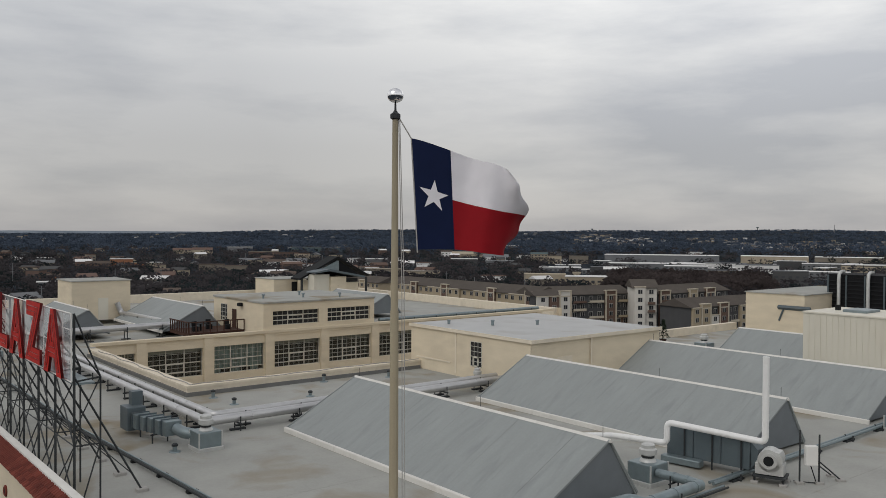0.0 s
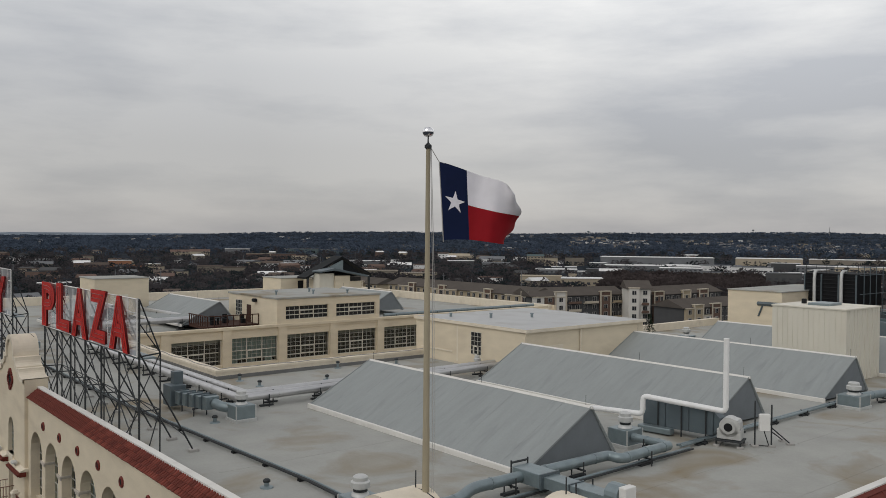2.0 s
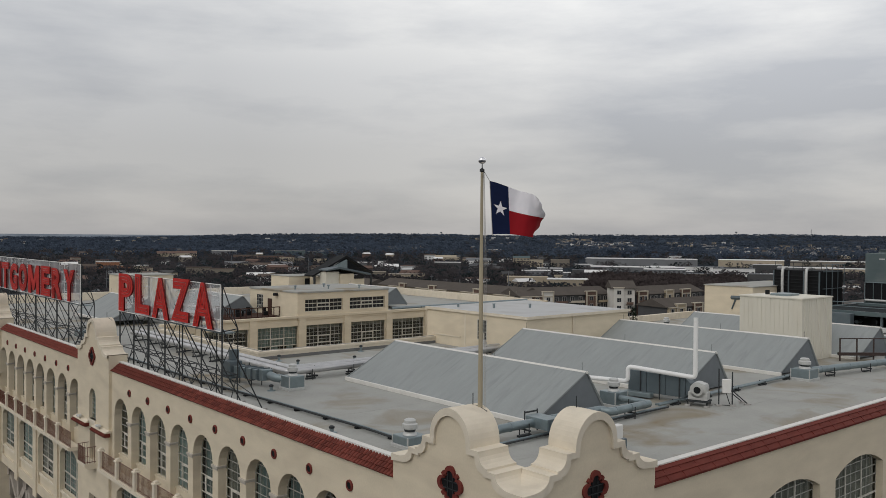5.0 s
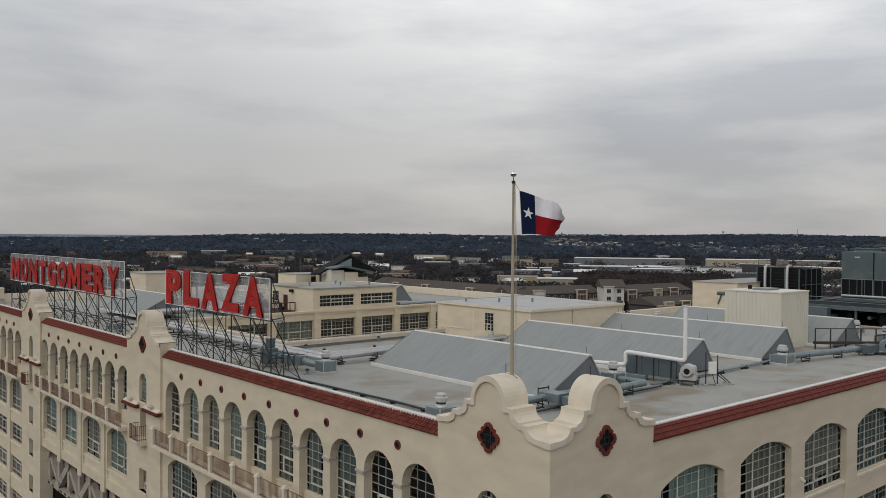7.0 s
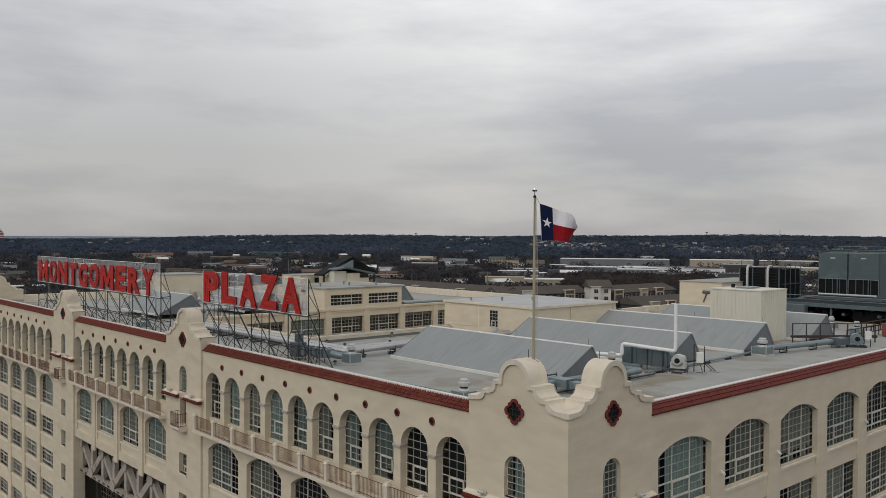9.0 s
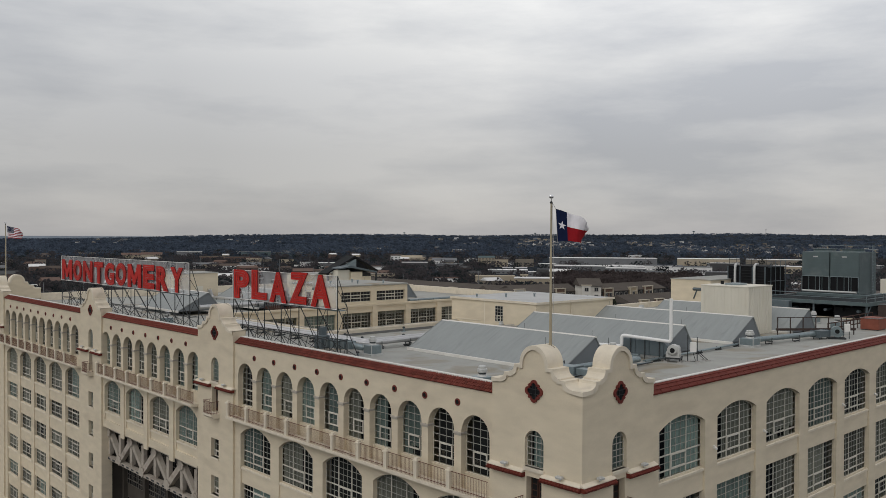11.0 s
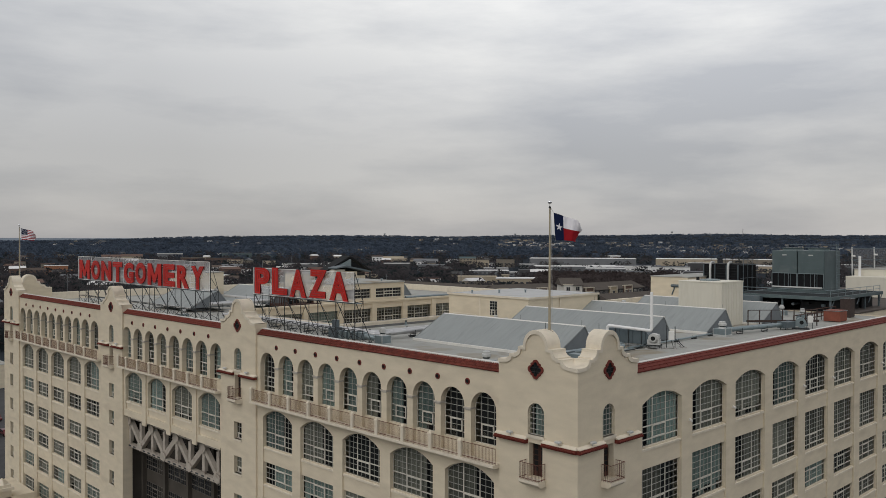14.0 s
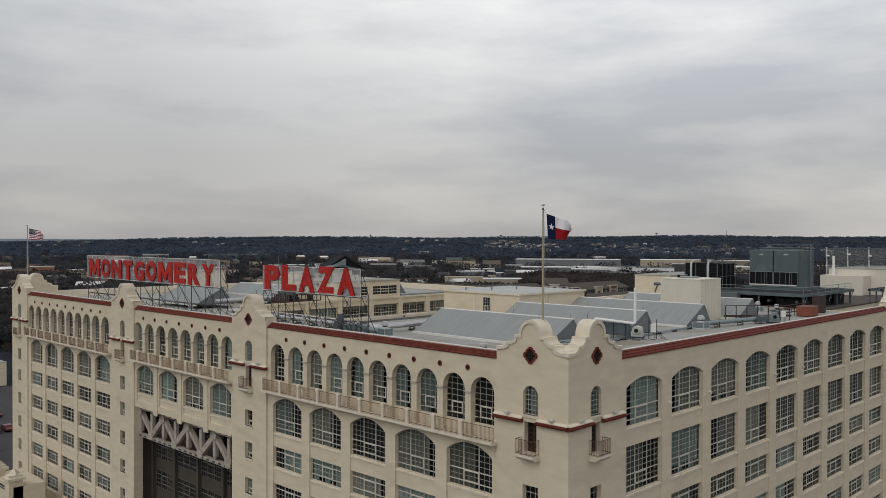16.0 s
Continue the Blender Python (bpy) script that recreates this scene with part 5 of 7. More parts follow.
# ---- flagpoles and flags ----
def flag_pole(x, y, base, top, label):
    t = thing("flagpole", label, "flagpole", (x, y, base))
    H = top - base
    part("pole", Shape().tube([(0, 0, 0), (0, 0, H * 0.45), (0, 0, H * 0.451), (0, 0, H * 0.72), (0, 0, H * 0.721), (0, 0, H - 0.4)], [0.10, 0.088, 0.082, 0.074, 0.066, 0.052], 14), POLE, t, smooth=True)
    part("truck", Shape().lathe([(0.06, H - 0.42), (0.09, H - 0.40), (0.09, H - 0.33), (0.05, H - 0.3), (0.02, H - 0.26), (0.015, H - 0.1)], 0, 0, 12), STEEL, t)
    part("ball", Shape().lathe([(0.02 + 0.125 * math.sin(math.pi * i / 12), H - 0.125 * math.cos(math.pi * i / 12)) for i in range(13)], 0, 0, 20), CHROME, t, "silver ball finial", True)
    d = Vector((0.76, -0.65, 0))
    for o, low in ((0.10, 0.6), (0.13, 1.2)):
        a = d * o
        part("halyard", Shape().tube([(a.x * 0.6, a.y * 0.6, H - 0.4), (a.x * 1.3, a.y * 1.3, H * 0.75), (a.x * 1.6, a.y * 1.6, H * 0.4), (a.x, a.y, low)], 0.008, 5), ROPE, t)
    part("base_plate", Shape().lathe([(0.3, 0), (0.28, 0.08), (0.14, 0.12), (0.14, 0.5)], 0, 0, 14), POLE, t)
    return t


def cloth(u0, u1, v0, v1, shape_at, nu, nv, lift=0.0):
    s = Shape()
    pts = [[shape_at(u0 + (u1 - u0) * i / nu, v0 + (v1 - v0) * j / nv, lift) for j in range(nv + 1)] for i in range(nu + 1)]
    s.v = [p for row in pts for p in row]
    s.f = [(i * (nv + 1) + j, (i + 1) * (nv + 1) + j, (i + 1) * (nv + 1) + j + 1, i * (nv + 1) + j + 1) for i in range(nu) for j in range(nv)]
    return s


def waving(fly, hoist, droop, swell, curl=0.0):
    """A flag's cloth: u along the fly, v up the hoist, both 0 to 1; it bellies, ripples and droops to its outer corner."""
    dirx, diry = 0.80, -0.60

    def at(u, v, lift=0.0):
        ph = 8.5 * u - 1.9 * v
        side = swell * u ** 0.7 * (math.sin(ph) + 0.35 * math.sin(2.3 * ph + 1.0 + 2 * v)) + lift
        e = max(0.0, u - 0.62) / 0.38
        along = fly * (u - 0.16 * u * u - curl * e ** 2 * (0.10 + 0.12 * math.sin(2.4 + 4.4 * v) + 0.02 * math.sin(19 * v))) + 0.12 * (1 - v) * (1 - u)
        side += curl * 0.55 * e ** 2 * (0.4 + math.sin(1.0 + 4.2 * v))
        down = droop * u ** 1.15 * (0.14 + 0.9 * v) - 0.03 * math.sin(6 * u + 2 * v)
        return (dirx * along - diry * side, diry * along + dirx * side, hoist * v - down)

    return at


flag_pole(0.85, 3.2, ROOF, 46.97, "tall tan flagpole with a silver ball, behind the corner gable")
tf = thing("state_flag", "navy, white and red flag with one white star, flying", "flag", (0.85 + 0.22, 3.2 - 0.17, 44.28))
at_ = waving(2.42, 1.92, 0.62, 0.16, 0.8)
part("blue_field", cloth(0, 0.30, 0, 1, at_, 14, 26), FLAG_BLUE, tf, "navy blue vertical field", True)
part("white_stripe", cloth(0.30, 1, 0.5, 1, at_, 34, 14), FLAG_WHITE, tf, "white upper stripe", True)
part("red_stripe", cloth(0.30, 1, 0, 0.5, at_, 34, 14), FLAG_RED, tf, "red lower stripe", True)
for lift in (0.012, -0.012):
    star = [(0.15 + (0.118 if k % 2 == 0 else 0.045) * math.sin(math.pi * k / 5 + 0.1), 0.5 + (0.118 if k % 2 == 0 else 0.045) * 1.32 * math.cos(math.pi * k / 5 + 0.1)) for k in range(10)]
    s = Shape()
    for k in range(10):
        s.face(at_(0.15, 0.5, lift), at_(*star[k], lift), at_(*star[(k + 1) % 10], lift))
    part("star", s, FLAG_WHITE, tf, "white five-pointed star")
rp = Shape().tube([tuple(Vector(at_(0, 0)) + Vector((0, 0, -0.05))), at_(0, 0.5), at_(0, 1), (-0.17, 0.13, 2.30)], 0.012, 5)
part("hoist_rope", rp, ROPE, tf)

flag_pole(1.16, 116.76, ROOF, 46.54, "tall tan flagpole above the far corner gable")
uf = thing("national_flag", "red and white striped flag with a starred blue canton", "flag", (1.16 + 0.2, 116.76 - 0.15, 44.0))
at2 = waving(2.7, 1.95, 0.5, 0.18, 0.6)
for k in range(13):
    v0, v1 = k / 13, (k + 1) / 13
    part("stripe", cloth(0.40 if k >= 6 else 0, 1, v0, v1, at2, 22, 2), FLAG_RED if k % 2 == 0 else FLAG_WHITE, uf)
part("canton", cloth(0, 0.40, 6 / 13, 1, at2, 10, 8), FLAG_BLUE, uf)
for i in range(6):
    for j in range(5):
        u, v = 0.04 + 0.064 * i, 0.50 + 0.1 * j
        for lift in (0.02, -0.02):
            part("star", Shape().face(*[at2(u + 0.014 * math.cos(q * 1.2566), v + 0.03 * math.sin(q * 1.2566), lift) for q in range(5)]), FLAG_WHITE, uf)
# ---- plant on the east roof ----
annex = thing("annex", "flat-roofed cream wing behind the main block", "building", (80.2, 12.0, 0))
part("wall", Shape().box(0.02, 0, 0, 70, 34.4, 33.2), STUCCO, annex)
part("roof", Shape().box(0.0, -0.1, 33.2, 70.1, 34.5, 33.45), TAR, annex)

ct = thing("cooling_tower", "grey sheet-metal twin-cell cooling tower with black louvres", "cooling tower", (89.8, 18.7, 36.2))
for k in range(2):
    y = 4.25 * k
    part("cell_shell", Shape().box(0.05, y + 0.06, 2.6, 6.8, y + 4.15, 6.3, 0.04), TOWER_GREY, ct)
    part("fan_shroud", Shape().lathe([(1.7, 6.3), (1.6, 6.5), (1.7, 6.75)], 3.4, y + 2.1, 18), TOWER_GREY, ct)
    for i in range(4):
        part("louvre_panel", Shape().box(0.1, y + 0.12 + i * 1.01, 0.45, 0.2, y + 1.06 + i * 1.01, 2.55), LOUVRE, ct)
        part("louvre_post", Shape().box(0.02, y + 0.04 + i * 1.01, 0.2, 0.1, y + 0.12 + i * 1.01, 2.65), TOWER_GREY, ct)
    part("badge", Shape().box(0.03, y + 1.75, 5.5, 0.05, y + 2.45, 5.66), FAN_GREY, ct)
    part("trim_band", Shape().box(-0.03, y + 0.05, 2.56, 0.06, y + 4.16, 2.66), GALV, ct)
    for i in (0, 1, 3):
        part("corner_trim", Shape().box(-0.02, y + 0.02 + i * 1.36, 0.35, 0.04, y + 0.10 + i * 1.36, 2.56), GALV, ct)
    for k2 in range(3):
        part("panel_seam", Shape().box(0.03, y + 0.1, 3.5 + 0.9 * k2, 0.055, y + 4.1, 3.53 + 0.9 * k2), GREY_UNIT, ct)
part("basin", Shape().box(0.0, 0, 0, 6.9, 8.45, 0.4, 0.04), TOWER_GREY, ct)
part("basin_pipe", Shape().tube([(-0.25, 0.2, 0.35), (-0.25, 8.2, 0.35)], 0.16, 10), FAN_GREY, ct, smooth=True)
part("end_wall", Shape().box(0.3, 0.02, 0.4, 6.7, 0.1, 6.2), TOWER_GREY, ct)
part("core", Shape().box(0.5, 0.3, 0.4, 6.5, 8.2, 2.6), BLACK, ct)
ld = Shape()
for x in (4.6, 5.2):
    ld.bar((x, -0.2, -1), (x, -0.2, 7.3), 0.06)
for i in range(18):
    ld.bar((4.6, -0.2, -0.6 + 0.42 * i), (5.2, -0.2, -0.6 + 0.42 * i), 0.04)
for i in range(5):
    ld.tube([(4.6 + 0.3 + 0.5 * math.cos(a), -0.2 - 0.6 * math.sin(a), 2.4 + 1.05 * i) for a in [math.pi * q / 6 for q in range(7)]], 0.03, 4)
part("ladder", ld, GALV, ct)
tr = Shape()
for p, q in (((3.4, 0), (6.8, 0)), ((6.8, 0), (6.8, 8.4))):
    for z in (6.7, 7.2):
        tr.bar((*p, z), (*q, z), 0.05)
part("top_rail", tr, GALV, ct)
pl = thing("steel_platform", "dark steel platform on columns carrying the cooling tower", "platform", (79.0, 13.5, ROOF))
part("deck_edge", Shape().box(0, -0.3, 1.95, 20.6, 0.0, 2.45).box(0, 15, 1.95, 20.6, 15.3, 2.45).box(-0.3, -0.3, 1.95, 0.0, 15.3, 2.45).box(20.6, -0.3, 1.95, 20.9, 15.3, 2.45), TOWER_GREY, pl)
part("deck_grating", Shape().box(0.0, 0.0, 2.2, 20.6, 15, 2.36), GRATING, pl)
part("tower_beam", Shape().box(10, 4.5, 2.36, 18, 4.9, 2.7).box(10, 13.6, 2.36, 18, 14.0, 2.7).box(10, 4.9, 2.36, 10.4, 13.6, 2.7), TOWER_GREY, pl)
for i in range(6):
    part("deck_joist", Shape().box(0.0, 2.0 + 2.3 * i, 1.75, 20.6, 2.15 + 2.3 * i, 2.2), STEEL, pl)
for x in (0.2, 7, 14, 20.3):
    for y in (0.15, 7.2, 15.1):
        part("column", Shape().box(x - 0.12, y - 0.12, 0, x + 0.12, y + 0.12, 2.0), GREY_UNIT, pl)
part("walkway_rail", Shape().bar((0, 0.1, 3.4), (20.6, 0.1, 3.4), 0.06).bar((0, 0.1, 2.9), (20.6, 0.1, 2.9), 0.05).bar((0.1, 0, 3.4), (0.1, 15, 3.4), 0.06).bar((0.1, 0, 2.9), (0.1, 15, 2.9), 0.05), GALV, pl)
for i in range(8):
    part("rail_post", Shape().bar((2.94 * i, 0.1, 2.3), (2.94 * i, 0.1, 3.45), 0.06), GALV, pl)
for i in range(6):
    part("under_pipe", Shape().tube([(0.8, 1.5 + 2.2 * i, 1.1 + 0.2 * (i % 2)), (19.8, 1.5 + 2.2 * i, 1.1 + 0.2 * (i % 2))], 0.22, 8), BLACK if i % 2 else GREY_UNIT, pl)
# black boxes added below the deck to stand in for its shade
for x, y, w, d, h in ((1.5, 1.0, 5, 4, 1.6), (8.5, 1.2, 6, 4.5, 1.75), (15.2, 1.0, 4.8, 5, 1.6), (2.0, 8.5, 6, 5, 1.7), (10.0, 8.5, 8, 5, 1.7)):
    part("pump_skid", Shape().box(x, y, 0, x + w, y + d, h, 0.08), BLACK, pl)
for i in range(5):
    part("knee_brace", Shape().bar((0.2 + 5.0 * i, 0.0, 0.9), (1.3 + 5.0 * i, 0.0, 2.0), 0.12), GREY_UNIT, pl)
part("switch_cabinet", Shape().box(-1.5, 10.0, 0, -0.4, 14.0, 2.2, 0.05), GREY_UNIT, pl)

ch = thing("chiller", "chiller bank, open bays filled near-black, two silver riser pipes", "chiller", (86.0, 31.0, 33.45))
# shade of the open bays is put into a near-black fill
for i in range(3):
    part("louvre_bank", Shape().box(-0.06, 0.2 + 2.05 * i, 1.2, 0.1, 2.05 + 2.05 * i, 6.35), LOUVRE, ch)
    for k in range(11):
        part("louvre_blade", Shape().prism([(-0.14, 1.4 + 0.45 * k), (-0.06, 1.5 + 0.45 * k), (-0.06, 1.46 + 0.45 * k)], 0.25 + 2.05 * i, 2.0 + 2.05 * i), BLACK, ch)
part("casing", Shape().box(0.1, 0, 0, 6.3, 6.3, 6.7, 0.05), LOUVRE, ch)
for i in range(4):
    part("casing_post", Shape().box(-0.12, 0.05 + 2.05 * i, 0, 0.02, 0.2 + 2.05 * i, 6.6), GREY_UNIT, ch)
for y in (1.6, 4.8):
    part("riser_pipe", Shape().tube([(-0.6, y, 1.2), (-0.6, y, 6.2), (-0.5, y, 6.8), (-0.1, y, 7.0), (0.6, y, 7.0)], 0.19, 12), FAN_GREY, ch, smooth=True)
for x in (1.0, 2.6, 4.2, 6.0):
    part("scaffold_post", Shape().bar((x, -0.3, 0), (x, -0.3, 7.6), 0.08), GREY_UNIT, ch)
for z in (2.2, 4.4, 6.6, 7.5):
    part("scaffold_rail", Shape().bar((0.0, -0.3, z), (6.3, -0.3, z), 0.06), GREY_UNIT, ch)
rl = Shape()
for i in range(6):
    rl.bar((0.2, 6.2 * i / 5, 6.6), (0.2, 6.2 * i / 5, 7.8), 0.05)
rl.bar((0.2, 0, 7.7), (0.2, 6.3, 7.7), 0.05).bar((0.2, 0, 7.2), (0.2, 6.3, 7.2), 0.04)
part("top_rail", rl, STEEL, ch)
bk = block("plant_room", "cream stucco plant room on the east roof", 79.75, 36.8, 97.0, 43.8, ROOF, 38.0, STUCCO)
part("canopy_frame", Shape().bar((-8.7, -4.2, 3.0), (-8.7, -0.5, 3.0), 0.35).bar((-8.7, -1.2, 3.0), (-8.7, -0.6, 1.5), 0.16), GREY_UNIT, bk)
rb = block("stepped_plant_room", "cream metal-clad stepped plant room", 125.0, 14.5, 150.0, 26.5, ROOF, 38.6, BEIGE_METAL)
part("lower_wing", Shape().box(-17.0, -2.0, 0, -12.5, 6.0, 3.8, 0.04), BEIGE_METAL, rb)
part("white_stack", Shape().tube([(-14.0, 4.5, 3.6), (-14.0, 4.5, 7.6)], 0.25, 10), PVC, rb)
ls = thing("sign_back", "back of a grey mesh rooftop sign on leaning pale posts", "sign", (128.0, 4.0, 33.5))
part("mesh_panel", Shape().face((0.6, 24.2, 5.2), (16.0, 0.4, 5.2), (16.0, 0.4, 9.0), (0.6, 24.2, 9.0)), DULL_WIRE, ls)
for i in range(8):
    x, y = 2.2 * i, 24 - 3.4 * i
    part("sign_post", Shape().bar((x - 0.5, y - 0.3, 0), (x + 0.3, y + 0.15, 9.3), 0.2), FAN_GREY, ls)
    part("sign_brace", Shape().bar((x, y, 6.8), (x + 2.2, y - 3.4, 5.2), 0.1), GREY_UNIT, ls)
    part("floodlight", Shape().box(x - 0.5, y - 0.6, 7.4 + 0.3 * (i % 2), x + 0.1, y, 7.7 + 0.3 * (i % 2), 0.05), WHITE_METAL, ls)
for z in (9.0, 6.8, 5.6):
    part("sign_rail", Shape().bar((0, 24, z), (15.4, 0.2, z), 0.09), GREY_UNIT, ls)

# brown pipe rack beside the last monitor, rust boxes, small plant near the south parapet
rk = thing("pipe_rack", "dark maroon steel walkway rack with thin rails over pipes", "pipe rack", (54.1, 14.1, ROOF), -39)
for i in range(7):
    part("rack_post", Shape().box(1.5 * i - 0.05, -0.05, 0, 1.5 * i + 0.05, 0.05, 2.0), RACK, rk)
part("rack_beam", Shape().box(-0.1, -0.12, 0.5, 9.2, 0.12, 0.76), RACK, rk)
part("top_rail", Shape().bar((-0.05, 0, 2.0), (9.1, 0, 2.0), 0.06), RACK, rk)
part("dark_pipe", Shape().tube([(0, 0.35, 0.6), (9.0, 0.35, 0.6)], 0.14, 10), STEEL, rk)
for x, y, w, h, lab, m_ in ((67.4, 8.0, 2.6, 1.4, "rust-red plant box with a pale rim", RUST_BOX), (75.0, 9.4, 1.7, 2.6, "dark maroon roof hatch house", RACK)):
    t = thing("plant_box", lab, "roof unit", (x, y, ROOF))
    part("casing", Shape().box(0, 0, 0.1, w, w * 0.8, h, 0.05), m_, t)
    part("rim", Shape().box(-0.05, -0.05, h, w + 0.05, w * 0.8 + 0.05, h + 0.06), GALV, t)
    part("lid", Shape().box(0.06, 0.06, h + 0.06, w - 0.06, w * 0.8 - 0.06, h + 0.09), m_, t)
    part("skid", Shape().box(0.1, 0.1, 0, w - 0.1, w * 0.8 - 0.1, 0.1), STEEL, t)
t = thing("duct_elbow", "dark galvanised duct plenum between a round duct and a blower", "duct", (53.1, 8.9, ROOF), -12)
part("plenum", Shape().box(0, 0, 0.25, 1.7, 1.1, 0.95, 0.04), GREY_UNIT, t)
part("flange", Shape().box(-0.06, -0.05, 0.2, 0.02, 1.15, 1.0), GREY_UNIT, t)
part("flange", Shape().box(1.68, -0.05, 0.2, 1.76, 1.15, 1.0), GREY_UNIT, t)
for x, y in ((0.2, 0.2), (1.5, 0.2), (0.2, 0.9), (1.5, 0.9)):
    part("leg", Shape().bar((x, y, 0), (x, y, 0.3), 0.08), STEEL, t)
t = thing("inline_fan", "grey centrifugal roof blower on a dark steel skid", "fan", (55.5, 8.1, ROOF), -60)
part("scroll", Shape().prism([((0.50 + 0.012 * i) * math.cos(2 * math.pi * i / 18), 0.85 + (0.50 + 0.012 * i) * math.sin(2 * math.pi * i / 18)) for i in range(18)], -0.3, 0.35), GALV, t)
part("inlet_ring", Shape().tube([(0, -0.45, 0.85), (0, -0.29, 0.85)], [0.34, 0.30], 16), GALV, t)
part("inlet_eye", Shape().tube([(0, -0.465, 0.85), (0, -0.44, 0.85)], 0.24, 16), BLACK, t)
part("outlet_duct", Shape().box(-0.95, -0.25, 0.35, -0.3, 0.3, 0.85, 0.03), GALV, t)
part("motor_box", Shape().box(0.35, 0.3, 0.35, 0.8, 0.75, 0.85, 0.04), GREY_UNIT, t)
part("skid", Shape().box(-0.9, -0.5, 0, 0.9, 0.8, 0.16), STEEL, t)
t = thing("electrical_box", "white electrical cabinet on a dark post beside the blower", "electrical box", (56.0, 7.2, ROOF), -40)
part("cabinet", Shape().box(-0.3, -0.14, 0.85, 0.3, 0.12, 1.65, 0.03), WHITE_METAL, t)
for x in (-0.34, 0.34):
    part("post", Shape().bar((x, 0.16, 0), (x, 0.16, 1.9), 0.06), STEEL, t)

# trellis and conifer beyond the tan penthouse
tl = thing("trellis", "white wire trellis of slanting bars over the courtyard", "trellis", (52.5, 47.5, 33.0))
part("trellis_beam", Shape().bar((0, 0, 0.6), (14, 0, 0.2), 0.14).bar((0, 7, 1.0), (14, 7, 0.6), 0.14), WHITE_METAL, tl)
for i in range(12):
    part("trellis_bar", Shape().bar((1.2 * i, -0.3, 0.65 - 0.03 * i), (1.2 * i, 7.4, 1.05 - 0.03 * i), 0.06), WHITE_METAL, tl)
for x, y in ((0.5, 0.2), (13.5, 0.2), (0.5, 6.8), (13.5, 6.8)):
    part("trellis_post", Shape().bar((x, y, -29), (x, y, 0.6), 0.16), WHITE_METAL, tl)
NEEDLE = mat("conifer_needles", (0.022, 0.032, 0.020), 0.9, var=0.3, scale=2, bump=0)
BARK = mat("conifer_bark", (0.06, 0.045, 0.035), 0.9, var=0.2, scale=3)
cf = thing("conifer", "small dark conifer in a tub on the roof", "tree", (62.5, 42.6, ROOF))
part("tub", Shape().lathe([(0.26, 0), (0.34, 0.42), (0.30, 0.42), (0.28, 0.36)], 0, 0, 12), TIMBER, cf)
part("trunk", Shape().tube([(0, 0, 0.3), (0.02, 0, 1.3), (0, 0.02, 2.3)], [0.06, 0.04, 0.01], 6), BARK, cf)
cr = Shape()
CR = random.Random(21)
for i in range(700):
    z = 0.45 + 2.0 * CR.random()
    rad = (0.06 + (2.5 - z) * 0.27) * math.sqrt(CR.random()) * CR.choice((1.0, 1.0, 1.15))
    a = CR.uniform(0, 6.283)
    p = Vector((rad * math.cos(a), rad * math.sin(a), z))
    d = Vector((math.cos(a), math.sin(a), -0.3)) * CR.uniform(0.1, 0.2)
    e = Vector((-math.sin(a), math.cos(a), 0.25)) * CR.uniform(0.04, 0.09)
    cr.face(p - e, p + d, p + e)
part("crown", cr, NEEDLE, cf)

# dark gabled pavilion on the far corner of the roof
pv = thing("roof_pavilion", "dark gabled pavilion over a grey and cream rooftop hall", "pavilion", (58.1, 104.0, ROOF))
part("hall", Shape().box(1.0, 4.2, 0, 10.0, 7.6, 3.3), STUCCO, pv)
part("main_roof", Shape().prism([(-0.8, 3.4), (-0.8, 3.7), (6.2, 7.1), (12.2, 4.0), (12.2, 3.7), (6.2, 6.75)], 3.6, 6.6), BLACK, pv)
part("gable_wall", Shape().prism([(0.6, 3.4), (6.2, 6.65), (11.2, 3.6)], 4.0, 4.2), BLACK, pv)
part("front_wall", Shape().box(3.6, 1.6, 0, 6.5, 4.0, 3.9), STUCCO, pv)
part("front_bay", Shape().box(6.5, 2.2, 0, 9.2, 4.0, 2.9), STUCCO, pv)
part("side_wall", Shape().box(0.8, 2.0, 0, 3.6, 4.0, 4.3), BEIGE_METAL, pv, "pale metal-clad side wall")
part("lean_roof", Shape().prism([(0.4, 4.55), (0.4, 4.75), (3.0, 5.2), (9.6, 3.95), (9.6, 3.65), (3.0, 4.85)], 0.8, 3.7), GREY_UNIT, pv, "grey folded metal front roof")
part("ridge_fin", Shape().prism([(3.0, 5.1), (6.0, 6.4), (6.0, 4.8)], 3.0, 3.6), GALV, pv)
part("dark_glazing", Shape().box(6.8, 2.1, 2.95, 9.0, 2.3, 3.6), DARK_PANE, pv)
for x in (-0.3, 11.9):
    part("pavilion_post", Shape().box(x - 0.15, 3.8, 0, x + 0.15, 4.1, 3.6), STEEL, pv)

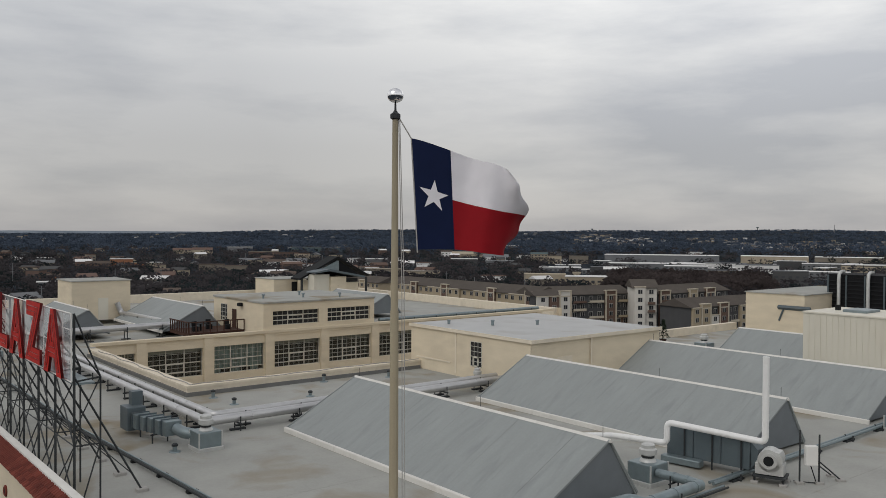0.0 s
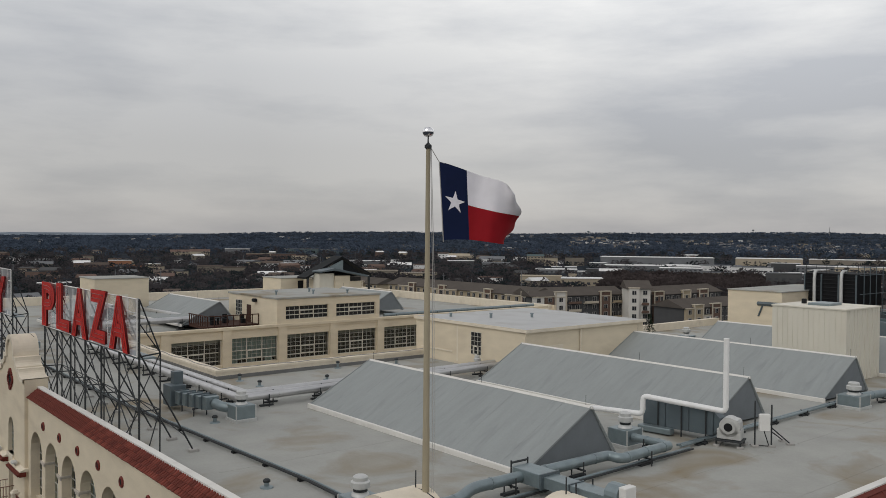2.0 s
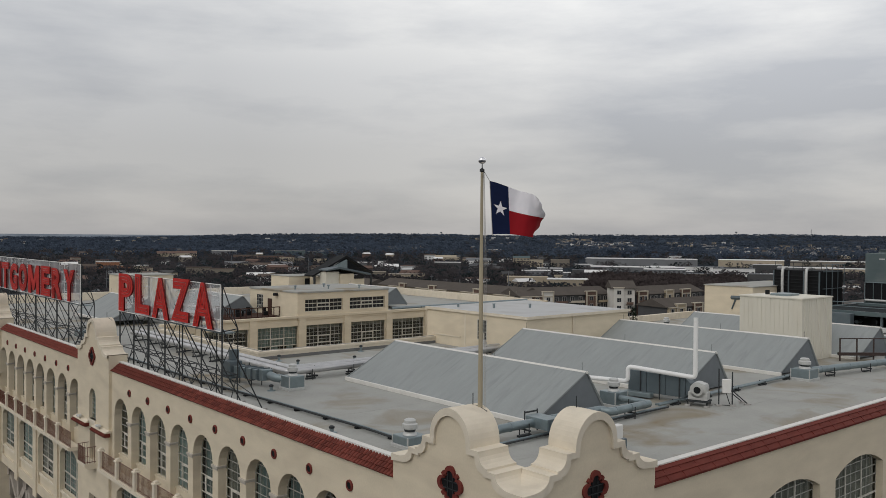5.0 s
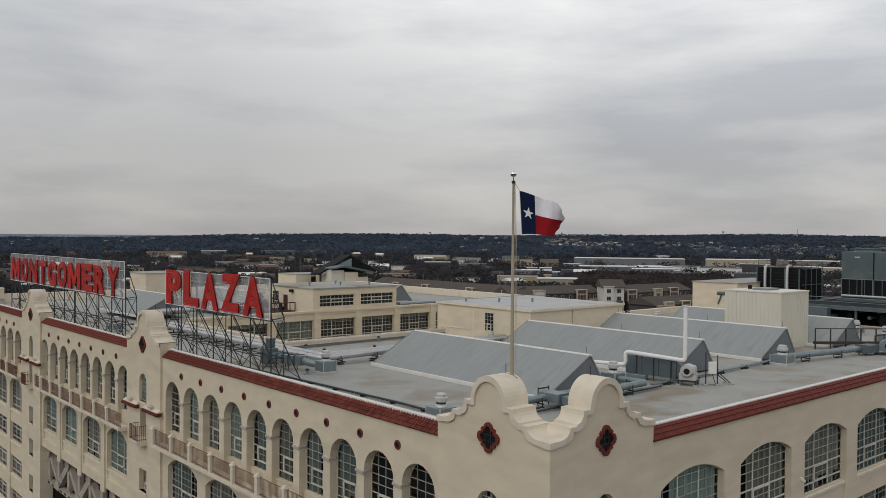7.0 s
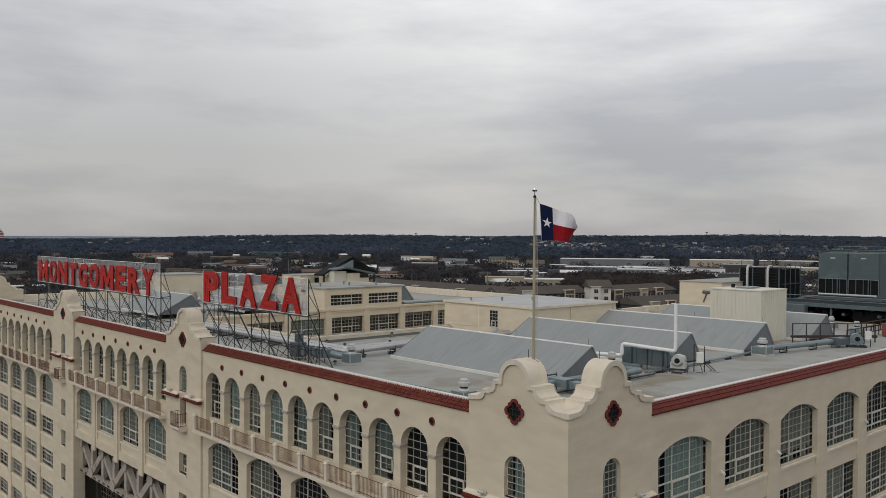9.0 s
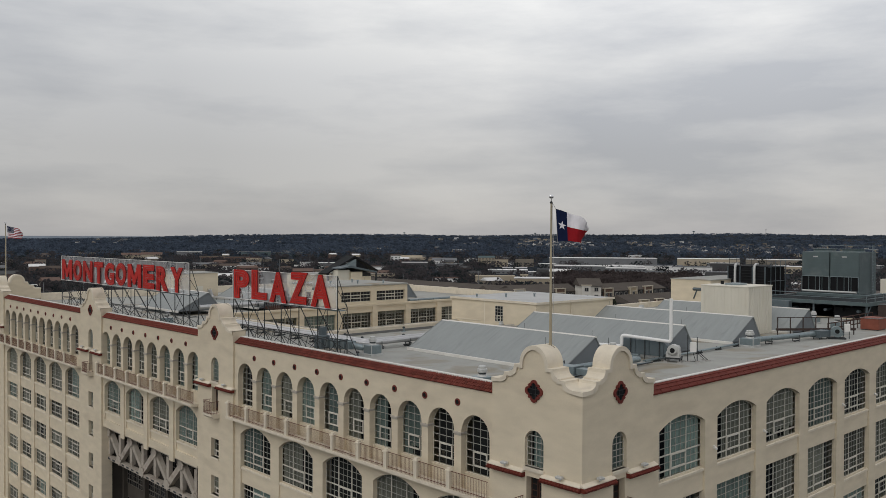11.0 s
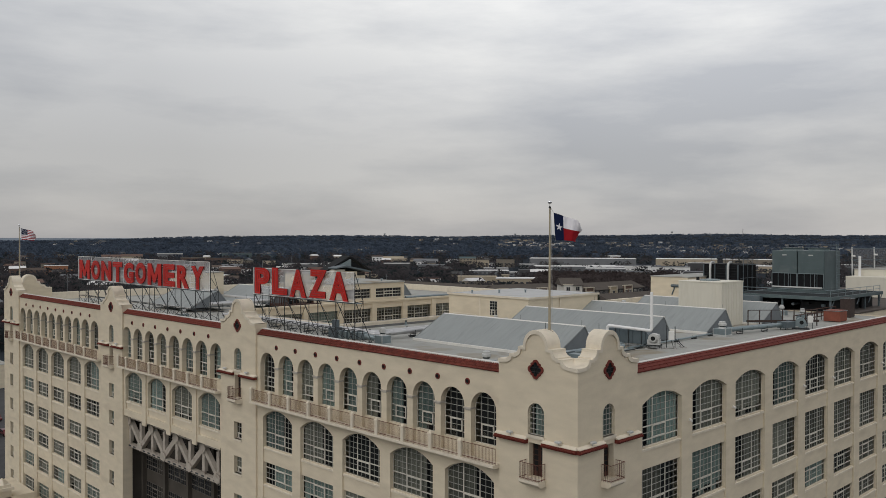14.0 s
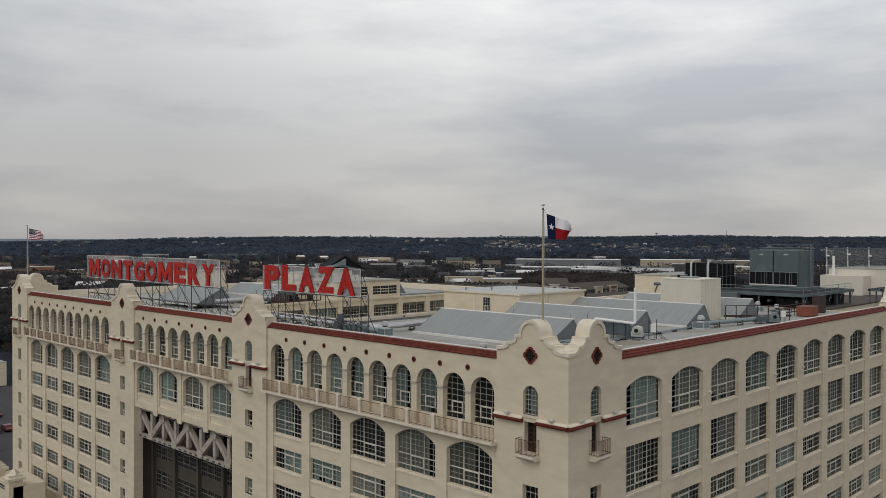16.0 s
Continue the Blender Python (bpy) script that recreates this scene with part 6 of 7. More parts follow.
# ---- gateway truss ----
tr_ = thing("gateway_truss", "weathered tan-painted riveted steel truss spanning the gateway", "truss", (0.9, 47.7, 17.2))
part("bottom_chord", Shape().box(-0.32, 0, 0.05, 0.32, 25.2, 0.42), TRUSS, tr_)
part("top_chord", Shape().box(-0.32, 0, 3.75, 0.32, 25.2, 4.2), TRUSS, tr_)
tooth = lambda k: 1.0 if k % 2 else 0.82
for i in range(-1, 8):
    y, low_node = 1.75 + 3.26 * i, i % 2 == 0
    if 0.2 < y < 25.0:
        part("truss_post", Shape().box(-0.24, y - 0.3, 0.75 if not low_node else 1.1, 0.24, y + 0.3, 3.1 if not low_node else 3.55, 0.03).box(-0.1, y - 0.12, 0.4, 0.1, y + 0.12, 3.8), TRUSS, tr_)
        z = 0.6 if low_node else 3.4
        part("gusset", Shape().prism([(y + 0.78 * tooth(k) * math.cos(q), z + 0.62 * tooth(k) * math.sin(q)) for k, q in enumerate([math.pi * 2 * k / 16 + 0.2 for k in range(16)])], -0.40, -0.33, "x"), TRUSS, tr_)
    y2 = y + 3.26
    a, b = Vector((0, y, 0.6 if low_node else 3.4)), Vector((0, y2, 3.4 if low_node else 0.6))
    if y < 0.1:
        a = a.lerp(b, (0.1 - y) / 3.26)
    if y2 > 25.1:
        b = a.lerp(b, (25.1 - y) / 3.26)
    t_ = (b - a).normalized()
    n_ = Vector((0, -t_.z, t_.y)) * (0.34 if not low_node else 0.26)
    part("diagonal", Shape().prism([((a + n_).y, (a + n_).z), ((b + n_).y, (b + n_).z), ((b - n_).y, (b - n_).z), ((a - n_).y, (a - n_).z)], -0.26, 0.26, "x"), TRUSS, tr_)
# solid dark plates on both chords paint the shade inside their holes
for i in range(18):
    part("chord_slot", Shape().box(-0.345, 0.5 + 1.38 * i, 0.14, -0.32, 1.15 + 1.38 * i, 0.33), STEEL, tr_)
    part("chord_slot", Shape().box(-0.345, 0.5 + 1.38 * i, 3.86, -0.32, 1.0 + 1.38 * i, 4.08), STEEL, tr_)

# maroon guard rails before the plant, dark steel framing towards the far parapet
for x0, x1, y in ((68.5, 79.5, 13.0), (60.0, 79.0, 10.9)):
    t = thing("guard_rail", "dark maroon steel guard rail on the roof", "railing", (x0, y, ROOF))
    L = x1 - x0
    for z in (0.55, 1.15):
        part("rail", Shape().bar((0, 0, z), (L, 0, z), 0.09), TIMBER, t)
    for i in range(int(L / 2.2) + 1):
        part("post", Shape().bar((2.2 * i, 0, 0), (2.2 * i, 0, 1.2), 0.08), TIMBER, t)
t = thing("steel_framing", "dark steel pipe framing on the east wing roof", "frame", (104.0, 6.0, 33.45))
for i in range(6):
    part("frame_post", Shape().bar((3.4 * i, 0, 0), (3.4 * i, 0, 2.2), 0.2), GREY_UNIT, t)
    part("frame_post", Shape().bar((3.4 * i, 6, 0), (3.4 * i, 6, 2.2), 0.2), GREY_UNIT, t)
    part("frame_cross", Shape().bar((3.4 * i, 0, 2.1), (3.4 * i, 6, 2.1), 0.2), GREY_UNIT, t)
for y, z in ((0, 2.2), (2, 2.3), (4, 2.3), (6, 2.2)):
    part("frame_pipe", Shape().tube([(-0.5, y, z), (18, y, z)], 0.22, 8), STEEL, t)
# ---- ground, distance ----
OX, OY = -7.4, -8.6


def bearing(deg, d, z=0.0):
    """A place at that compass bearing (from +y towards +x) and distance."""
    return Vector((OX + d * math.sin(radians(deg)), OY + d * math.cos(radians(deg)), z))


def lift(d, deg=45.0):
    """Height of the land: flat by the river, low hills far off."""
    s = lambda a, b: max(0.0, min(1.0, (d - a) / (b - a))) ** 2 * (3 - 2 * max(0.0, min(1.0, (d - a) / (b - a))))
    w = 1 + 0.10 * math.sin(deg * 0.21 + 1.0) + 0.05 * math.sin(deg * 0.53) + 0.17 * max(0.0, min(1.0, (deg - 38) / 12))
    e = max(0.0, min(1.0, (deg - 12) / 24))
    w *= 0.42 + 0.58 * e * e * (3 - 2 * e)
    return 10 * s(900, 2400) + (42 * w) * s(2300, 4300) * 1.0


# blue-grey base paints in the hills' haze; the brown patches are bare land
LAND = mat("winter_land", (0.036, 0.042, 0.050), 0.95, var=0.35, scale=0.012, fine=0.15, bump=0, stain=(0.075, 0.062, 0.043), stain_scale=0.006, stain_amt=0.5)
ASPHALT = mat("asphalt", (0.06, 0.06, 0.062), 0.9, var=0.2, scale=0.3, fine=6)
CONCRETE = mat("pale_paving", (0.30, 0.29, 0.27), 0.9, var=0.15, scale=0.2, fine=4)


def dull(color, haze_share):
    """Distance haze painted into the colour: drawn towards a cool grey."""
    return tuple(c * (1 - haze_share) + a * haze_share for c, a in zip(color, (0.10, 0.112, 0.13)))


s = Shape()
rings = [0, 60, 140, 300, 500, 700, 900, 1200, 1500, 1900, 2300, 2700, 3100, 3500, 3900, 4300, 4700]
angs = [i * 6.0 for i in range(60)]
s.v = [tuple(bearing(a, r, lift(r, a))) for r in rings for a in angs]
s.f = [(i * 60 + j, i * 60 + (j + 1) % 60, (i + 1) * 60 + (j + 1) % 60, (i + 1) * 60 + j) for i in range(1, len(rings) - 1) for j in range(60)] + [tuple(60 + j for j in range(60))]
solo("ground", s, LAND, "winter land to low hills, haze in its blue-grey, brown patches", "ground", kind="structure")
solo("road", Shape().box(-26, -300, 0.02, -10, 420, 0.06), ASPHALT, "dark asphalt street beside the building", "road", kind="structure")
solo("pavement", Shape().box(-9, -60, 0.0, 0.2, 160, 0.14), CONCRETE, "pale concrete pavement along the facade", "pavement", kind="structure")
solo("parking_lot", Shape().box(-8, 128, 0.02, 110, 230, 0.07), ASPHALT, "asphalt parking lot behind the building", "parking lot", kind="structure")

# gate piers with pyramid caps below the far tower
gp = thing("gate_pier", "cream stucco street-corner shopfront pier with stepped pyramid caps", "gatehouse", (-6.0, 100.0, 0))
part("wall", Shape().box(-1.6, -3.0, 0, 3.0, 7.5, 6.6), STUCCO, gp)
for x, y in ((-1.2, -2.0), (-1.2, 5.6)):
    part("pier", Shape().box(x - 1.0, y - 1.0, 0, x + 1.0, y + 1.0, 7.6), STUCCO, gp)
    part("cap", Shape().box(x - 1.3, y - 1.3, 7.6, x + 1.3, y + 1.3, 8.0).box(x - 0.95, y - 0.95, 8.0, x + 0.95, y + 0.95, 8.4).tube([(x, y, 8.4), (x, y, 9.3)], [1.0, 0.05], 4), TRIM, gp)
part("sign_bar", Shape().box(-1.66, 0.3, 5.5, -1.6, 3.4, 6.1), BLACK, gp)
part("sign_text", Shape().box(-1.69, 0.7, 5.7, -1.66, 3.0, 5.88), FAN_GREY, gp)
low_wall = thing("street_wall", "low cream street wall with a pale coping", "wall", (-4.4, 84.0, 0))
part("wall", Shape().box(0, 0, 0, 0.6, 13, 3.2), STUCCO, low_wall)
part("coping", Shape().box(-0.15, -0.1, 3.2, 0.75, 13.1, 3.5, 0.05), TRIM, low_wall)

CAR_PAINT = [mat("car_paint_" + n_, c_, 0.3, metal=0.2, var=0.03, scale=1, bump=0) for n_, c_ in (("white", (0.6, 0.6, 0.6)), ("grey", (0.18, 0.19, 0.2)), ("red", (0.12, 0.02, 0.02)), ("dark", (0.03, 0.035, 0.05)))]


def car(x, y, turn, paint, label):
    t = thing("car", label, "car", (x, y, 0.07), turn, group="parked cars")
    side = [(-2.2, 0.35), (-2.25, 0.75), (-1.3, 0.95), (-0.7, 1.42), (0.9, 1.45), (1.7, 0.98), (2.2, 0.85), (2.25, 0.4)]
    part("body", Shape().prism(side, -0.88, 0.88), paint, t)
    part("side_glass", Shape().prism([(-1.15, 0.98), (-0.65, 1.36), (0.85, 1.38), (1.45, 1.0)], -0.9, 0.9), DARK_PANE, t)
    for wx in (-1.4, 1.4):
        for wy in (-0.82, 0.82):
            part("wheel", Shape().tube([(wx, wy - 0.1, 0.33), (wx, wy + 0.1, 0.33)], 0.33, 12), BLACK, t)
    return t


CARS = random.Random(4)
for row in range(4):
    for i in range(9):
        if CARS.random() < 0.75:
            k = CARS.randrange(4)
            car(-4 + 3.0 * i, 150 + 18 * row, 90, CAR_PAINT[k], ("white", "grey", "dark red", "near-black")[k] + " saloon car parked on the asphalt lot")
for x, y, w, d_, h, m_, lab in ((-12, 232, 46, 20, 7, STUCCO, "low cream shop behind the parking lot"), (48, 240, 50, 24, 9, TRIM, "pale two-storey shop behind the parking lot"), (-48, 170, 24, 40, 8, PASSAGE, "dark brown flat-roofed shop across the street")):
    block("neighbour_shop", lab, x, y, x + w, y + d_, 0, h, m_, category="building")

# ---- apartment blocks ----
# claddings and shingle carry some distance haze in their base colour, through dull()
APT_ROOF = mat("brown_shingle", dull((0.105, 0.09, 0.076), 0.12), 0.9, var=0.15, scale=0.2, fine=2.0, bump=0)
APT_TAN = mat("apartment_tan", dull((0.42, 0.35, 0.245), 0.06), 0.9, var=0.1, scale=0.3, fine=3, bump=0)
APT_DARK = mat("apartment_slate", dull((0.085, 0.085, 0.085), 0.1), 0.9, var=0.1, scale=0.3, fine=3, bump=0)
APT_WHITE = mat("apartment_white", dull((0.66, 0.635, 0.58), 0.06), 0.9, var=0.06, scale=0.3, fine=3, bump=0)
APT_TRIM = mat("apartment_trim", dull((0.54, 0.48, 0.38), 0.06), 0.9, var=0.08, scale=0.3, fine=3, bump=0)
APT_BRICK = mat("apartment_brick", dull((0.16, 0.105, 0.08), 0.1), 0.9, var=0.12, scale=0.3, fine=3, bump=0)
FAR_GLASS = mat("far_window", (0.03, 0.033, 0.036), 0.25, var=0.3, scale=0.5, bump=0)
FAR_FRAME = mat("far_frame", (0.5, 0.48, 0.45), 0.7, var=0.1, scale=1, bump=0)
apt_win = Shape().box(-0.85, -0.04, 0, 0.85, 0.06, 1.7).mesh("window", FAR_GLASS)
apt_frame = Shape().box(-0.98, -0.02, -0.1, -0.85, 0.1, 1.8).box(0.85, -0.02, -0.1, 0.98, 0.1, 1.8).box(-0.98, -0.02, 1.7, 0.98, 0.1, 1.83).box(-0.05, -0.08, 0, 0.05, 0.1, 1.7).mesh("frame", FAR_FRAME)
ARND = random.Random(11)


def apartment(b0, d0, b1, d1, bays, deep=16.0, floors=4, fh=3.35, base=5.0, walls=None, brick_foot=False, label="four-storey apartment block with brown shingle roof and stone bays"):
    """A block whose long face runs between two bearings; bays (width, cladding, rise over the eaves) repeat along it under a low hipped roof."""
    p, q = bearing(b0, d0), bearing(b1, d1)
    L = (q - p).length
    t = thing("apartment_building", label, "apartment block", (p.x, p.y, base), math.degrees(math.atan2(q.y - p.y, q.x - p.x)), group="apartments")
    H = floors * fh
    part("wall", Shape().box(0, 0, -5, L, deep, H), walls or APT_DARK, t)
    part("roof", Shape().prism([(-0.8, H), (-0.8, H + 0.25), (deep / 2, H + 3.4), (deep + 0.8, H + 0.25), (deep + 0.8, H)], -0.8, L + 0.8, "x"), APT_ROOF, t)
    if brick_foot:
        part("brick_base", Shape().box(-0.1, -0.14, -5, L + 0.1, 0.0, fh), APT_BRICK, t)
    x = 0.0
    for w, kind, rise in itertools.cycle(bays):
        if x > L - 3:
            break
        w = min(w, L - x)
        out = -0.15
        if kind:
            out = -1.1
            hh = H + rise
            part("bay", Shape().box(x + 0.3, out, 0, x + w - 0.3, 0.1, hh), kind, t)
            part("bay_cornice", Shape().box(x + 0.05, out - 0.35, hh, x + w - 0.05, 0.3, hh + 0.35), APT_TRIM, t)
            if rise > 1:
                for u in (x + 0.35, x + w - 0.35):
                    part("bay_pilaster", Shape().box(u - 0.35, out - 0.2, 0, u + 0.35, out, hh), APT_TRIM, t)
                part("bay_band", Shape().box(x + 0.4, out - 0.18, H - 0.5, x + w - 0.4, out, H - 0.1), APT_TRIM, t)
        nwin = max(1, round(w / 4.2))
        for f in range(floors):
            for i in range(nwin):
                u = x + w * (i + 0.5) / nwin
                wn_ = part("window", apt_win, None, t, m=pose(u, out - 0.05, f * fh + 0.95))
                part("frame", apt_frame, None, wn_)
            if kind is None and f and (f + int(x)) % 3:
                part("balcony", Shape().box(x + 0.8, -1.5, f * fh - 0.1, x + w - 0.8, 0.0, f * fh + 0.1).box(x + 0.8, -1.5, f * fh, x + w - 0.8, -1.42, f * fh + 0.95), ARND.choice((APT_TAN, APT_BRICK, APT_TRIM)), t)
        x += w
    return t


T_, B_, W_ = APT_TAN, APT_BRICK, APT_WHITE
apartment(35.3, 430, 45.2, 350, [(10, None, 0), (9, T_, -0.2), (5, B_, 1.5), (9, None, 0), (10, T_, -0.2), (5, B_, 1.5), (9, T_, -0.2)], walls=APT_TAN)
apartment(45.3, 346, 51.6, 372, [(6, W_, -0.3), (5, B_, -0.3), (6, W_, 1.7), (8, None, 0), (9, None, 0), (6, B_, 1.5), (7, None, 0)], walls=APT_DARK, brick_foot=True)
apartment(51.9, 358, 53.4, 360, [(5, W_, 0.3), (5, None, 0)], deep=14, floors=5, walls=APT_WHITE, label="pale apartment tower with stacked balconies")
apartment(53.5, 370, 57.9, 410, [(7, B_, 1.5), (5, W_, -3.4), (8, None, 0), (6, T_, 1.4), (6, W_, -6.5)], walls=APT_DARK, brick_foot=True)
apartment(55.6, 345, 60.5, 385, [(5, T_, -0.2), (6, T_, 1.2), (5, W_, -3.4), (6, B_, 1.3), (7, None, 0)], floors=3, walls=APT_DARK, label="three-storey apartment wing with slate siding")
apartment(30.0, 540, 34.5, 480, [(8, None, 0), (6, T_, 1.2), (9, None, 0)], floors=3, walls=APT_TAN, label="three-storey tan apartment wing")

# the last number is how much haze goes into each far colour
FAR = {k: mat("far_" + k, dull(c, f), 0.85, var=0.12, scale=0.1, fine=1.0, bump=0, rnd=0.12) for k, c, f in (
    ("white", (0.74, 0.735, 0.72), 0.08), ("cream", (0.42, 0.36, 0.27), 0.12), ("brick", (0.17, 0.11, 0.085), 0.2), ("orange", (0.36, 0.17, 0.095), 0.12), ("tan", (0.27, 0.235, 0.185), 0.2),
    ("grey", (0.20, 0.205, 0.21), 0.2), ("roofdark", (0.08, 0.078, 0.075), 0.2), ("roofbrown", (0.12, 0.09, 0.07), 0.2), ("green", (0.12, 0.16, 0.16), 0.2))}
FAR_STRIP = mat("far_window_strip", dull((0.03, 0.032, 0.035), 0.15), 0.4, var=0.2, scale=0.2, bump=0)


def far_house(deg, d, w, deep, h, wall, roof, pitched=True, turn=None, label="low building among winter trees, tinted with haze"):
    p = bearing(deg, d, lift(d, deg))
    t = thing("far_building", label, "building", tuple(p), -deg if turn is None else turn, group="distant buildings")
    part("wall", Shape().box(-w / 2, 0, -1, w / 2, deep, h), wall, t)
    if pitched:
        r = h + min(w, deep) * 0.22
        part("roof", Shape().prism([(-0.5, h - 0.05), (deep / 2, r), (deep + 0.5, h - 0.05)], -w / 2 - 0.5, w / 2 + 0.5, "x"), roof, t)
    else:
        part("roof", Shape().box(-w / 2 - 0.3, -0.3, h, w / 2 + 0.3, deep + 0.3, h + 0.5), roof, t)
    n = max(2, int(w / 5)) if d < 1450 and w < 70 else 0
    for f in range(max(1, int(h / 3.6))):
        for i in range(n):
            u = -w / 2 + w * (i + 0.5) / n
            part("window", far_win, None, t, m=pose(u, -0.06, 1.0 + 3.5 * f))
    return t


far_win = Shape().box(-1.3, 0, 0, 1.3, 0.2, 1.6).mesh("window", FAR_STRIP)
W, G = FAR["white"], FAR["grey"]
px = lambda x: 38.83 + math.degrees(math.atan((x - 784) / 1465))
far_house(16.37, 1027, 26, 13, 6.5, FAR["brick"], FAR["roofbrown"], True, label="brown brick building with white gable ends")
far_house(17.77, 1062, 26, 13, 10.1, FAR["orange"], W, False, label="orange brick hall with a pale flat roof")
far_house(18.87, 1054, 20, 10, 5.7, FAR["orange"], FAR["tan"], False, label="orange brick wing with a tan roof")
far_house(13.42, 806, 22, 11, 3.7, FAR["orange"], FAR["roofbrown"], True, label="small orange-brown house with pitched roof")
far_house(13.82, 670, 23, 12, 6.4, G, W, False, label="low shop with white flat roof")
far_house(11.89, 1252, 11, 10, 4.2, W, W, True, label="small white house among trees")
far_house(13.40, 1236, 23, 11, 5.9, G, W, False, label="pale grey low building with white roof")
far_house(21.56, 1550, 35, 17, 6.5, FAR["cream"], FAR["brick"], True, label="pinkish villa with a gabled roof")
far_house(22.78, 1512, 34, 17, 8.3, FAR["cream"], FAR["brick"], True, label="pinkish villa with arched front")
far_house(18.94, 1664, 32, 16, 7.9, FAR["tan"], FAR["tan"], False, label="long low tan building in the woods")
far_house(23.38, 895, 26, 13, 9.7, FAR["tan"], FAR["roofbrown"], False, label="tan building with a row of dark openings")
far_house(24.88, 866, 24, 12, 9.4, FAR["tan"], FAR["roofbrown"], False, label="tan building with a row of dark openings")
far_house(19.85, 660, 14, 10, 3.0, FAR["cream"], W, True, label="white house with low pitched roof")
far_house(20.48, 863, 21, 11, 5.1, FAR["tan"], FAR["roofbrown"], True, label="tan two-storey house row")
far_house(18.29, 921, 34, 17, 3.1, FAR["cream"], FAR["tan"], False, label="low cream row under trees")
far_house(13.13, 1132, 29, 15, 3.8, FAR["tan"], G, True, label="small tan house with a grey roof")
far_house(25.21, 1610, 46, 23, 9.9, G, W, False, label="pale flat block on the wooded slope")
far_house(26.56, 1387, 39, 19, 8.5, FAR["brick"], FAR["tan"], False, label="brown brick apartment row")
far_house(28.24, 1378, 41, 21, 8.4, FAR["brick"], FAR["roofdark"], False, label="brown brick apartment row with dark roof")
far_house(25.91, 1111, 30, 15, 5.6, W, G, True, label="row of white gabled townhouses")
far_house(27.46, 1072, 27, 13, 5.9, W, FAR["roofbrown"], True, label="row of white gabled townhouses")
far_house(28.94, 1116, 27, 13, 5.6, W, G, True, label="row of white gabled townhouses")
far_house(27.26, 816, 22, 11, 5.2, W, W, True, label="white peaked tent-like roof")
far_house(26.36, 738, 18, 10, 4.0, G, W, False, label="low building with pale flat roof")
far_house(29.60, 1648, 58, 29, 9.0, FAR["green"], G, False, label="long grey-green metal shed")
far_house(31.75, 1672, 59, 30, 6.8, FAR["green"], G, False, label="long grey-green metal shed")
far_house(34.42, 1119, 32, 16, 7.6, G, W, False, label="white flat-roofed metal shed")
far_house(36.13, 1068, 31, 15, 4.5, G, W, True, label="white shed with low pitched roof")
far_house(34.77, 822, 36, 18, 7.8, FAR["tan"], FAR["tan"], False, label="low tan shop row")
far_house(37.46, 763, 34, 17, 8.3, FAR["cream"], FAR["tan"], False, label="low tan shop row with cream front")
far_house(37.89, 1051, 29, 14, 5.7, FAR["tan"], G, False, label="low grey-roofed tan shop")
# wall coloured dark for the shade below its white roof
far_house(40.41, 1117, 36, 18, 8.4, FAR["roofdark"], W, False, label="white-roofed shop, its front's shade put in a dark wall colour")
far_house(40.30, 1379, 35, 17, 7.0, FAR["cream"], FAR["cream"], True, label="small cream mission-style building")
far_house(42.58, 1291, 39, 19, 5.4, W, G, True, label="pale low hall with grey roof")
far_house(42.85, 1053, 36, 18, 8.6, G, G, False, label="grey modern flat-roofed shop")
far_house(45.56, 1276, 26, 13, 10.8, FAR["cream"], FAR["green"], True, label="cream church-like hall with grey pitched roof")
far_house(46.62, 1199, 19, 10, 10.6, FAR["cream"], FAR["tan"], False, label="cream flat-roofed office wing")
far_house(48.23, 1204, 27, 14, 10.6, FAR["tan"], FAR["tan"], False, label="tan flat-roofed office block")
far_house(46.99, 973, 48, 24, 4.6, G, W, False, label="long low shop with white roof")
far_house(53.66, 1269, 164, 45, 11.2, G, W, False, label="long white flat-roofed warehouse")
far_house(53.37, 1086, 121, 45, 5.9, G, W, False, label="long grey warehouse with a white roof")
far_house(49.46, 834, 12, 10, 11.3, FAR["roofdark"], G, False, label="dark flat-roofed office block")
far_house(50.63, 859, 23, 12, 8.3, FAR["roofdark"], W, True, label="dark office hall with white gabled roof")
far_house(45.95, 703, 35, 18, 9.6, FAR["cream"], FAR["cream"], False, label="beige parking garage with pale ramps")
far_house(49.20, 687, 45, 22, 8.9, FAR["cream"], W, False, label="beige parking garage with pale ramps")
far_house(48.10, 830, 8, 10, 5.6, FAR["cream"], FAR["cream"], False, label="beige stair tower on the parking garage")
far_house(55.26, 990, 48, 24, 7.4, G, W, False, label="low white-roofed metal shed")
far_house(57.74, 1111, 51, 26, 6.8, W, G, False, label="pale flat commercial building")
far_house(60.70, 1301, 92, 45, 10.6, FAR["cream"], W, False, label="wide cream arcade building")
far_house(59.72, 1002, 45, 22, 9.5, W, G, False, label="pale glazed low block")
far_house(61.72, 1141, 35, 17, 10.1, FAR["roofdark"], W, False, label="dark-glazed shop with thick white roof")
far_house(61.67, 757, 28, 14, 13.4, FAR["roofdark"], G, False, label="dark blue-grey office block with pale columns")
far_house(63.73, 1108, 54, 27, 8.3, G, W, False, label="long low shop with white roof")
far_house(63.76, 904, 43, 22, 7.4, G, W, False, label="grey shed with a white roof")
far_house(65.25, 1392, 106, 45, 7.6, FAR["tan"], W, False, label="long tan building beside the road")
far_house(66.13, 1084, 59, 29, 8.8, FAR["cream"], W, False, label="low cream commercial building")
HR = random.Random(3)
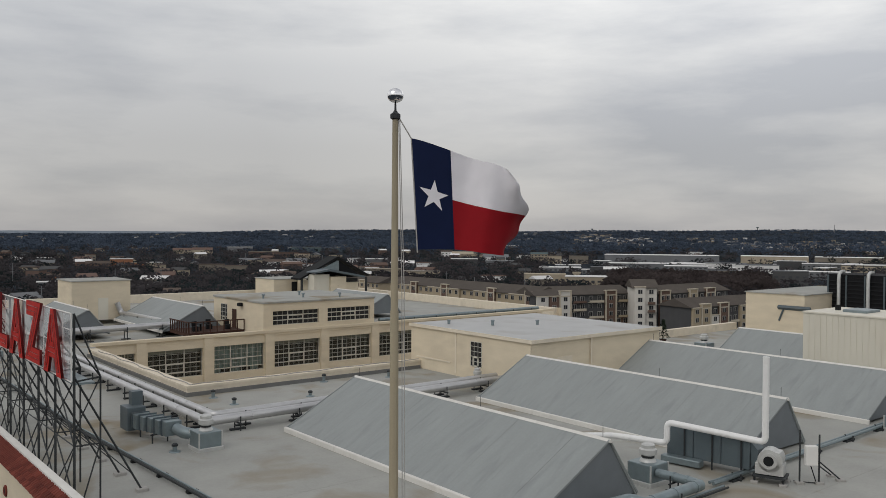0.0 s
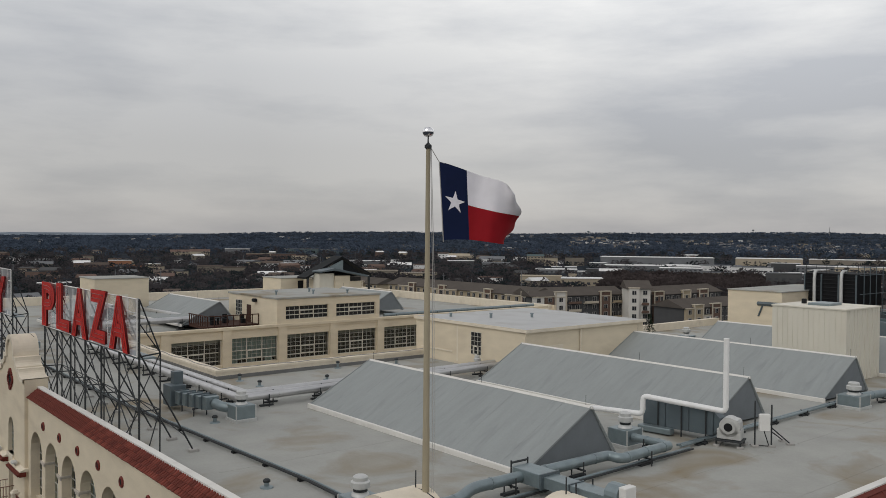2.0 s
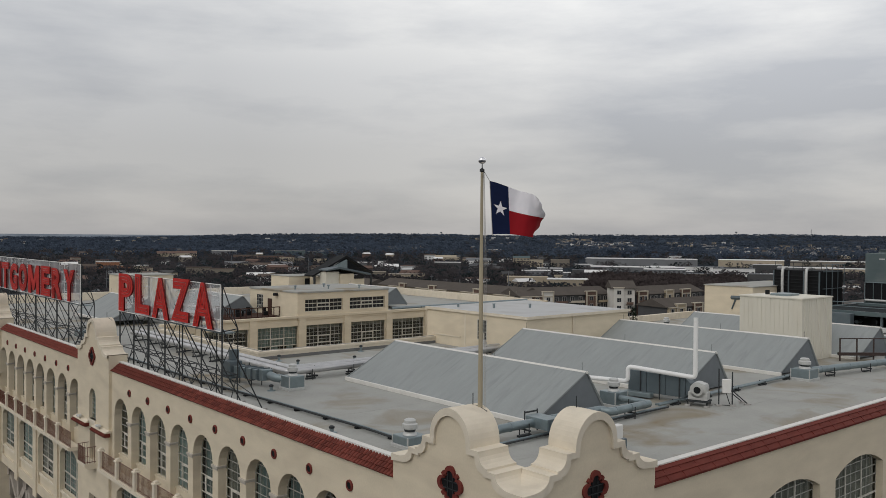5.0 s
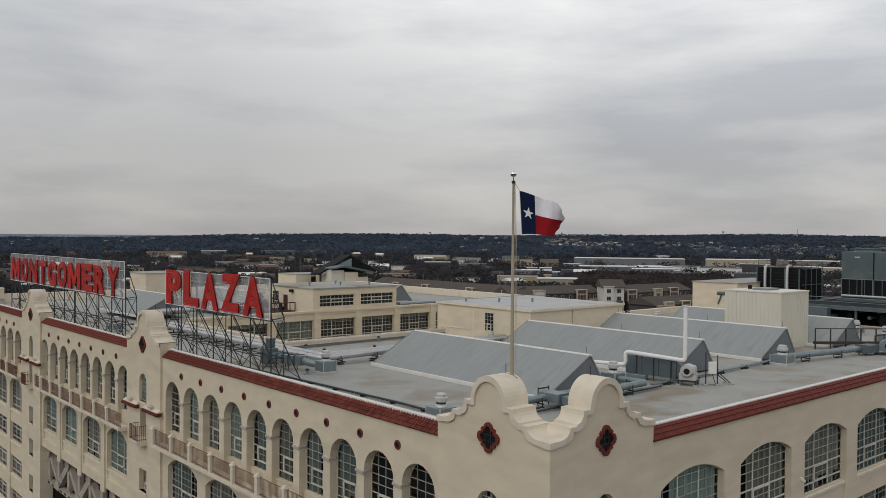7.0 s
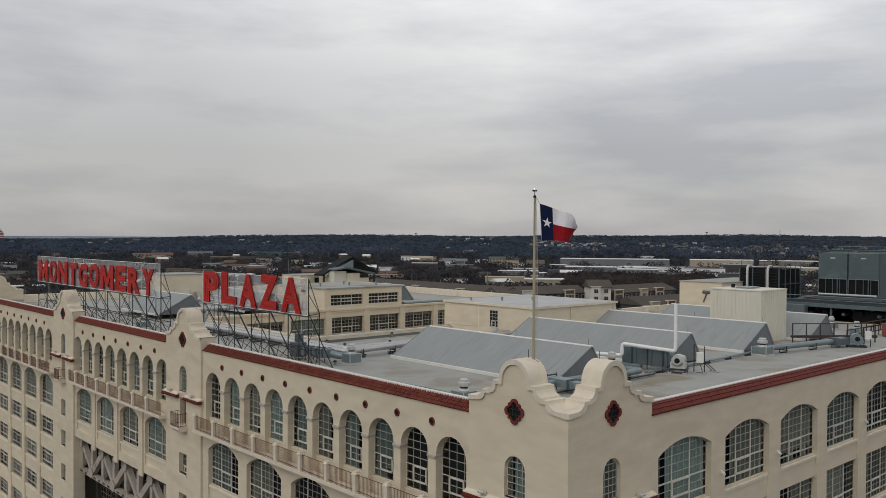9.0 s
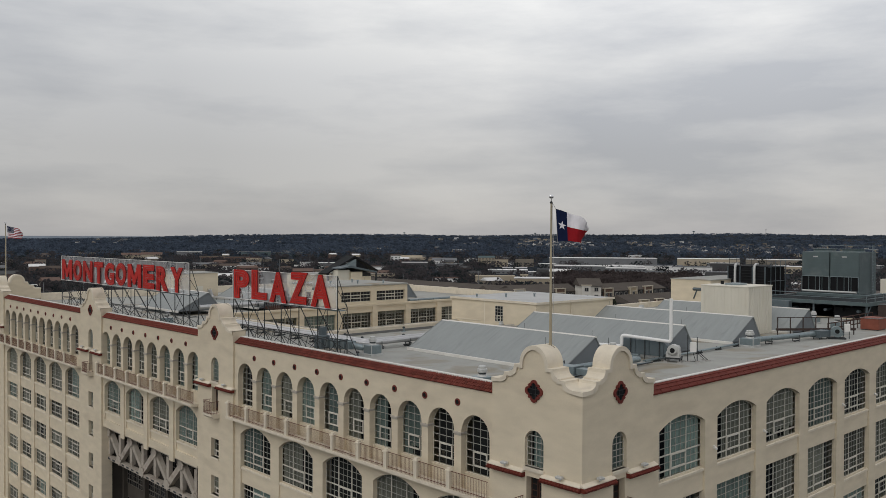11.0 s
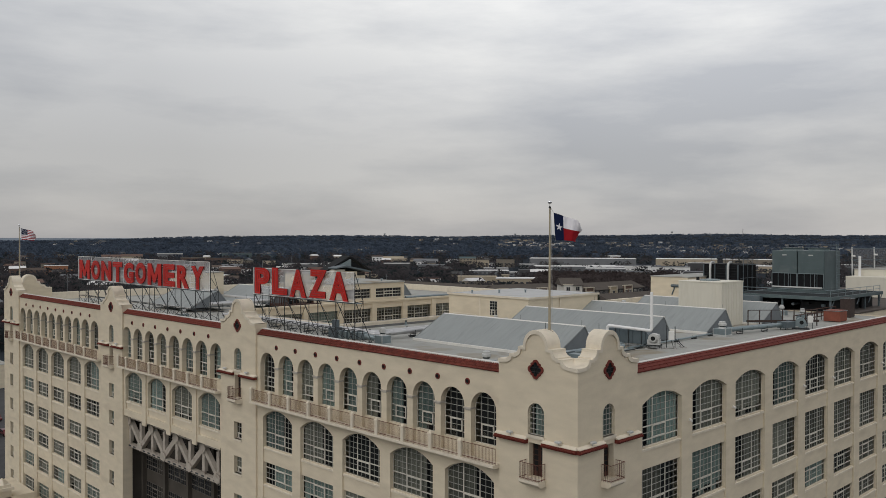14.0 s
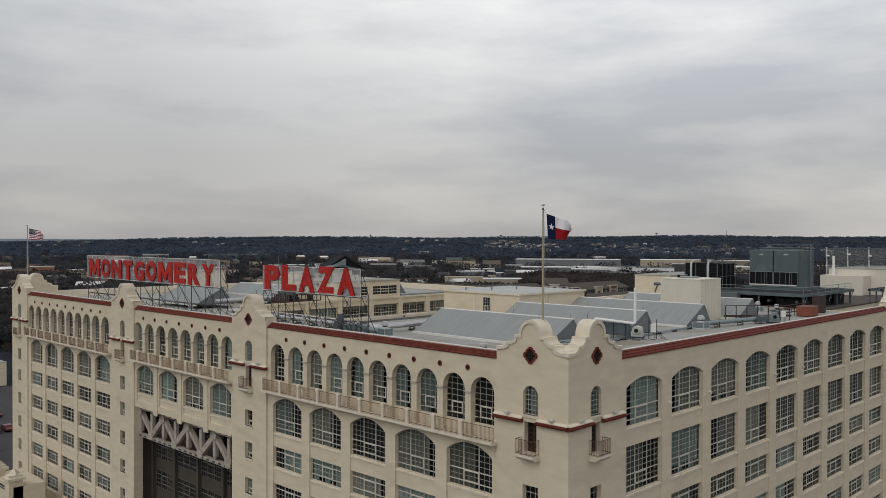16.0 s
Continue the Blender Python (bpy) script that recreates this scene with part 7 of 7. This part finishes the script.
for i in range(130):
    deg = HR.uniform(4, 78)
    d = 520 * (2600 / 520) ** HR.random()
    if d < 620 and 30 < deg < 64:
        continue
    big = HR.random() < 0.3 and deg > 40
    w, h = (HR.uniform(20, 40), HR.uniform(4, 6.5)) if big else (HR.uniform(8, 16), HR.uniform(3, 5.5))
    far_house(deg, d, w, HR.uniform(9, 16), h, HR.choice((W, FAR["cream"], FAR["tan"], FAR["brick"], FAR["cream"], G)), HR.choice((FAR["roofdark"], FAR["roofbrown"], FAR["grey"], FAR["roofdark"])) if not big else HR.choice((W, W, G)), not big, HR.uniform(0, 180))
for i in range(14):
    deg, d = HR.uniform(46.5, 66), HR.uniform(760, 1320)
    far_house(deg, d, HR.uniform(14, 34), HR.uniform(14, 24), HR.uniform(4.0, 6), HR.choice((G, FAR["cream"], G, W, FAR["tan"])), HR.choice((W, W, G, W)), False, -deg + HR.choice((0, 0, 12, -20)), "low pale commercial shed with flat roof")
for i in range(56):
    deg, d = HR.uniform(8, 46), HR.uniform(640, 1500)
    far_house(deg, d, HR.uniform(10, 24), HR.uniform(10, 14), HR.uniform(6.0, 9.5), HR.choice((FAR["cream"], FAR["tan"], FAR["brick"], W)), HR.choice((FAR["roofbrown"], FAR["roofdark"], FAR["brick"], W)), HR.random() < 0.7, -deg + HR.uniform(-40, 40), "two-storey house among dark trees")
# small clusters of houses on the far slopes
vs_, fs_, mi_ = [], [], []
slope_mats = [W, G, FAR["cream"], FAR["roofbrown"], G, FAR["roofdark"]]
for c_deg, c_d, spread, count in ((51.5, 2700, 2.2, 70), (49.0, 3000, 1.4, 30), (62.0, 2300, 4.0, 90), (57.5, 2750, 3.0, 40), (66.5, 2600, 3.5, 40), (44.0, 3200, 1.6, 10), (30.5, 2900, 2.0, 7), (20.0, 3300, 2.5, 9), (12.0, 3000, 2.0, 6), (37.5, 2200, 1.5, 8)):
    for i in range(count):
        deg, d = HR.gauss(c_deg, spread * 0.5), c_d * HR.uniform(0.86, 1.12)
        w, e, h, r_ = HR.uniform(3.5, 8.5), HR.uniform(4, 6), HR.uniform(4.5, 7.5), HR.uniform(1.5, 2.5)
        k, m_ = len(vs_), pose(*bearing(deg, d, lift(d, deg)), 0, 0, -deg + HR.uniform(-60, 60))
        vs_ += [tuple(m_ @ Vector(p)) for p in ((-w, -e, -1), (w, -e, -1), (w, e, -1), (-w, e, -1), (-w, -e, h), (w, -e, h), (w, e, h), (-w, e, h), (-w, 0, h + r_), (w, 0, h + r_))]
        fs_ += [tuple(k + q for q in f) for f in ((0, 1, 5, 4), (1, 2, 6, 9, 5), (2, 3, 7, 6), (3, 0, 4, 8, 7), (4, 5, 9, 8), (7, 8, 9, 6))]
        mi_ += [HR.choice((0, 1, 2, 1))] * 4 + [HR.choice((3, 4, 5, 4))] * 2
me = bpy.data.meshes.new("hillside_houses")
me.from_pydata(vs_, [], fs_)
for m_ in slope_mats:
    me.materials.append(m_)
for f, m_ in zip(me.polygons, mi_):
    f.material_index = m_
tagged(new("hillside_houses", me), "small pale pitched houses scattered over the wooded slopes", "houses", kind="stuff")
for x, d, h in ((1342, 4150, 15), (815, 4200, 12), (1050, 4200, 11)):
    p = bearing(px(x), d, lift(d, px(x)))
    t = thing("water_tower", "tiny pale water tower on the far skyline", "water tower", tuple(p))
    part("tank", Shape().lathe([(1.5, h - 4), (5.5, h - 2.2), (6.2, h), (5, h + 1.2), (0.5, h + 2)], 0, 0, 14), FAR["green"], t)
    part("stem", Shape().tube([(0, 0, -2), (0, 0, h - 4)], 1.3, 8), FAR["green"], t)
p = bearing(px(1478), 3600, lift(3600, px(1478)))
t = thing("radio_mast", "thin lattice radio mast on the far ridge", "mast", tuple(p))
part("mast", Shape().tube([(0, 0, -2), (0, 0, 36)], [1.1, 0.7], 4), FAR["grey"], t)
part("mast_arm", Shape().bar((-2, 0, 33), (5, 0, 34), 0.6), FAR["grey"], t)
for i in range(26):
    deg, d = 5 + 70 * HR.random(), HR.uniform(420, 1300)
    t = thing("utility_pole", "thin grey utility pole above the trees", "utility pole", tuple(bearing(deg, d, lift(d, deg))), group="utility poles")
    part("shaft", Shape().tube([(0, 0, 0), (0, 0, HR.uniform(14, 22))], 0.25, 6), FAR["grey"], t)
    part("crossarm", Shape().box(-1.4, -0.1, 12.5, 1.4, 0.1, 12.8), FAR["grey"], t)

# ---- woods: bare and evergreen crowns, many small clumps ----
def twigs(name, color):
    """Thin crowns: half the light goes through; tone changes from tree to tree and in wide patches."""
    m = bpy.data.materials.new(name)
    m.use_nodes = True
    n, l = m.node_tree.nodes, m.node_tree.links
    n.clear()
    o, mx, df, tl_ = n.new("ShaderNodeOutputMaterial"), n.new("ShaderNodeMixShader"), n.new("ShaderNodeBsdfDiffuse"), n.new("ShaderNodeBsdfTranslucent")
    co, n1, n2 = n.new("ShaderNodeTexCoord"), n.new("ShaderNodeTexNoise"), n.new("ShaderNodeTexNoise")
    n1.inputs["Scale"].default_value, n1.inputs["Detail"].default_value = 0.006, 4
    n2.inputs["Scale"].default_value, n2.inputs["Detail"].default_value = 0.09, 2
    ad, mr, vm = n.new("ShaderNodeMath"), n.new("ShaderNodeMapRange"), n.new("ShaderNodeVectorMath")
    mr.inputs["From Min"].default_value, mr.inputs["From Max"].default_value = 0.7, 1.3
    mr.inputs["To Min"].default_value, mr.inputs["To Max"].default_value = 0.62, 1.38
    vm.operation = "SCALE"
    vm.inputs[0].default_value = color
    l.new(co.outputs["Object"], n1.inputs["Vector"])
    l.new(co.outputs["Object"], n2.inputs["Vector"])
    l.new(n1.outputs["Fac"], ad.inputs[0])
    l.new(n2.outputs["Fac"], ad.inputs[1])
    l.new(ad.outputs[0], mr.inputs["Value"])
    l.new(mr.outputs["Result"], vm.inputs["Scale"])
    for b in (df, tl_):
        l.new(vm.outputs["Vector"], b.inputs["Color"])
    mx.inputs[0].default_value = 0.5
    l.new(df.outputs[0], mx.inputs[1])
    l.new(tl_.outputs[0], mx.inputs[2])
    l.new(mx.outputs[0], o.inputs["Surface"])
    return m


def woods(name, label, count, near, far_, color, seed, low=0, high=82, hgt=(6, 12), cards=26, power=1.0, keep=None, size=(0.16, 0.40)):
    rng = np.random.default_rng(seed)
    m = twigs(name, color)
    vs, fs, k = [], [], 0
    for i in range(count):
        d = near * (far_ / near) ** (rng.random() ** power)
        deg = rng.uniform(low, high)
        if keep and not keep(deg, d):
            continue
        p = bearing(deg, d, lift(d, deg))
        h = rng.uniform(*hgt) * (1.0 if d < 2400 else max(0.42, 1.0 - (d - 2400) / 1800))
        r = h * rng.uniform(0.45, 0.85) * (1.0 if d < 2400 else min(2.6, 1.0 + (d - 2400) / 700))
        n = cards
        q = rng.normal(size=(n, 3))
        q /= np.linalg.norm(q, axis=1)[:, None]
        q *= rng.uniform(0.45, 1.0, (n, 1)) ** 0.5
        ctr = q * (r, r, h * 0.42) + (p.x, p.y, p.z + h * 0.52)
        span = r * rng.uniform(*size, n)
        a, b = rng.normal(size=(n, 3)) * (1, 1, 0.25), rng.normal(size=(n, 3)) * 0.35 + (0, 0, 1)
        a /= np.linalg.norm(a, axis=1)[:, None]
        b -= a * (a * b).sum(1)[:, None]
        b /= np.linalg.norm(b, axis=1)[:, None]
        a, b = a * span[:, None], b * (span * rng.uniform(0.5, 1.0, n))[:, None]
        vs.append(np.stack([ctr - a, ctr + b * 0.9, ctr + a, ctr - b * 0.7], 1).reshape(-1, 3))
        fs += [(k + 4 * j, k + 4 * j + 1, k + 4 * j + 2, k + 4 * j + 3) for j in range(n)]
        k += 4 * n
        w = 0.03 * h
        vs.append(np.array([(p.x - w, p.y, p.z - 1), (p.x + w, p.y, p.z - 1), (p.x, p.y + w, p.z + h * 0.8)]))
        fs.append((k, k + 1, k + 2))
        k += 3
    me = bpy.data.meshes.new(name)
    me.from_pydata(np.concatenate(vs).tolist(), [], fs)
    me.materials.append(m)
    return tagged(new(name, me), label, "woods", kind="stuff")


SHOPS = lambda deg, d: 46 < deg < 66 and 640 < d < 1350
TREES = random.Random(8)
FIELD = mat("dry_grass_field", (0.165, 0.14, 0.105), 0.95, var=0.25, scale=0.02, fine=0.3, bump=0, stain=(0.07, 0.06, 0.045), stain_scale=0.015, stain_amt=0.7)
FIELDS = ((58.0, 2350, 0.5, 60), (59.2, 2480, 0.7, 70), (60.9, 2560, 0.6, 80), (61.6, 2330, 0.5, 50), (64.5, 2150, 0.8, 55), (62.9, 2850, 0.6, 90), (55.4, 2950, 0.4, 80), (67.5, 2500, 0.7, 80), (66.0, 2330, 0.5, 60), (48.2, 2600, 0.35, 70), (63.4, 2460, 0.45, 60), (57.0, 2600, 0.4, 60))
for deg, d, wide, deep in FIELDS:
    s = Shape()
    s.v, n_ = [tuple(bearing(deg, d, lift(d, deg) + 1.2))], 18
    for k in range(n_):
        a = 2 * math.pi * k / n_
        r_ = 1 + 0.22 * math.sin(3 * a + deg) + 0.12 * math.sin(5 * a + d)
        g_, e_ = deg + wide * r_ * math.cos(a), d + deep * r_ * math.sin(a)
        s.v.append(tuple(bearing(g_, e_, lift(e_, g_) + 1.2)))
    s.f = [(0, 1 + k, 1 + (k + 1) % n_) for k in range(n_)]
    solo("field", s, FIELD, "pale tan dry-grass field on the hillside", "field", kind="structure")
clear = lambda deg, d: not (d < 470 and 33 < deg < 62) and not (SHOPS(deg, d) and TREES.random() < 0.72)
open_slope = lambda deg, d: not any(((deg - f[0]) / f[2]) ** 2 + ((d - f[1]) / f[3]) ** 2 < 0.85 for f in FIELDS)
woods("bare_woods", "bare grey-brown winter trees between the houses", 6200, 330, 1900, (0.076, 0.070, 0.073), 1, keep=clear, hgt=(5, 11), cards=56, size=(0.10, 0.26))
woods("evergreen_woods", "dark evergreen oaks between the houses", 3000, 330, 2000, (0.036, 0.044, 0.046), 2, keep=clear, hgt=(5, 10), cards=56, size=(0.10, 0.26))
# both hill woods are bluer than the near ones: haze painted in
woods("hill_woods", "winter woods covering the far low hills, haze-blue in colour", 9500, 1500, 4200, (0.082, 0.104, 0.140), 3, hgt=(8, 13), cards=18, power=0.6, keep=open_slope)
woods("hill_evergreens", "evergreens among the far winter woods, tinted with haze", 3000, 1500, 4100, (0.052, 0.067, 0.092), 5, hgt=(8, 13), cards=18, power=0.6, keep=open_slope)
woods("street_trees", "bare winter trees round the apartment blocks", 160, 300, 470, (0.06, 0.05, 0.044), 4, hgt=(4, 8), cards=90)
woods("river_trees", "large bare brown trees between the flats and the sheds", 300, 600, 800, (0.080, 0.066, 0.064), 6, low=50.5, high=60.5, hgt=(8, 15), cards=150, size=(0.07, 0.2))

# strip past the last ridge, raised to fit the camera's view; haze and far white roofs in its colour
PLAIN = mat("haze_painted_strip", (0.17, 0.20, 0.235), 0.95, var=0.3, scale=0.006, fine=0.03, bump=0, stain=(0.42, 0.43, 0.44), stain_scale=0.012, stain_amt=0.6, stretch=(1, 1, 3))
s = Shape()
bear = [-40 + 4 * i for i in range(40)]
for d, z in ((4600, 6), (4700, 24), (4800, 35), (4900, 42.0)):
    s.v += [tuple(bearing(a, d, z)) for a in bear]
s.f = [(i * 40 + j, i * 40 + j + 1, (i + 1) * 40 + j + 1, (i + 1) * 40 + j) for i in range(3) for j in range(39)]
solo("backdrop", s, PLAIN, "strip rising past the last wooded ridge, haze in its colour", "distance", kind="structure")
# ---- barrel tiles on the west parapet: the nearest stretch one by one, the rest joined ----
def barrel(s, u, k):
    """One tapered half-round tile of course k (0 lowest) on the parapet slope."""
    w0, z0, w1, z1 = -0.13 + 0.2 * k, 34.64 + 0.158 * k, 0.12 + 0.2 * k, 34.80 + 0.158 * k
    n, b = 5, len(s.v)
    for w, z, r in ((w0, z0, 0.108), (w1, z1, 0.09)):
        for i in range(n):
            a = math.pi * i / (n - 1)
            s.v.append((u + r * math.cos(a), w - 0.5 * r * math.sin(a), z + 0.62 * r * math.sin(a)))
    s.f += [(b + i, b + i + 1, b + n + i + 1, b + n + i) for i in range(n - 1)] + [tuple(b + i for i in range(n))]
    return s


tile_meshes = [barrel(Shape(), 0, k).mesh("tile", TILE) for k in range(3)]
TR = random.Random(9)
bed = [o for o in building.children if o.name.startswith("parapet_bed")]
for (y0, y1, *_), owner in zip(SECTIONS, bed):
    rest = Shape()
    cols = int((y1 - y0 - 0.1) / 0.225)
    for i in range(cols):
        y = y0 + 0.16 + 0.225 * i
        for k in range(3):
            if y0 < 8 and i < 100:
                part("tile", tile_meshes[k], None, owner, m=WEST @ pose(-y + TR.uniform(-0.012, 0.012), TR.uniform(-0.012, 0.012), TR.uniform(-0.008, 0.008), 0, 0, TR.uniform(-2, 2)))
            else:
                barrel(rest, -y + TR.uniform(-0.012, 0.012), k)
    o = part("tile_covering", rest.moved(WEST), TILE, owner)
    o["kind"] = "stuff"
